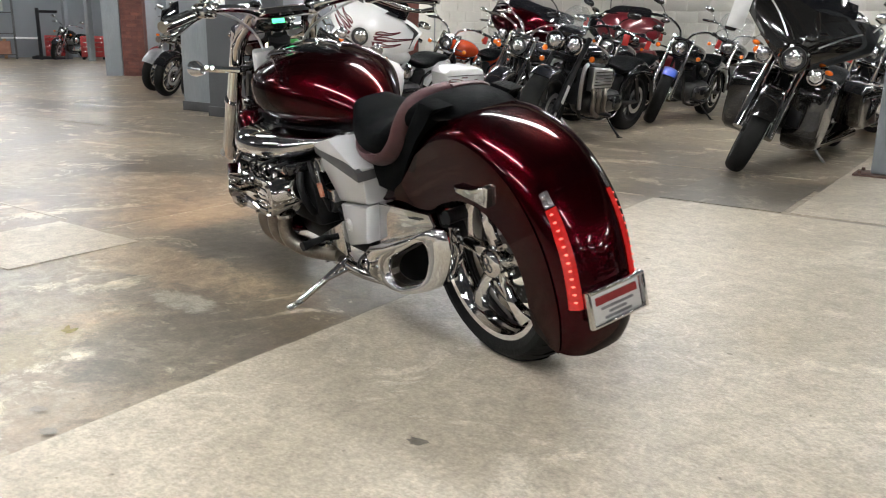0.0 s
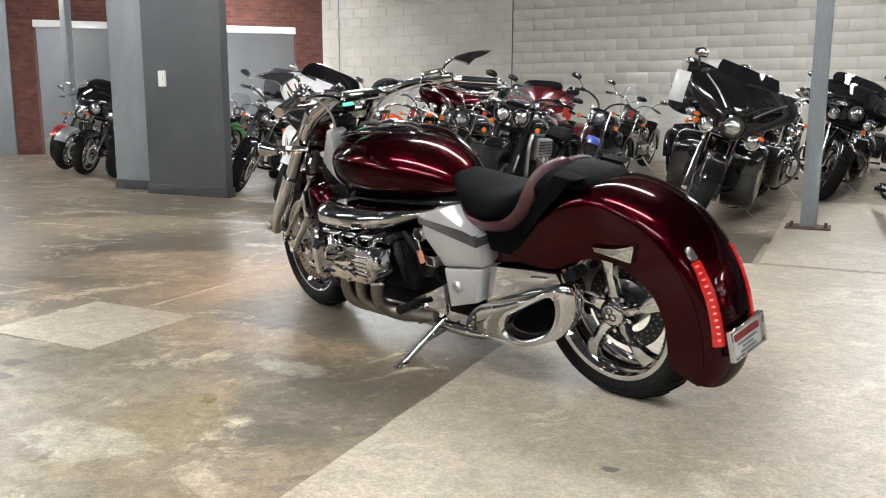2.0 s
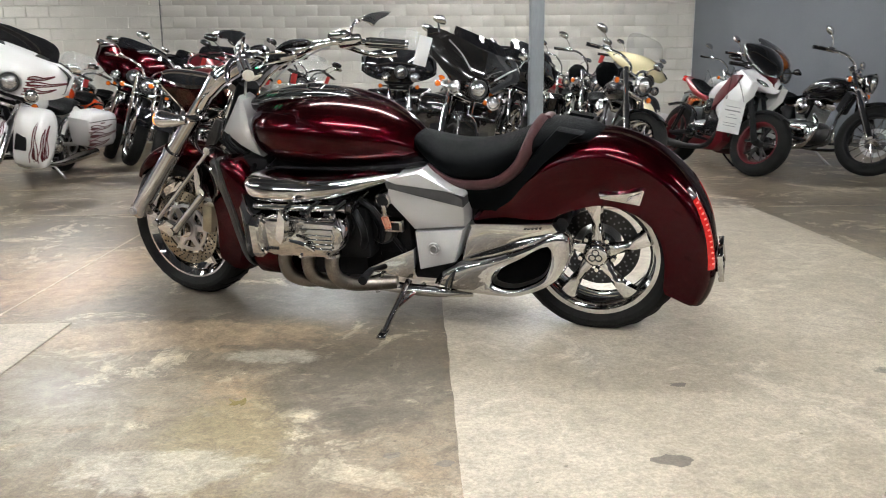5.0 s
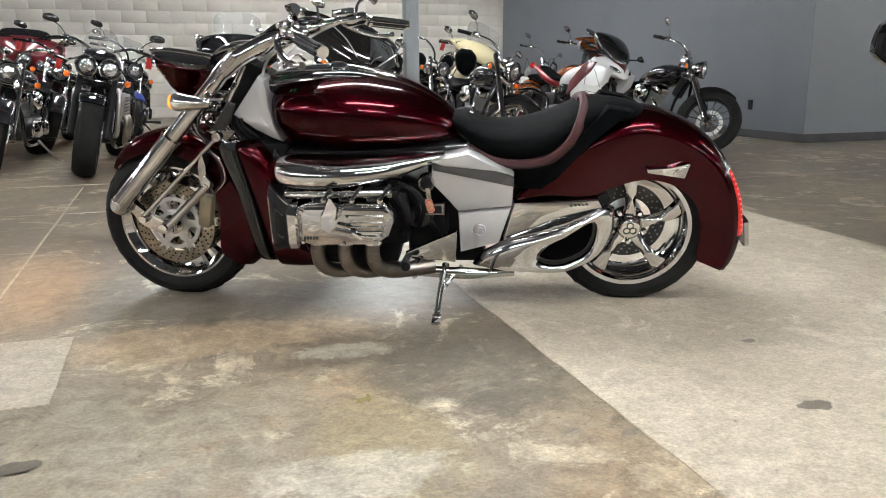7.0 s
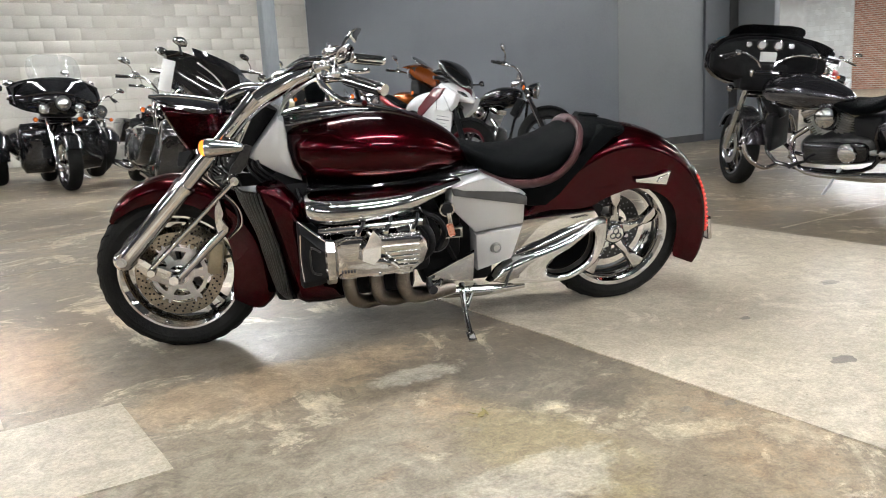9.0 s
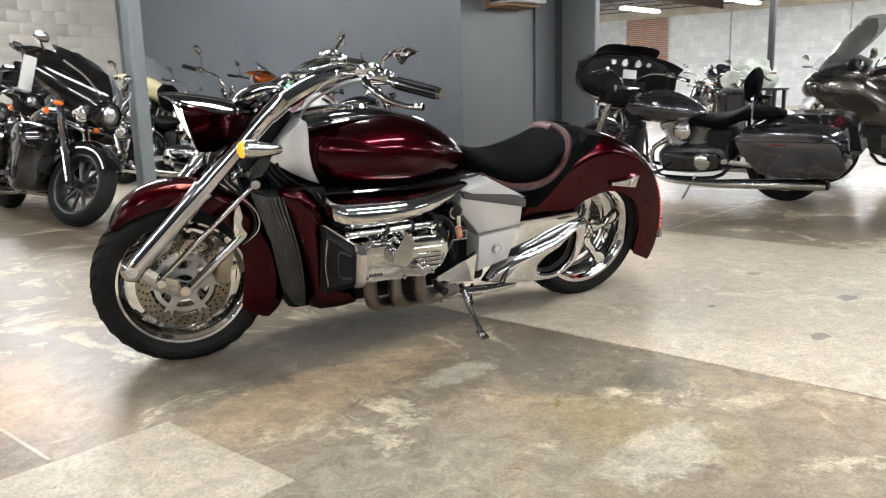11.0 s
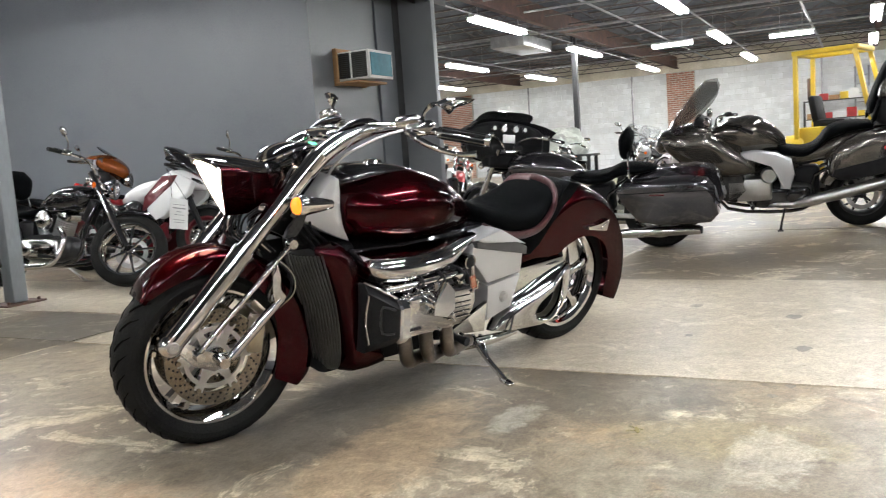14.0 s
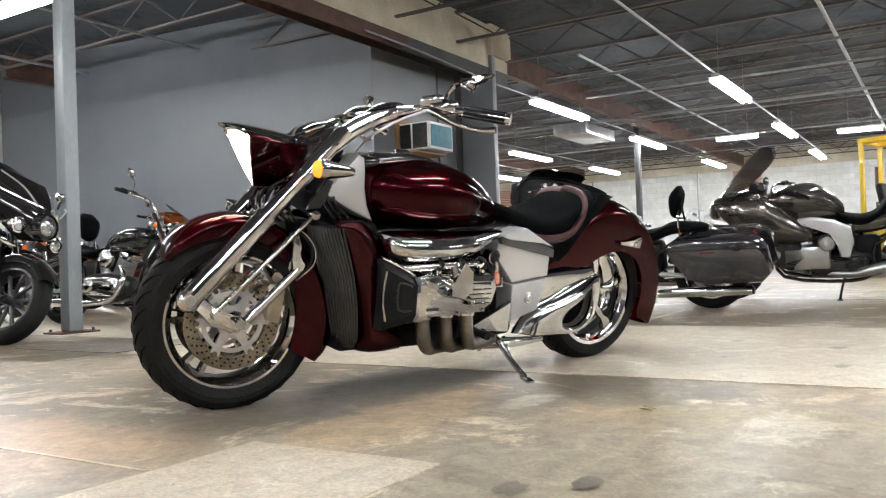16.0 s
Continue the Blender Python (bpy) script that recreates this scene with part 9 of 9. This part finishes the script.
for s in (1, -1):
    bm = fresh()
    box(bm, (0.98, s * 0.27, 1.28), (0.14, 0.10, 2.50), bevel=0.012)
    box(bm, (1.06, s * 0.20, 1.28), (0.08, 0.06, 2.40), bevel=0.01)
    part("mast_rail", bm, "mast_blue", fk, "dark blue-black mast rail")
    bm = fresh()
    box(bm, (1.55, s * 0.22, 0.10), (0.95, 0.12, 0.04), bevel=0.01)
    part("fork", bm, "dark_metal", fk)
    bm = fresh()
    cyl(bm, (0.93, s * 0.12, 0.4), (0.93, s * 0.12, 2.2), 0.035, seg=12)
    part("lift_cylinder", bm, "satin_metal", fk)
    for x, r in ((0.55, 0.32), (-0.72, 0.25)):
        bm = fresh()
        lathe(bm, [(r * 0.5, -0.09), (r * 0.95, -0.10), (r, -0.06), (r, 0.06), (r * 0.95, 0.10), (r * 0.5, 0.09)], (x, s * 0.42, r), "y", 26)
        w = part("wheel", bm, "rubber", fk)
        bm = fresh()
        lathe(bm, [(0.0, 0.05), (0.05, 0.06), (0.09, 0.02), (r * 0.52, 0.05), (r * 0.52, -0.05), (0.0, -0.05)], (x, s * 0.42, r), "y", 20)
        part("rim", bm, "silver_bike", w)
for c, d in (((0.98, 0, 0.25), (0.10, 0.56, 0.10)), ((0.98, 0, 1.25), (0.10, 0.56, 0.10)), ((0.98, 0, 2.45), (0.10, 0.56, 0.10)), ((1.10, 0, 0.45), (0.06, 0.9, 0.45))):
    bm = fresh()
    box(bm, c, d, bevel=0.01)
    part("mast_brace", bm, "dark_base", fk)
for z in np.linspace(1.95, 2.35, 6):
    bm = fresh()
    box(bm, (0.98, -0.324, z), (0.09, 0.006, 0.045))
    part("letter_bar", bm, "yellow_paint", fk, "pale yellow mark on the mast")
bm = fresh()
cyl(bm, (-0.60, 0.46, 1.45), (-0.60, 0.46, 1.80), 0.06, seg=12)
part("work_lamp", bm, "rust_steel", fk)


def bin_can(x, y, r, h, mat, label):
    e = thing("waste_bin", pose(x, y, 0), label, "bin", "bins")
    bm = fresh()
    lathe(bm, [(0.0, 0.01), (r * 0.85, 0.0), (r, h), (r * 1.06, h), (r * 1.06, h - 0.04), (r * 0.97, h - 0.02), (r * 0.82, 0.03), (0.0, 0.03)], (0, 0, 0), "z", 24)
    part("can", bm, mat, e)
    bm = fresh()
    ball(bm, (0, 0, h), r * 0.8, 16, (1, 1, 0.35))
    part("liner", bm, "black_satin", e, "black plastic bag")
    return e


bin_can(9.4, 5.9, 0.28, 0.75, "charcoal_paint", "round grey waste bin with a black bag")
bin_can(10.4, 3.0, 0.27, 0.75, "charcoal_paint", "round grey waste bin beside the bikes")
bin_can(7.15, 7.0, 0.10, 0.55, "charcoal_paint", "slim dark canister beside the pillar")


def heap(x, y, z, seed, mat, label, cat, s=0.35):
    rnd = random.Random(seed)
    bm = fresh()
    ball(bm, (0, 0, 0.16), s * 1.25, 36, (1, 0.85, 0.75))
    for v in bm.verts:
        v.co += Vector(noise.noise_vector(v.co * 4 + Vector((seed, 0, 0)))) * 0.13 + Vector(noise.noise_vector(v.co * 14)) * 0.03
        v.co.z = max(v.co.z, 0.0)
    return whole("folded_cover", bm, mat, label, cat, pose(x, y, z))


heap(13.0, 7.0, 0.78, 3, "cloth_pale", "heap of pale green-grey cloth covers on a bench", "cloth", 0.46)
bm = fresh()
box(bm, (0, 0, 0.75), (1.4, 0.7, 0.05), bevel=0.01)
e = thing("work_bench", pose(13.0, 7.0, 0, 0, 0, 90), "plain workbench carrying folded covers", "bench")
part("top", bm, "dark_metal", e)
for x in (-0.62, 0.62):
    for y in (-0.28, 0.28):
        bm = fresh()
        box(bm, (x, y, 0.365), (0.07, 0.07, 0.73), bevel=0.006)
        part("leg", bm, "dark_metal", e)


def shelf_unit(x, y, rz, w, h, n, label, frame_mat, seed):
    e = thing("shelf_unit", pose(x, y, 0, 0, 0, rz), label, "shelf", "shelves")
    for sx in (-w / 2, w / 2):
        for sy in (-0.2, 0.2):
            bm = fresh()
            box(bm, (sx, sy, h / 2), (0.05, 0.05, h))
            part("upright", bm, frame_mat, e)
    for k in range(n):
        bm = fresh()
        box(bm, (0, 0, 0.12 + k * (h - 0.14) / (n - 1)), (w, 0.44, 0.03))
        part("shelf_board", bm, frame_mat, e)
    return e


rnd = random.Random(8)
for x, y, w, h, n, c in ((24.9, 1.6, 2.2, 1.9, 4, "dark_metal"),):
    shelf_unit(x, y, 90, w, h, n, "metal shelf unit crowded with boxes and tools", c, 1)
    for k in range(n):
        z = 0.12 + k * (h - 0.14) / (n - 1) + 0.015
        p = -w / 2 + 0.15
        while p < w / 2 - 0.25:
            bw, bh = rnd.uniform(0.16, 0.36), rnd.uniform(0.14, 0.34)
            bm = fresh()
            box(bm, (0, 0, bh / 2), (bw, 0.34, bh), bevel=0.008, seg=1)
            m = rnd.choice(["shelf_red", "white_plastic", "cloth_pale", "dark_metal", "yellow_paint", "wood", "shelf_red"])
            whole("storage_box", bm, m, "small box standing on the shelf unit", "box", pose(x, y + p + bw / 2, z, 0, 0, 90), "boxes on the shelves")
            p += bw + rnd.uniform(0.01, 0.08)
bm = fresh()
for s in (-0.2, 0.2):
    box(bm, (0, s, 1.5), (0.03, 0.06, 3.0), bevel=0.004)
for z in np.arange(0.3, 2.95, 0.3):
    cyl(bm, (0, -0.2, z), (0, 0.2, z), 0.015, seg=8)
whole("ladder", bm, "silver_bike", "aluminium ladder leaning at the far wall", "ladder", pose(25.35, 1.0, 0, 0, 10, 0))
for y in (8.6, 12.7, 2.2):
    bm = fresh()
    cyl(bm, (25.80, y, 0), (25.80, y, 3.4), 0.03, seg=8)
    whole("downpipe", bm, "conduit", "thin pipe running up the far wall", "pipe")

# tool cabinets, a bench and a hoist at the end of the hall


def tool_cabinet(x, y, rz, w, h):
    e = thing("tool_cabinet", pose(x, y, 0, 0, 0, rz), "red steel tool cabinet with drawers on castors", "cabinet", "tool cabinets")
    bm = fresh()
    box(bm, (0, 0, 0.09 + h / 2), (w, 0.45, h), bevel=0.015)
    part("body", bm, "shelf_red", e)
    for k in range(4):
        bm = fresh()
        box(bm, (0, -0.232, 0.14 + (k + 0.5) * (h - 0.08) / 4), (w - 0.06, 0.02, (h - 0.08) / 4 - 0.02), bevel=0.006)
        d = part("drawer", bm, "shelf_red", e)
        bm = fresh()
        box(bm, (0, -0.25, 0.14 + (k + 0.8) * (h - 0.08) / 4), (w - 0.14, 0.02, 0.02), bevel=0.004)
        part("handle", bm, "chrome", d)
    for sx in (-1, 1):
        for sy in (-1, 1):
            bm = fresh()
            cyl(bm, (sx * (w / 2 - 0.06), sy * 0.17 - 0.02, 0.045), (sx * (w / 2 - 0.06), sy * 0.17 + 0.02, 0.045), 0.045, seg=12)
            part("castor", bm, "rubber", e)
    return e


tool_cabinet(-25.0, 14.85, 55, 0.60, 0.62)
tool_cabinet(-23.8, 15.35, 55, 0.70, 0.62)
e = thing("work_bench", pose(-25.6, 14.1, 0, 0, 0, 60), "white-topped workbench on wooden legs", "bench")
bm = fresh()
box(bm, (0, 0, 0.62), (1.1, 0.6, 0.05), bevel=0.01)
part("top", bm, "white_plastic", e)
for x in (-0.48, 0.48):
    for y in (-0.24, 0.24):
        bm = fresh()
        box(bm, (x, y, 0.30), (0.07, 0.07, 0.59), bevel=0.006)
        part("leg", bm, "wood", e)
e = thing("engine_hoist", pose(-24.5, 14.05, 0, 0, 0, 60), "black steel workshop hoist", "hoist")
for nm, c, d in (("mast", (0, 0, 0.75), (0.10, 0.10, 1.5)), ("boom", (0.25, 0, 1.40), (0.6, 0.08, 0.08)), ("base_leg", (0.2, 0.2, 0.06), (0.9, 0.08, 0.08)), ("base_leg", (0.2, -0.2, 0.06), (0.9, 0.08, 0.08)), ("cross_bar", (-0.1, 0, 0.08), (0.1, 0.5, 0.10))):
    bm = fresh()
    box(bm, c, d, bevel=0.01)
    part(nm, bm, "black_satin", e)
shelf_unit(-26.0, 13.2, 60, 1.6, 2.0, 4, "steel shelf with cardboard boxes at the end of the hall", "dark_metal", 2)
for k, (p, z, m) in enumerate(((-0.5, 0.135, "wood"), (0.0, 0.135, "wood"), (0.45, 0.135, "brick_pale"), (-0.4, 0.755, "dark_metal"), (0.2, 0.755, "red_paint"), (-0.3, 1.375, "wood"), (0.35, 1.375, "cloth_pale"))):
    bm = fresh()
    box(bm, (p, 0, 0.19), (0.42, 0.36, 0.36 + 0.04 * (k % 3) - 0.04), bevel=0.01)
    whole("storage_box", bm, m, "cardboard box standing on the shelf", "box", pose(-26.0, 13.2, z, 0, 0, 60), "boxes on the shelves")

# the blocks and bricks of the walls
masonry(wall_north, (-10.9, 14.81), (3.2, 14.81), 0, TOP, (0.40, 0.20), 0.011, 0.012, "block", (4.4, 13.6, 1.15, 3.1), "block")
masonry(wall_far, (26.0, 19), (26.0, -12), 0, 3.42, (0.40, 0.20), 0.012, 0.010, "block_white", None, "block")
